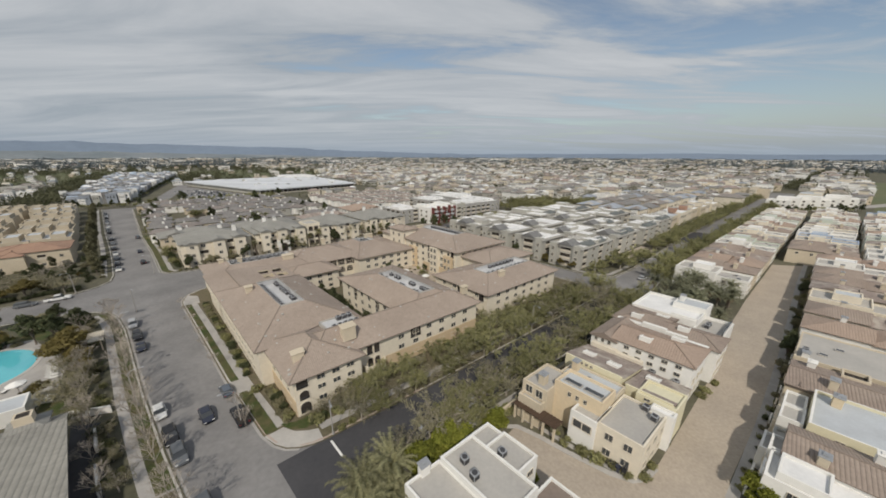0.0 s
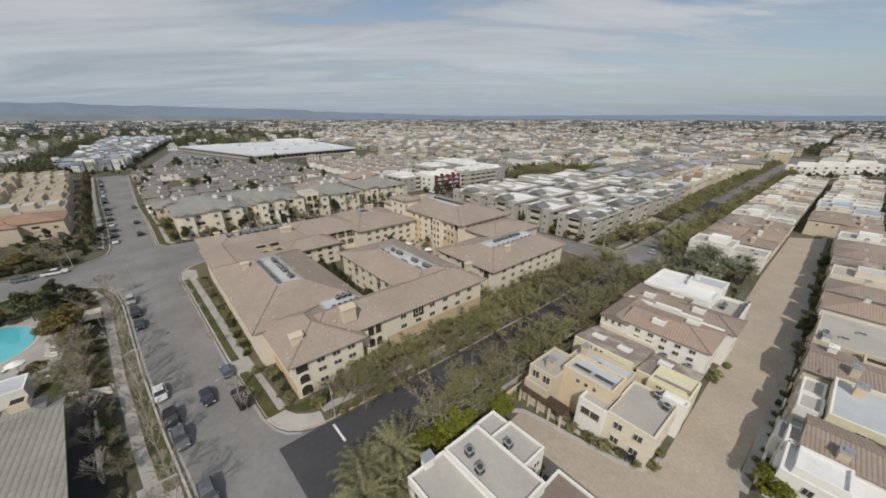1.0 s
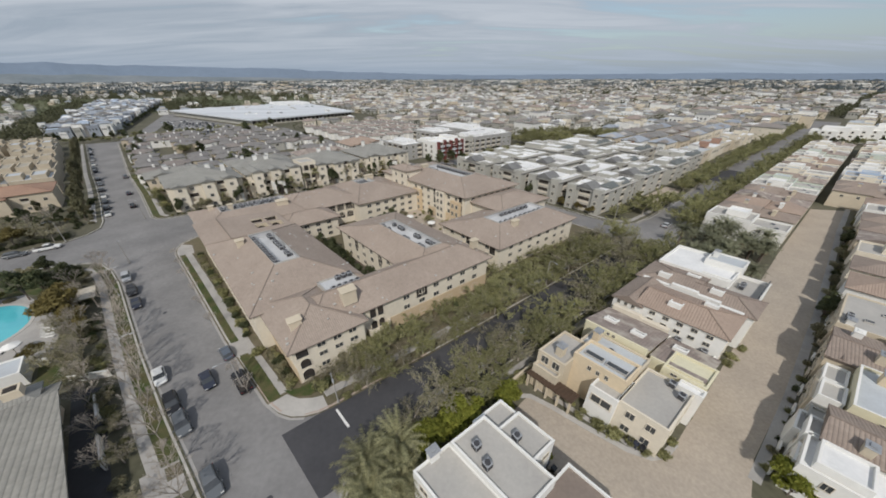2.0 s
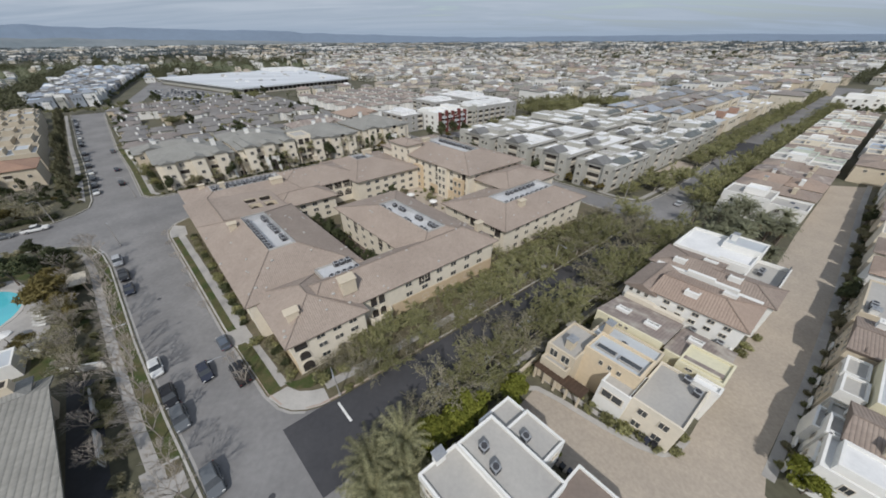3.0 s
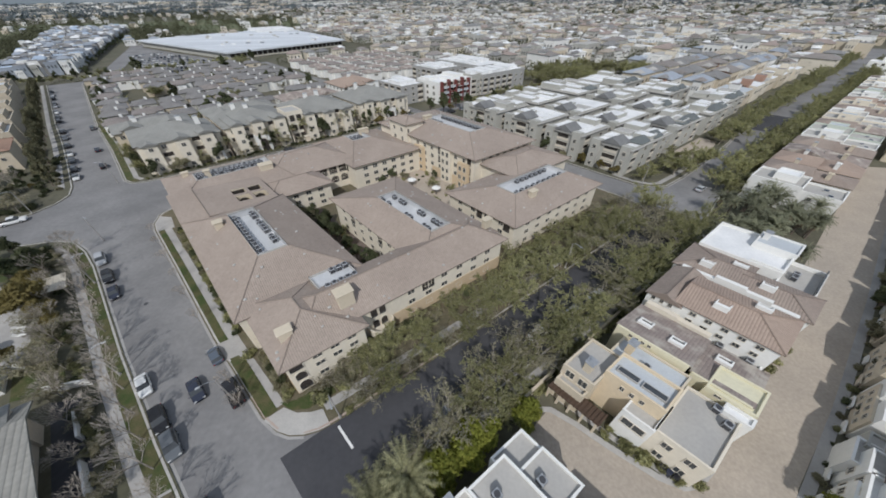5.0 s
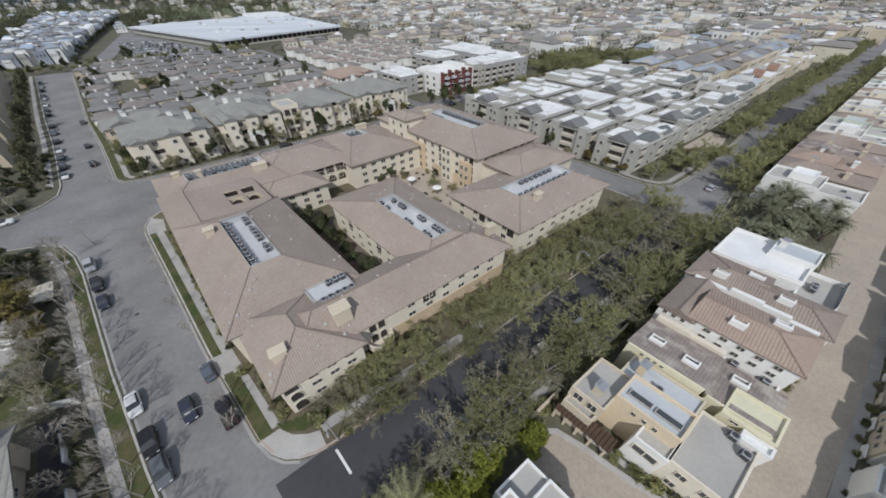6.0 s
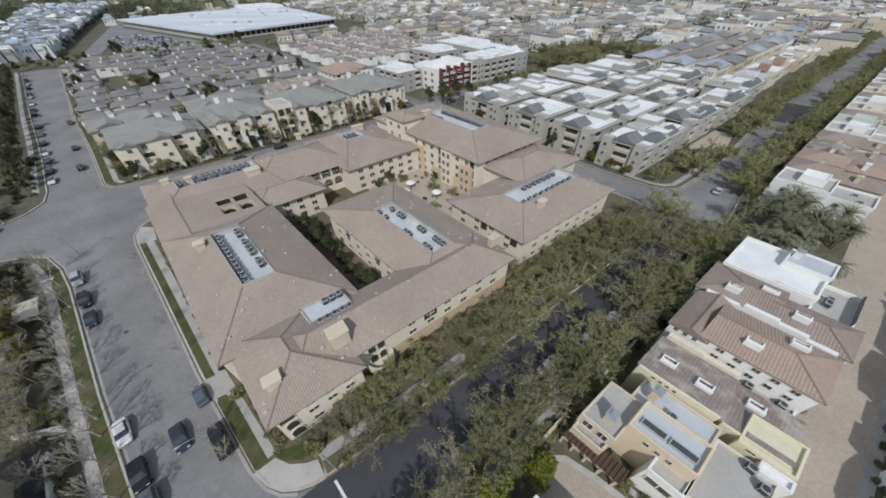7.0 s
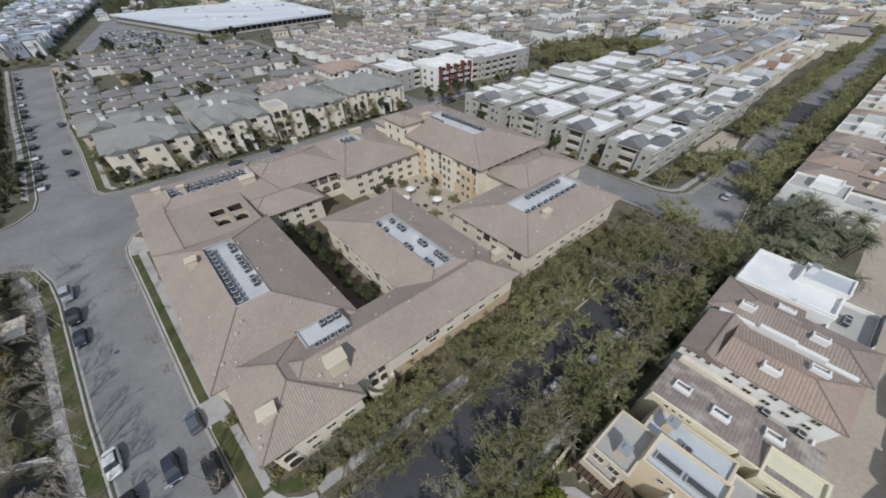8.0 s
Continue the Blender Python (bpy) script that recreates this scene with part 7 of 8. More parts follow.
def terrace(p0, p1, q0, q1, kind):
    """A tan stuccoed terrace: stepped flat roofs behind parapets, or broad clay hips with a pale flat bay."""
    label = ("tan stucco terrace with stepped flat roofs and parapets", "buff terrace with orange clay tile hip roofs", "tan terrace with a pale grey flat roof")[kind]
    th = thing("terrace_house", label, "house", W((p0 + p1) / 2, (q0 + q1) / 2, 0), 0, "tan terraces")
    h = ra.uniform(7.2, 8.6)
    if kind == 1:
        w = tile_box(th, p0, p1, q0 + 1, q1, h - 0.6, 2.6, M_buff, M_tile_clay, "p", "hip", "hip", 0.5)
        tile_box(th, p0 + 3, p0 + 9, q0 - 1.5, q0 + 6, h - 1.2, 1.8, M_buff, M_tile_clay, "q", "hip", "gable")
        chimney(th, ra.uniform(p0 + 5, p1 - 4), (q0 + q1) / 2 + 1, h, h + 2.6, M_buff, 1.6, 1.2)
    else:
        deck = M_tan_deck if kind == 0 else M_membrane_blue
        w = flat_box(th, p0, p1, q0, q1, h, M_tan, deck, 0.6, rim=M_buff)
        for k in range(3):
            a = p0 + (p1 - p0) * (k + ra.uniform(0.05, 0.2)) / 3
            flat_box(th, a, a + (p1 - p0) / 3 * 0.66, q0 + ra.uniform(2, 5), q1 - ra.uniform(0.5, 3), h + ra.uniform(0.7, 1.9), M_tan, deck, 0.4, h - 0.8, "upper_storey", M_buff)
            flat_box(th, a + 0.8, a + 4.2, q0 - 1.6, q0 + 0.2, h - ra.uniform(1.5, 3.0), M_tan, M_tan_deck, 0.3, 0.1, "bay")
    n = max(2, int((p1 - p0) / 4.4))
    for z in (1.8, 4.6):
        for i in range(n):
            if ra.random() < 0.3:
                recess(w, (p0, q0 + (1 if kind == 1 else 0)), (p1, q0 + (1 if kind == 1 else 0)), (i + 0.5) / n, z - 0.8, 2.2, 2.0, far=True)
            else:
                wall_window(w, (p0, q0 + (1 if kind == 1 else 0)), (p1, q0 + (1 if kind == 1 else 0)), (i + 0.5) / n, z, 1.2, 1.2, WIN_FAR)
    return th


M_tan = material("tan_stucco", (0.50, 0.435, 0.335), (0.43, 0.375, 0.29), 3, 0.9, 0.1, grain=0.05)
M_tan_deck = material("tan_roof_gravel", (0.42, 0.38, 0.31), (0.35, 0.32, 0.265), 4, 0.95, 0.2, grain=0.1)
M_tile_clay = tile_material("orange_clay_tile", (0.38, 0.245, 0.175), (0.31, 0.20, 0.15), 0.42, 0.6)
for j in range(7):
    for i in range(4):
        shift = -j * 1.6
        p1 = -35.5 - i * 24 + shift + ra.uniform(-1, 1)
        q1 = 144 + j * 26 + ra.uniform(-2, 2)
        terrace(p1 - ra.uniform(17, 22), p1, q1, q1 + ra.uniform(15, 19), 1 if j == 0 or (j == 1 and i != 0) else 2 if (i + j) % 4 == 1 else 0)
for i in range(6):
    for j in range(6):
        put(SMALL[3 if (i + j) % 4 else 1], Matrix.Translation(W(116 + i * 14.5 + ra.uniform(-1.5, 1.5), 190 + j * 17 + ra.uniform(-2, 2), 0)))
for i in range(3):
    put(SMALL[4], Matrix.Translation(W(-68 - i * 15, 106, 0)))

# ---- long white warehouse and its car park
M_roof_sheet = material("weathered_white_sheet_roof", (0.66, 0.68, 0.70), (0.50, 0.52, 0.54), 14, 0.7, grain=0.08, stretch=(0.25, 2.0, 1, 37.5))
wh = thing("warehouse", "long low warehouse with a white roof over dark bays", "warehouse", W(140, 450, 0))
bm = bmesh.new()
prism(bm, [(92, 362), (214, 384), (232, 600), (48, 545)], 0.1, 5.2)
under(part("wall", bm, M_sage), wh)
bm = bmesh.new()
prism(bm, [(90, 360), (216, 382), (234, 602), (45, 547)], 5.2, 6.6)
under(part("roof", bm, M_roof_sheet), wh)
for i in range(24):
    f = (i + 0.5) / 24
    recess(wh, (92, 362), (214, 384), f, 0.6, 4.0, 4.2, far=True)
bm = bmesh.new(); prism(bm, rect(180, 226, 540, 590), 6.4, 9.4)
under(part("roof_monitor", bm, M_membrane_white), wh)
for i in range(26):
    bm = bmesh.new()
    p, q = ra.uniform(100, 208), ra.uniform(390, 530)
    prism(bm, rect(p, p + ra.uniform(1.5, 4), q, q + ra.uniform(2, 6)), 6.5, 6.6 + ra.uniform(0.4, 1.5))
    under(part("roof_unit", bm, ra.choice((M_metal, M_membrane, M_membrane_white))), wh)
sheet("road_car_park", [(22, 322), (86, 330), (86, 362), (46, 530), (30, 500)], 0.15, M_asphalt, "asphalt car park before the warehouse", "road", thick=0.04)

# ---- the far town, one sheet of many small houses on the town's grid
INV = np.linalg.inv(np.array([[AXIS_A.x, AXIS_B.x], [AXIS_A.y, AXIS_B.y]]))


def blue_edge(q):
    """West and east edge of the rows under blue-grey roofs."""
    return -50 + (q - 437) * 0.061, -15 + (q - 382) * 0.177


def taken(p, q):
    """Ground that the near streets, houses and yards already fill."""
    return ((-134 < p < 114 and -62 < q < 328) or (100 < p < 222 and -60 < q < 186) or (20 < p < 350 and -104 < q < -10) or (110 < p < 620 and -20 < q < 13)
            or (100 < p < 205 and 178 < q < 296) or (-2 < p < 232 and 318 < q < 566) or (200 < p < 290 and 84 < q < 135) or p < -260 and q < 60 or q < -330
            or (222 <= p < 350 and 13 < q < 84) or (350 <= p < 450 and -66 < q < -10) or (p > 340 and -330 < q < -62) or (blue_edge(q)[0] - 44 < p < blue_edge(q)[1] + 12 and 318 < q < 860))


def field(p, q):
    return q > 575 and p < 335


def far_cells():
    r = np.random.RandomState(5)
    for i in range(-25, 124):
        for j in range(-29, 112):
            p, q = i * 13.0 + r.uniform(-1.5, 1.5), j * 14.6 + r.uniform(-1.5, 1.5)
            x, y = ORIGIN.x + AXIS_A.x * p + AXIS_B.x * q, ORIGIN.y + AXIS_A.y * p + AXIS_B.y * q
            d = math.hypot(x, y)
            if y < 10 or d > 1650 or abs(x) > y * 2.6 + 60 or taken(p, q):
                continue
            yield i, j, p, q, x, y, d, r


def far_town():
    verts, faces, mats = [], [], []
    def add(cx, cy, w, d, h, rot, wm, rm, rise):
        c, s = math.cos(rot), math.sin(rot)
        b = len(verts)
        for z in (0.0, h):
            for x, y in ((-w, -d), (w, -d), (w, d), (-w, d)):
                verts.append((cx + x * c - y * s, cy + x * s + y * c, z))
        for i in range(4):
            j = (i + 1) % 4
            faces.append((b + i, b + j, b + 4 + j, b + 4 + i)); mats.append(wm)
        if rise > 0:
            e = w * 0.5
            k = len(verts)
            for x, y in ((-w - 0.6, -d - 0.6), (w + 0.6, -d - 0.6), (w + 0.6, d + 0.6), (-w - 0.6, d + 0.6)):
                verts.append((cx + x * c - y * s, cy + x * s + y * c, h - 0.1))
            verts.append((cx - (w - e) * c, cy - (w - e) * s, h + rise)); verts.append((cx + (w - e) * c, cy + (w - e) * s, h + rise))
            for f in ((0, 1, 5, 4), (2, 3, 4, 5), (1, 2, 5), (3, 0, 4)):
                faces.append(tuple(k + i for i in f)); mats.append(rm)
        else:
            faces.append((b + 4, b + 5, b + 6, b + 7)); mats.append(rm)
        # a strip of dark openings under the eaves
        for i in (0, 3):
            j = (i + 1) % 4
            A, B = np.array(verts[b + i]), np.array(verts[b + j])
            n = np.array([(B - A)[1], -(B - A)[0], 0]); n = n / np.linalg.norm(n) * 0.06
            for f in (0.14, 0.42, 0.70):
                k = len(verts)
                for u, z in ((f, 0.55), (f + 0.10, 0.55), (f + 0.10, 0.74), (f, 0.74)):
                    v = A + (B - A) * u + n
                    verts.append((v[0], v[1], h * z))
                faces.append((k, k + 1, k + 2, k + 3)); mats.append(10)
    for i, j, p, q, x, y, d, r in far_cells():
        if i % 9 == 0 or j % 8 == 0 or r.uniform() > (0.05 if field(p, q) else 0.80 if d < 900 else 0.34):
            continue
        rot = AX + (0 if r.uniform() < 0.5 else math.pi / 2)
        east, terra, cream = p > 330 and q < 190, 100 < p < 400 and q > 150, p > 300 and q > 90
        if r.uniform() < (0.20 if east or cream else 0.10):
            # blocks of flats and sheds among the houses
            w = r.uniform(7, 13)
            flat = r.uniform() < 0.6
            add(x, y, w, r.uniform(4.5, 7), r.uniform(8, 11.5), AX + (0 if r.uniform() < 0.7 else math.pi / 2), r.choice([2, 1, 0, 0, 3]), r.choice([4, 5, 11, 9]) if flat else r.choice([6, 7, 9]), 0 if flat else 2.4)
            add(x + r.uniform(-6, 6), y - 3, 2.6, 3.0, r.uniform(8, 13), AX, r.choice([0, 3, 2]), r.choice([4, 9, 6]), 0 if flat else 1.4)
            continue
        flat = r.uniform() < (0.5 if east else 0.34)
        roof = r.choice([4, 4, 5, 5, 11, 14]) if flat else r.choice([9, 6, 14, 9, 8] if east else [7, 6, 6, 14, 9] if terra or cream else [9, 9, 6, 8, 6])
        add(x, y, r.uniform(4.4, 6.0), r.uniform(3.6, 4.8), r.uniform(5, 8), rot, r.choice([1, 2, 3, 0, 0, 3]), roof, 0 if flat else r.uniform(1.2, 2.2))
        if r.uniform() < 0.6:
            add(x + r.uniform(-4, 4), y + r.uniform(-4, 4), 3.0, 2.6, r.uniform(6, 10), rot, r.choice([0, 0, 2]), r.choice([4, 5, roof]), 0 if flat else 1.2)
    # the rows of tall houses under blue-grey roofs
    r = np.random.RandomState(8)
    for i in range(34):
        q = 380 + i * 13.6
        west, edge = blue_edge(q)
        for j in range(int((edge - west) / 8.2) + 1):
            p = edge - 4 - j * 8.2 + r.uniform(-0.8, 0.8)
            x, y = ORIGIN.x + AXIS_A.x * p + AXIS_B.x * q, ORIGIN.y + AXIS_A.y * p + AXIS_B.y * q
            h = r.uniform(7.5, 10.5)
            add(x, y, r.uniform(3.0, 3.8), r.uniform(4.6, 5.6), h, AX + 0.1, r.choice([0, 9, 8]), r.choice([8, 12, 4, 9, 9, 8]), 0 if r.uniform() < 0.5 else 1.6)
            add(x + r.uniform(-3, 3), y - 4, 2.2, 2.4, h * r.uniform(0.6, 1.2), AX + 0.1, r.choice([0, 3, 9]), r.choice([4, 12, 8, 4]), 0)
    # blocks of flats under grey hips beyond the sage blocks
    for i in range(7):
        for j in range(4):
            p, q = 233 + i * 16.5 + r.uniform(-1.5, 1.5), 21 + j * 16 + r.uniform(-1, 1)
            x, y = ORIGIN.x + AXIS_A.x * p + AXIS_B.x * q, ORIGIN.y + AXIS_A.y * p + AXIS_B.y * q
            h = r.uniform(9, 11)
            low = j == 0
            add(x, y, r.uniform(6.2, 7.4), r.uniform(5.2, 6.4), h - (2.5 if low else 0), AX, r.choice([2, 2, 1, 0, 13]), r.choice([4, 11, 5]) if low else r.choice([9, 9, 6, 8]), 0 if low else 2.2)
            add(x - 3 + r.uniform(-2, 2), y - 5, 2.2, 2.0, h + 0.6, AX, r.choice([2, 0, 15]), r.choice([9, 6, 5]), 0 if low else 1.4)
    r = np.random.RandomState(6)
    for _ in range(900):
        d, az = r.uniform(1500, 3900), radians(r.uniform(20, 156))
        k = r.uniform(0.6, 1.5)
        add(d * math.cos(az), d * math.sin(az), r.uniform(14, 60) * k, r.uniform(8, 18), r.uniform(6, 12), r.uniform(-0.4, 0.4), r.choice([0, 1, 3]), r.choice([4, 5, 9, 6, 11]), 0)
    me = bpy.data.meshes.new("far_town")
    me.from_pydata(verts, [], faces)
    for m in (M_white, M_buff, M_cream, M_sage, M_membrane_white, M_membrane, M_far_brown, M_far_red, M_far_blue, M_far_grey, M_glass, M_membrane_blue, M_far_sky, M_buff, M_far_tan, M_far_brick):
        me.materials.append(m)
    me.polygons.foreach_set("material_index", mats)
    return tagged(new("far_town", me), "far spread of pale low houses and sheds", "houses", kind="stuff")


M_far_sky = material("far_pale_blue_roof", (0.42, 0.50, 0.60), (0.33, 0.40, 0.49), 8, 0.6, grain=0.1)
M_far_tan = material("far_tan_roof", (0.40, 0.345, 0.285), (0.33, 0.285, 0.235), 8, 0.9, grain=0.1)
M_far_brick = material("far_brick_wall", (0.44, 0.27, 0.20), (0.38, 0.24, 0.18), 8, 0.9, grain=0.1)
M_far_brown = material("far_brown_roof", (0.265, 0.24, 0.22), (0.21, 0.19, 0.175), 8, 0.9, grain=0.1)
M_far_red = material("far_terracotta_roof", (0.33, 0.27, 0.235), (0.27, 0.22, 0.195), 8, 0.9, grain=0.1)
M_far_blue = material("far_blue_grey_roof", (0.33, 0.36, 0.40), (0.26, 0.285, 0.32), 8, 0.8, grain=0.1)
M_far_grey = material("far_grey_roof", (0.245, 0.24, 0.23), (0.19, 0.185, 0.18), 8, 0.9, grain=0.1)
far_town()


def far_trees():
    blobs, clumps = [], []
    for i, j, p, q, x, y, d, r in far_cells():
        street = i % 9 == 0 or j % 8 == 0
        grove = noise.noise(Vector((p * 0.006, q * 0.006, 4.0))) > (0.16 if not field(p, q) else 0.3)
        far = d > 620
        for _ in range(5 if street else 6 if grove else 4 if far else 2):
            if r.uniform() < (0.9 if street or grove else 0.55 if not field(p, q) else 0.12) and not (field(p, q) and street and i % 2):
                k = r.uniform(2.0, 3.8) * (1.35 if far else 1.0)
                blobs.append(((x + r.uniform(-8, 8), y + r.uniform(-8, 8), r.uniform(3.0, 5.5)), (k, k, k * r.uniform(0.8, 1.2))))
    # the wood west of the blue-roofed rows
    r = np.random.RandomState(12)
    for _ in range(700):
        q = r.uniform(372, 860)
        p = blue_edge(q)[0] - 4 - r.uniform(0, 36)
        k = r.uniform(2.6, 4.6)
        blobs.append(((ORIGIN.x + AXIS_A.x * p + AXIS_B.x * q, ORIGIN.y + AXIS_A.y * p + AXIS_B.y * q, r.uniform(3.0, 6.5)), (k, k, k * 1.1)))
    r = np.random.RandomState(9)
    for _ in range(2600):
        d, az = 1400 + 2900 * r.uniform() ** 1.2, radians(r.uniform(18, 158))
        for _ in range(3):
            k = r.uniform(5, 11)
            clumps.append(((d * math.cos(az) + r.normal() * 22, d * math.sin(az) + r.normal() * 9, k * 0.7), (k * 1.8, k, k * 0.8)))
    v = [leaf_cloud(300 + i, blobs[i::6], 17 * len(blobs[i::6]), 0.8) for i in range(6)] + [leaf_cloud(320 + i, clumps[i::4], 9 * len(clumps[i::4]), 3.4) for i in range(4)]
    me = cloud_mesh("far_trees", np.concatenate(v[:6]), M_leaf_far)
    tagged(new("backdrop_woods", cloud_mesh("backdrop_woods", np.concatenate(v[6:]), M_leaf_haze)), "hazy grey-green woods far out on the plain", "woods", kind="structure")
    return tagged(new("far_trees", me), "dark olive trees scattered through the far town", "trees", kind="stuff")


M_field = material("green_field", (0.115, 0.135, 0.07), (0.15, 0.15, 0.085), 30, 0.95, grain=0.15)
sheet("ground_field", [(-420, 660), (335, 580), (420, 1000), (-300, 1250)], 0.12, M_field, "green field beyond the town", "ground", thick=0.03)
sheet("ground_field_east", [(352, -70), (900, -58), (900, -330), (352, -330)], 0.17, M_field, "green and tan open ground east of the houses", "ground", thick=0.03)
sheet("road_field_east", [(436, -58), (460, -58), (700, -150), (690, -170)], 0.23, M_concrete, "pale road along the open ground", "road", thick=0.03)
sheet("road_beyond", [(60, 690), (290, 618), (292, 628), (62, 702)], 0.2, M_concrete, "pale road along the field", "road", thick=0.03)
sheet("road_warehouse", [(-8, 336), (4, 334), (84, 720), (70, 725)], 0.14, M_asphalt, "grey road beside the warehouse yard", "road", thick=0.03)
# haze over the far woods is mixed into this leaf colour
M_leaf_haze = leaf_material("haze_tinted_wood", (0.10, 0.12, 0.125), (0.15, 0.17, 0.175))
M_leaf_far = leaf_material("far_leaf", (0.075, 0.08, 0.045), (0.15, 0.15, 0.085))
far_trees()


def far_cars():
    """Rows of parked cars before the warehouse."""
    r = random.Random(3)
    bm = bmesh.new()
    for row in range(9):
        for k in range(17):
            p, q = 28 + k * 3.0 - row * 0.4, 326 + row * 16
            if p < 84 - row * 3.4 and r.random() < 0.8:
                m = r.choice((0, 1, 2, 3))
                box(bm, W(p, q, 0.65), (1.8, 4.5, 0.75), 45, m)
                box(bm, W(p, q - 0.2, 1.2), (1.55, 2.3, 0.5), 45, 4)
    return tagged(new("parked_cars", mesh_of("parked_cars", bm, [P_WHITE, P_GREY, P_SILVER, P_NAVY, M_glass])), "rows of parked cars far off by the warehouse", "cars", kind="stuff")

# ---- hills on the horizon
# distance haze is painted into both hill colours
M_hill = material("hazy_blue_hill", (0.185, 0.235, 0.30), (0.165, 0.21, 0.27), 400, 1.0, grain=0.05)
M_hill_near = material("haze_tinted_foothill", (0.155, 0.185, 0.20), (0.23, 0.25, 0.26), 160, 1.0, grain=0.1)
def hills(name, dist, heights, label, mat=None):
    bm = bmesh.new()
    n = 160
    top = []
    for i in range(n + 1):
        az = radians(15 + 150 * i / n)
        f = i / n
        h = np.interp(f, *heights) * (1 + 0.24 * noise.noise(Vector((f * 14, dist * 0.01, 0))) + 0.12 * noise.noise(Vector((f * 60, dist, 0))))
        top.append((Vector((dist * math.cos(az), dist * math.sin(az), 0)), max(float(h), 1)))
    for (a, ha), (b, hb) in zip(top, top[1:]):
        u = a.normalized() * 300
        w_ = b.normalized() * 300
        face(bm, [a, b, b + w_ + Vector((0, 0, hb)), a + u + Vector((0, 0, ha))])
    return solo(name, bm, mat or M_hill, label, "hills", "structure")


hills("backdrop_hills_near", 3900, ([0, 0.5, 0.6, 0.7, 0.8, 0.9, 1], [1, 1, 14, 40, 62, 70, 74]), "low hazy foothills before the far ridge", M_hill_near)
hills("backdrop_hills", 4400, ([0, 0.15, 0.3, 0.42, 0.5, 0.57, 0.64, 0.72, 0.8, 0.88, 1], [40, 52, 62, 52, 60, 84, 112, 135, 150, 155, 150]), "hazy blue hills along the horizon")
# ---------------------------------------------------------------- vehicles
def paint(name, c, rough=0.25):
    return material(name, c, tuple(v * 0.92 for v in c), 2, rough, grain=0.02, spec=0.5, metal=0.0)


P_WHITE, P_BLACK, P_NAVY, P_GREY, P_SILVER, P_BLUE = paint("white_car_paint", (0.72, 0.72, 0.70)), paint("black_car_paint", (0.02, 0.02, 0.023)), paint("navy_car_paint", (0.03, 0.035, 0.055)), paint("grey_car_paint", (0.13, 0.14, 0.15)), paint("silver_car_paint", (0.42, 0.43, 0.44)), paint("slate_car_paint", (0.10, 0.12, 0.15))
M_tyre = material("tyre_rubber", (0.02, 0.02, 0.02), (0.03, 0.03, 0.03), 0.5, 0.9)
M_lamp_red = material("tail_light", (0.30, 0.02, 0.02), (0.22, 0.015, 0.015), 0.5, 0.3)
M_lamp_clear = material("head_light", (0.6, 0.6, 0.58), (0.5, 0.5, 0.48), 0.5, 0.15)


def loft(bm, rings, mat=0):
    vs = [[bm.verts.new(p) for p in r] for r in rings]
    n = len(rings[0])
    for a, b in zip(vs, vs[1:]):
        for i in range(n):
            bm.faces.new((a[i], a[(i + 1) % n], b[(i + 1) % n], b[i])).material_index = mat
    bm.faces.new(vs[0][::-1]).material_index = mat
    bm.faces.new(vs[-1]).material_index = mat


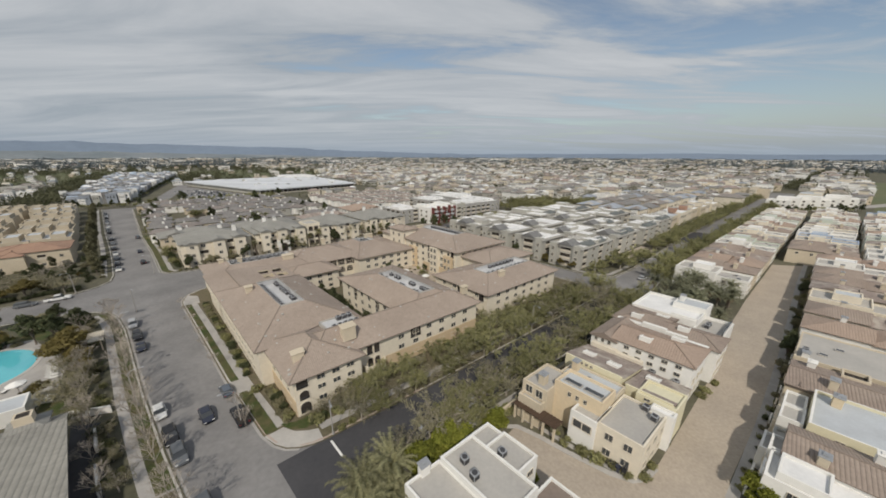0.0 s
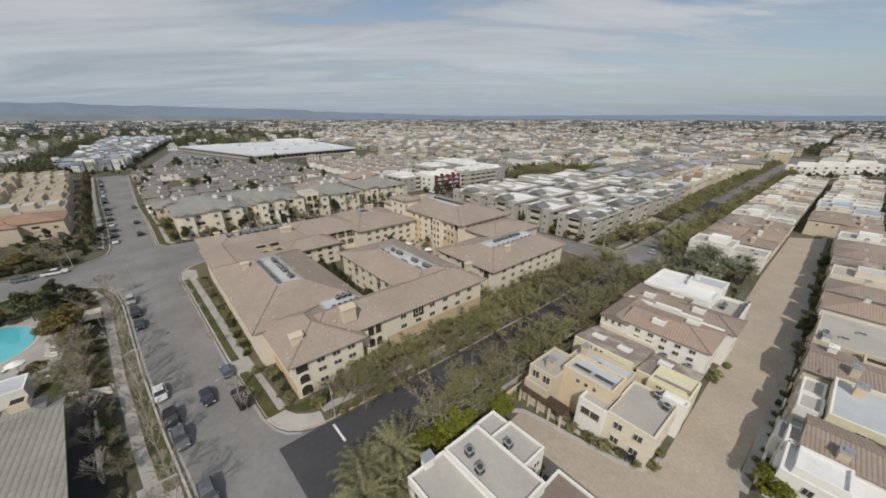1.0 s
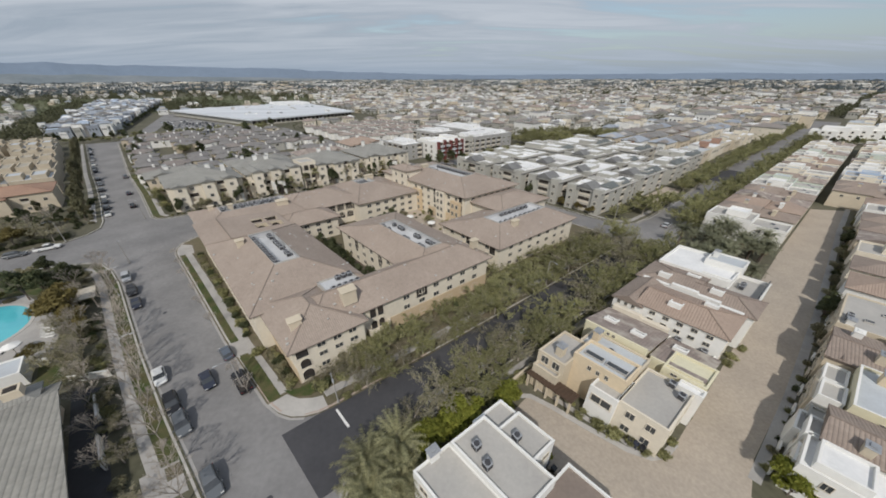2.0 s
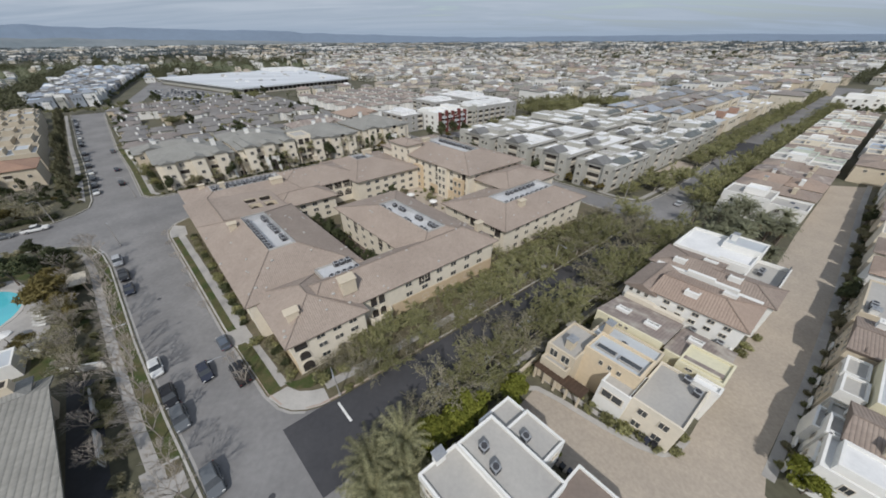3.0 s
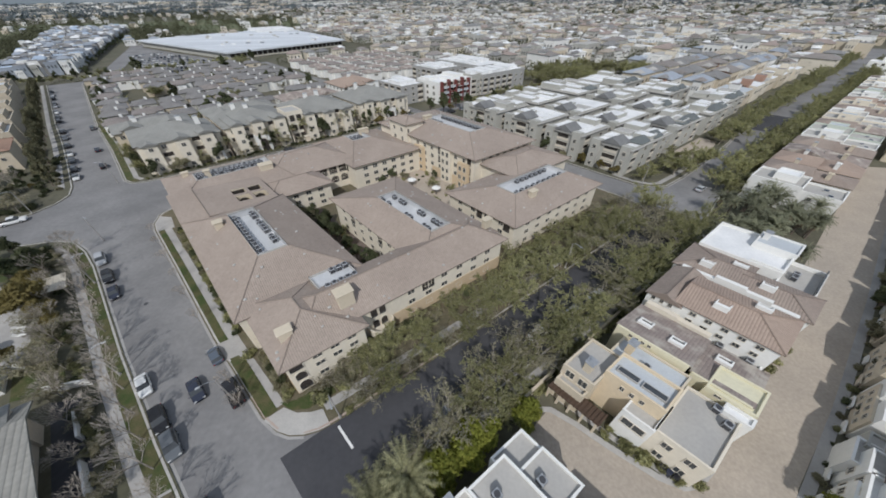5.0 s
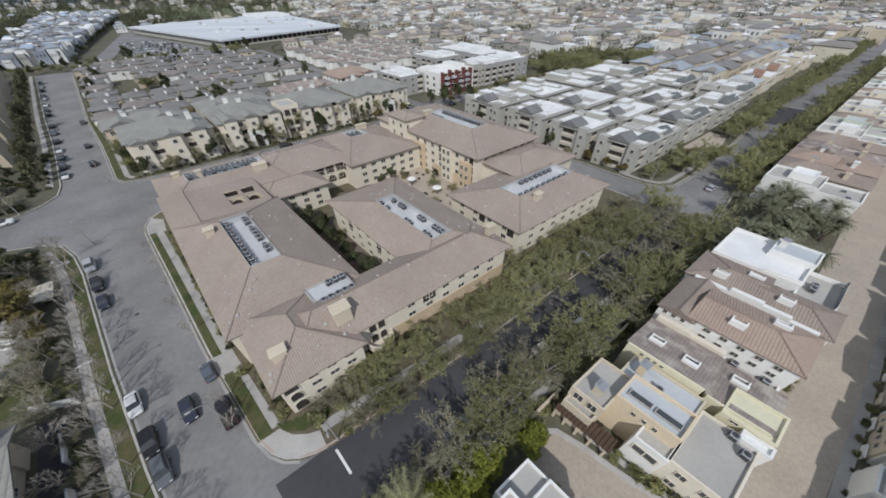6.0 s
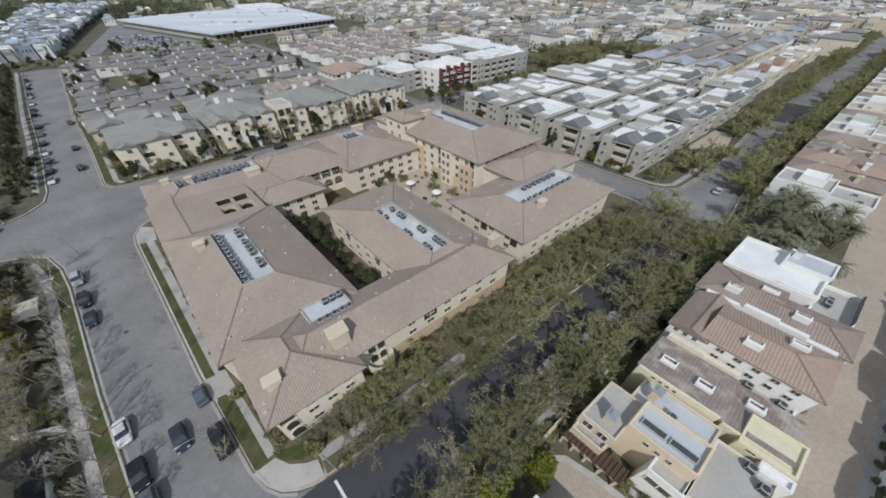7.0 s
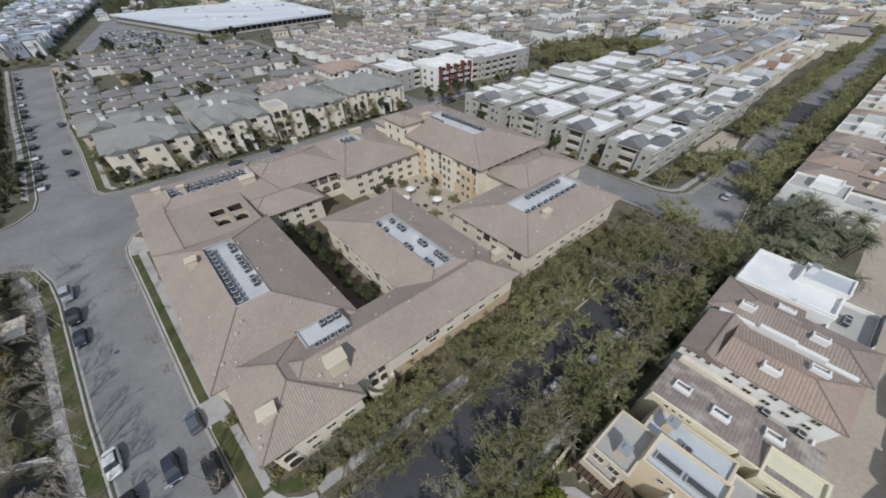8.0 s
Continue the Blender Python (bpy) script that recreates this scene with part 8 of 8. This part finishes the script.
def make_car(kind, paint_mat, label, category="car"):
    """A car along +x, wheels on z = 0."""
    th = thing("pickup_truck" if kind == "pickup" else ("suv" if kind == "suv" else "car"), label, category, (0, 0, -60), 0, "parked cars")
    L, Wd, H = {"sedan": (4.6, 1.8, 1.42), "suv": (4.7, 1.88, 1.72), "pickup": (5.6, 1.95, 1.85), "small": (4.1, 1.72, 1.46)}[kind]
    belt = {"sedan": 0.92, "suv": 1.08, "pickup": 1.12, "small": 0.95}[kind]
    hw = Wd / 2
    def ring(x, w, z0, z1):
        return [(x, -w * 0.9, z0), (x, -w, z0 + 0.18), (x, -w, z1 - 0.16), (x, -w * 0.86, z1), (x, w * 0.86, z1), (x, w, z1 - 0.16), (x, w, z0 + 0.18), (x, w * 0.9, z0)]
    bm = bmesh.new()
    h2 = L / 2
    if kind == "pickup":
        st = [(-h2, 0.93, 0.5, belt), (-h2 + 0.1, 1, 0.36, belt), (0.2, 1, 0.3, belt), (h2 - 1.1, 1, 0.3, belt - 0.02), (h2 - 0.25, 0.97, 0.32, belt - 0.12), (h2, 0.86, 0.45, belt - 0.25)]
    else:
        st = [(-h2, 0.86, 0.48, belt - 0.10), (-h2 + 0.2, 0.96, 0.32, belt), (-h2 + 1.0, 1, 0.24, belt + 0.02), (0, 1, 0.22, belt), (h2 - 1.2, 1, 0.24, belt - 0.02), (h2 - 0.3, 0.95, 0.28, belt - 0.18), (h2, 0.82, 0.42, belt - 0.30)]
    loft(bm, [ring(x, hw * w, a, b) for x, w, a, b in st])
    bmesh.ops.bevel(bm, geom=[e for e in bm.edges if e.calc_face_angle(0) > 0.5], offset=0.03, segments=1, affect="EDGES")
    body = part("body", bm, paint_mat, th)
    # cabin: dark glass with a painted roof over it
    x0, x1, x2, x3 = {"sedan": (-1.75, -1.05, 0.35, 1.15), "suv": (-2.15, -1.85, 0.45, 1.15), "pickup": (-0.75, -0.6, 0.75, 1.5), "small": (-1.8, -1.35, 0.35, 1.15)}[kind]
    bm = bmesh.new()
    def cab(z, k, a, b):
        return [(a, -hw * k, z), (b, -hw * k, z), (b, hw * k, z), (a, hw * k, z)]
    loft(bm, [cab(belt - 0.05, 0.9, x0, x3), cab(H - 0.07, 0.74, x1, x2)])
    part("glazing", bm, M_glass, th, "dark tinted window glass")
    bm = bmesh.new()
    loft(bm, [cab(H - 0.08, 0.76, x1 - 0.05, x2 + 0.06), cab(H, 0.66, x1 + 0.12, x2 - 0.14)])
    part("roof", bm, paint_mat, th)
    if kind == "pickup":
        bm = bmesh.new()
        box(bm, (-1.78, 0, belt + 0.005), (1.85, Wd * 0.78, 0.03))
        part("load_bed", bm, M_dark, th, "dark open load bed")
    wr = 0.36 if kind in ("suv", "pickup") else 0.31
    for x in (-L * 0.29, L * 0.30):
        for s in (-1, 1):
            bm = bmesh.new()
            tube(bm, (x, s * (hw - 0.2), wr), (x, s * (hw + 0.01), wr), wr, wr, 14, 0, True)
            w = part("wheel", bm, M_tyre, th, "black tyre")
            bm = bmesh.new()
            tube(bm, (x, s * (hw - 0.02), wr), (x, s * (hw + 0.025), wr), wr * 0.6, wr * 0.52, 10, 0, True)
            part("rim", bm, M_metal, w)
    for s in (-1, 1):
        bm = bmesh.new(); box(bm, (h2 - 0.10, s * hw * 0.66, belt - 0.30), (0.16, 0.36, 0.13), 0, 0, 0.02); part("headlight", bm, M_lamp_clear, th)
        bm = bmesh.new(); box(bm, (-h2 + 0.04, s * hw * 0.72, belt - 0.18), (0.10, 0.30, 0.16), 0, 0, 0.02); part("tail_light", bm, M_lamp_red, th)
        bm = bmesh.new(); box(bm, (x3 - 0.12, s * (hw + 0.10), belt + 0.05), (0.12, 0.2, 0.12), 0, 0, 0.02); part("wing_mirror", bm, paint_mat, th)
    return th


CARS = dict(
    white=make_car("sedan", P_WHITE, "white saloon car parked at the kerb"), dark_suv=make_car("suv", P_BLACK, "black sport utility car parked at the kerb"), navy=make_car("sedan", P_NAVY, "dark navy saloon car on grey asphalt"),
    pickup=make_car("pickup", P_BLACK, "black pickup truck with an open bed at the kerb", "truck"), slate=make_car("small", P_BLUE, "slate blue hatchback parked at the kerb"), silver=make_car("suv", P_SILVER, "silver sport utility car parked at the kerb"),
    grey=make_car("suv", P_GREY, "grey sport utility car parked at the kerb"), silver_car=make_car("sedan", P_SILVER, "silver saloon car parked under the avenue trees"), white_van=make_car("pickup", P_WHITE, "white pickup truck parked beside the street", "truck"))


def park(name, p, q, turn, z=0.0):
    return put(CARS[name], Matrix.Translation(W(p, q, z)) @ Matrix.Rotation(radians(turn), 4, "Z"))


for name, p, q, t in (("silver", -19.9, 60.6, 316), ("dark_suv", -19.2, 52.0, 316), ("navy", -18.8, 45.2, 316), ("white", -17.3, 16.4, 318), ("dark_suv", -16.4, 8.5, 318), ("grey", -15.8, 3.4, 318), ("grey", -14.3, -8.6, 319),
                      ("pickup", -7.2, 6.4, 138), ("slate", -7.5, 15.4, 138), ("navy", -11.4, 10.4, 318),
                      ("white", 36.3, -14.9, 37.5), ("silver_car", 15.8, -15.9, 37.5), ("silver", 45.5, -15.8, 37.5), ("white", 52.5, -16.0, 37.5), ("dark_suv", 60, -16.2, 37.5), ("slate", 68, -16.4, 37.5), ("grey", 30, -15.9, 37.5), ("navy", 75, -9.8, 217), ("silver", 23.5, -15.8, 37.5),
                      ("silver_car", 117.8, -10.2, 37.5), ("white", 150, -0.6, 217), ("dark_suv", 136, -0.9, 217), ("silver", 178, -8.5, 37.5), ("navy", 200, -8, 37.5),
                      ("navy", 26, 100.6, 37.5), ("dark_suv", 40, 101.2, 37.5), ("grey", 100.2, 108, 135), ("dark_suv", 105.5, 70, 135), ("navy", 104.6, 92, 135), ("silver", 112, 101, 37.5), ("dark_suv", 120, 100.5, 37.5), ("grey", 128, 101, 37.5),
                      ("dark_suv", -15.4, 128, 137), ("navy", -15.8, 150, 137), ("grey", -15.6, 186, 137), ("white_van", -36.5, 96.6, 40), ("grey", -43, 96.0, 40)):
    park(name, p, q, t)
FAR_CARS = {}
def make_far_car(paint_mat, label):
    th = thing("car", label, "car", (0, 0, -60), 0, "cars on the far street")
    bm = bmesh.new(); box(bm, (0, 0, 0.68), (4.6, 1.8, 0.72), 0, 0, 0.14); part("body", bm, paint_mat, th)
    bm = bmesh.new()
    loft(bm, [[(-1.7, -0.82, 1.0), (1.0, -0.82, 1.0), (1.0, 0.82, 1.0), (-1.7, 0.82, 1.0)], [(-1.2, -0.68, 1.5), (0.4, -0.68, 1.5), (0.4, 0.68, 1.5), (-1.2, 0.68, 1.5)]])
    part("glazing", bm, M_glass, th)
    for x in (-1.4, 1.4):
        bm = bmesh.new(); tube(bm, (x, -0.92, 0.33), (x, 0.92, 0.33), 0.33, 0.33, 12, 0, True); part("axle", bm, M_tyre, th)
    return th
for k, (m, l) in dict(grey=(P_GREY, "grey car parked along the kerb"), white=(P_WHITE, "white car parked along the kerb"), silver=(P_SILVER, "silver car parked along the kerb"), dark=(P_BLACK, "black car parked along the kerb")).items():
    FAR_CARS[k] = make_far_car(m, l)
rc = random.Random(8)
for q in (122, 131, 142, 151, 163, 176, 188, 211, 219, 232, 248, 256, 273, 284, 297):
    p = float(np.interp(q, [107, 143, 170, 208, 308], [-22.2, -23.6, -24.8, -27.0, -31.0]))
    put(FAR_CARS[rc.choice(["grey", "white", "silver", "dark", "dark"])], Matrix.Translation(W(p, q, 0)) @ Matrix.Rotation(radians(316 + rc.uniform(-3, 3)), 4, "Z"))

# ---------------------------------------------------------------- street furniture
def make_lamp():
    th = thing("street_lamp", "pale concrete street lamp post with a curved arm", "street lamp", (0, 0, -60), 0, "street lamps")
    bm = bmesh.new(); tube(bm, (0, 0, 0), (0, 0, 7.0), 0.11, 0.07, 8); part("post", bm, M_concrete, th)
    bm = bmesh.new(); tube(bm, (0, 0, 0), (0, 0, 0.5), 0.24, 0.18, 8, 0, True); part("base", bm, M_concrete, th)
    bm = bmesh.new()
    pts = [(0, 0, 6.9), (0.5, 0, 7.3), (1.2, 0, 7.45), (1.7, 0, 7.42)]
    for a, b in zip(pts, pts[1:]):
        tube(bm, a, b, 0.05, 0.04, 6)
    part("arm", bm, M_metal, th)
    bm = bmesh.new(); box(bm, (1.95, 0, 7.38), (0.6, 0.26, 0.14), 0, 0, 0.04); part("lamp_head", bm, M_metal, th)
    return th


LAMP = make_lamp()
for p, q, t in ((-33.0, 100.5, 250), (-20.0, 21.5, 40), (-7.4, 4.6, 220), (-19.0, 71, 330), (3.0, -6.9, 300), (-12.9, 109.5, 200), (106.4, 1.8, 120), (56, -6.9, 300), (-21.6, 52, 40)):
    put(LAMP, Matrix.Translation(W(p, q, 0.12)) @ Matrix.Rotation(radians(t), 4, "Z"))

bm = bmesh.new()
tube(bm, (0, 0, 0), (0, 0, 0.012), 0.42, 0.42, 16, 0, True)
me = mesh_of("manhole_cover", bm, M_metal_dark)
for p, q in ((-12.2, 10.8), (-9.6, -14.6), (-14.5, 38), (6, -12.6)):
    ob = tagged(new("manhole_cover", me), "dark iron manhole cover in the asphalt", "manhole cover", "manhole covers")
    ob.matrix_world = Matrix.Translation(W(p, q, 0.008))
# entrance path across the planted strip, and the near driveway
sheet("pavement_entry", [(-6.4, 13.6), (-3.2, 13.4), (-3.3, 18.0), (-6.7, 18.2)], 0.17, M_concrete, "concrete entry path across the planted strip", "pavement", thick=0.06)
sheet("pavement_entry_west", [(-16.7, -7.4), (-20.8, -7.2), (-21.2, -2.0), (-17.0, -2.2)], 0.17, M_concrete, "concrete driveway apron across the grass strip", "pavement", thick=0.06)
sheet("pavement_corner_north", [(-8.2, 67), (-4.6, 66.6), (-4.2, 73), (-6.4, 75.4), (-8.0, 71.6)], 0.172, M_concrete, "concrete corner apron at the end of the planted strip", "pavement", thick=0.06)
# clay red end of the kerb
strip("kerb_red", KERB_MAIN[7:10], -0.24, -0.56, -0.04, 0.156, M_kerb_red, "kerb painted faded red", "kerb")
strip("kerb_red", [(20, -7.6), (2, -7.2)], -0.24, -0.56, -0.04, 0.156, M_kerb_red, "kerb painted faded red", "kerb")
strip("kerb_red", [(-4.7, -3.2), (-5.5, 0), (-5.78, 4)], -0.24, -0.56, -0.04, 0.156, M_kerb_red, "kerb painted faded red", "kerb")
# kerb round the drive
strip("kerb", [(24.6, -23.8), (26.0, -25.0), (26.8, -28.5), (27.4, -33), (28.5, -38.6), (29.7, -41.2), (31.4, -42.3), (34.5, -42.6)], -0.1, 0.75, 0.05, 0.2, M_kerb, "pale concrete kerb round the drive", "kerb")
strip("kerb", [(36.5, -50.3), (57, -50.4), (90, -49.7), (155, -47.0), (186, -46.4)], 0.6, -0.7, 0.05, 0.16, M_concrete, "concrete gutter along the paved lane", "kerb")

# ---------------------------------------------------------------- pool garden
def ellipse(cp, cq, rp, rq, n=40, k=0.0):
    return [(cp + rp * math.cos(2 * math.pi * i / n) * (1 + k * math.sin(2 * math.pi * i / n)), cq + rq * math.sin(2 * math.pi * i / n)) for i in range(n)]


sheet("pavement_pool", [(-60, 38), (-31.5, 34.5), (-30.6, 50), (-34.5, 58), (-38, 66.5), (-60, 70)], 0.15, M_concrete, "pale concrete deck round the swimming pool", "pavement", thick=0.05)
pool = thing("swimming_pool", "turquoise oval swimming pool with a pale rim", "swimming pool", W(-42, 53.5, 0))
bm = bmesh.new()
face(bm, [W(p, q, 0.17) for p, q in ellipse(-43.3, 54.0, 7.4, 9.4)])
under(part("water", bm, M_pool, label="turquoise pool water"), pool)
bm = bmesh.new()
o, i_ = ellipse(-43.3, 54.0, 8.1, 10.1), ellipse(-43.3, 54.0, 7.4, 9.4)
for k in range(40):
    j = (k + 1) % 40
    face(bm, [W(*o[k], 0.2), W(*o[j], 0.2), W(*i_[j], 0.2), W(*i_[k], 0.2)]); face(bm, [W(*o[k], 0.2), W(*o[j], 0.2), W(*o[j], 0.1), W(*o[k], 0.1)])
under(part("rim", bm, M_kerb), pool)
sheet("lawn_pool", [(-58, 70.5), (-38, 67), (-33.5, 60.5), (-30.5, 62.5), (-36, 70.5), (-58, 75)], 0.165, M_lawn, "strip of green lawn behind the pool", "lawn", thick=0.05)
sheet("lawn_south", [(-30, 36), (-25.5, 38), (-25, 44), (-29.5, 43)], 0.165, M_lawn, "small lawn beside the pool deck", "lawn", thick=0.05)
sheet("lawn_side", [(-33, 26), (-26.5, 24), (-26.8, 30), (-33, 33)], 0.165, M_lawn, "small lawn behind the clubhouse", "lawn", thick=0.05)
def make_lounger():
    th = thing("sun_lounger", "white sun lounger beside the pool", "lounger", (0, 0, -60), 0, "pool loungers")
    bm = bmesh.new(); box(bm, (0.3, 0, 0.32), (1.3, 0.62, 0.08), 0, 0, 0.02); part("seat", bm, M_white, th)
    bm = bmesh.new()
    face(bm, [(-0.35, -0.31, 0.36), (-0.35, 0.31, 0.36), (-0.95, 0.31, 0.78), (-0.95, -0.31, 0.78)]); face(bm, [(-0.35, -0.31, 0.28), (-0.35, 0.31, 0.28), (-0.95, 0.31, 0.70), (-0.95, -0.31, 0.70)])
    part("backrest", bm, M_white, th)
    for x in (-0.3, 0.85):
        for y in (-0.27, 0.27):
            bm = bmesh.new(); tube(bm, (x, y, 0), (x, y, 0.3), 0.025, 0.025, 5); part("leg", bm, M_metal, th)
    return th
LOUNGER = make_lounger()
for i in range(5):
    put(LOUNGER, Matrix.Translation(W(-32.4 - 0.1 * i, 42.2 + i * 1.25, 0.15)) @ Matrix.Rotation(radians(20), 4, "Z"))
for p, q, t in ((-37, 42.5, 100), (-38.6, 41.6, 110), (-40.4, 41.0, 100)):
    put(LOUNGER, Matrix.Translation(W(p, q, 0.15)) @ Matrix.Rotation(radians(t), 4, "Z"))
put(PARASOL, Matrix.Translation(W(-36.3, 39.6, 0.15)))
# louvred shade roof
ORIGIN += AXIS_A * 0.3 + AXIS_B * -5.6
perg = thing("pergola", "cream louvred garden pergola on posts", "pergola", W(-27.6, 58, 0))
for p in (-31.8, -28.6, -25.6):
    for q in (55.6, 60.4):
        bm = bmesh.new(); prism(bm, rect(p - 0.12, p + 0.12, q - 0.12, q + 0.12), 0.1, 2.7); under(part("post", bm, M_buff), perg)
for q in (55.6, 60.4):
    bm = bmesh.new(); prism(bm, rect(-32.4, -25.0, q - 0.1, q + 0.1), 2.7, 2.9); under(part("beam", bm, M_buff), perg)
slat = bmesh.new()
prism(slat, rect(-0.16, 0.16, -2.9, 2.9), 0, 0.06)
for v in slat.verts:
    v.co -= W(0, 0)
slat_me = mesh_of("slat", slat, M_cream)
for i in range(20):
    ob = new("slat", slat_me)
    ob.matrix_world = Matrix.Translation(W(-32.2 + i * 0.37, 58, 2.92)) @ Matrix.Rotation(0.12, 4, AXIS_B)
    under(ob, perg)
ORIGIN -= ORIGIN - KEEP

# clubhouse with a ribbed grey roof
M_tile_club = tile_material("grey_ribbed_roof", (0.29, 0.28, 0.25), (0.235, 0.228, 0.205), 0.7, 0.9)
club = thing("clubhouse", "low cream clubhouse with a grey ribbed gable roof", "house", W(-40, 4, 0))
bm = bmesh.new()
prism(bm, rect(-62, -29.4, -14, 17), 0.1, 3.5)
face(bm, [W(-29.4, -14, 3.5), W(-29.4, 17, 3.5), W(-29.4, 12.6, 6.4)])
w = under(part("wall", bm, M_buff), club)
window_row(w, (-29.4, -14), (-29.4, 17), 4, (1.8,), 1.4, 1.5)
bm = bmesh.new()
a, b, c_, d = W(-62, -20, 3.4), W(-24.6, -20, 3.4), W(-26.7, 14.2, 6.7), W(-62, 14.2, 6.7)
slope(bm, [a, b, c_, d])
e, f_ = W(-27.4, 19, 4.8), W(-62, 19, 4.8)
slope(bm, [e, f_, d, c_])
dn = Vector((0, 0, -0.25))
for u, v in ((a, b), (b, c_), (c_, e), (e, f_)):
    face(bm, [u, v, v + dn, u + dn])
under(part("roof", bm, M_tile_club, label="grey ribbed tile roof"), club)
bm = bmesh.new(); prism(bm, rect(-32.6, -29.0, 14.6, 18.0), 0.1, 6.4)
tower = under(part("chimney_tower", bm, M_buff), club)
bm = bmesh.new()
hip_roof(bm, -32.6, -29.0, 14.6, 18.0, 6.4, 1.0, "q", "hip", "hip", 0.4)
under(part("tower_roof", bm, M_tile_grey), club)
bm = bmesh.new(); prism(bm, rect(-31.8, -29.9, 15.4, 17.2), 6.2, 8.2)
ch = under(part("chimney", bm, M_buff), club)
bm = bmesh.new(); prism(bm, rect(-31.5, -30.2, 15.7, 16.9), 8.2, 8.24)
k = part("flue", bm, M_dark); k.parent = ch
sheet("lawn_corner", [(-2.6, 0.6), (-1.8, -1.6), (0.2, -2.9), (4.5, -3.0), (4.5, -0.4), (-0.6, -0.4)], 0.165, M_lawn, "small corner lawn by the apartment house", "lawn", thick=0.05)
sheet("lawn_corner_west", [(-5.1, -0.4), (-3.3, -0.3), (-4.0, 12.8), (-6.05, 13.0)], 0.168, M_lawn, "grass strip between kerb and pavement", "lawn", thick=0.05)
sheet("road_drive", [(-28.4, 22), (-24.6, 20), (-23.0, -20), (-27.6, -20)], 0.14, M_asphalt_dark, "dark asphalt drive beside the clubhouse", "road", thick=0.05)
wallring = ([(-28.6, 24.4), (-23.4, 22.0), (-23.4, 22.4), (-28.6, 24.8)], [(-24.4, 2), (-24.1, 2), (-24.6, 8), (-24.9, 8)], [(-25.0, 12), (-24.7, 12), (-25.0, 17), (-25.3, 17)], [(-40, 33.5), (-31.5, 32.6), (-31.5, 33.0), (-40, 33.9)])
for ring in wallring:
    bm = bmesh.new(); prism(bm, ring, 0.1, 1.5)
    solo("garden_wall", bm, M_white, "low pale garden wall beside the drive", "wall", "structure")
h = thing("pool_house", "small pool house with a pale teal flat roof", "house", W(-36, 30, 0))
flat_box(h, -42, -33.6, 28.4, 33.4, 3.0, M_white, M_membrane_blue, 0.2)


for ring in ([(23.6, -21.4), (31.5, -21.2), (31.5, -21.6), (23.6, -21.8)], [(36, -21.3), (62, -20.9), (62, -21.3), (36, -21.7)]):
    bm = bmesh.new(); prism(bm, ring, 0.1, 1.5)
    solo("garden_wall", bm, M_buff, "low buff garden wall beside the pavement", "wall", "structure")
sheet("pavement_walk", [(28.2, -24.6), (29.0, -24.6), (29.6, -33), (30.3, -40.4), (29.6, -40.4), (28.8, -33)], 0.15, M_concrete, "narrow garden path beside the house", "pavement", thick=0.05)


def make_bin(mat, label):
    th = thing("wheelie_bin", label, "bin", (0, 0, -60), 0, "bins")
    bm = bmesh.new()
    loft(bm, [[(-0.24, -0.24, 0.06), (0.24, -0.24, 0.06), (0.24, 0.24, 0.06), (-0.24, 0.24, 0.06)], [(-0.3, -0.3, 1.0), (0.3, -0.3, 1.0), (0.3, 0.3, 1.0), (-0.3, 0.3, 1.0)]])
    part("body", bm, mat, th)
    bm = bmesh.new(); box(bm, (0, 0, 1.05), (0.68, 0.68, 0.1), 0, 0, 0.03); part("lid", bm, mat, th)
    for s in (-1, 1):
        bm = bmesh.new(); tube(bm, (-0.28, s * 0.22, 0.1), (-0.28, s * 0.3, 0.1), 0.1, 0.1, 10, 0, True); part("wheel", bm, M_tyre, th)
    return th


BINS = [make_bin(P_BLACK, "black wheeled bin beside the house"), make_bin(P_NAVY, "dark blue wheeled bin beside the house")]
for i, (p, q) in enumerate(((29.9, -38.2), (29.9, -39.0), (30.0, -39.8), (18.6, -33.0), (18.7, -34.0), (18.8, -35.0))):
    put(BINS[i % 2], Matrix.Translation(W(p, q, 0.15)) @ Matrix.Rotation(radians(37), 4, "Z"))
far_cars()
# templates that were never set down
for ob in [o for o in scene.collection.objects if o.parent is None and o.location.z < -50]:
    for c in list(ob.children_recursive) + [ob]:
        bpy.data.objects.remove(c)
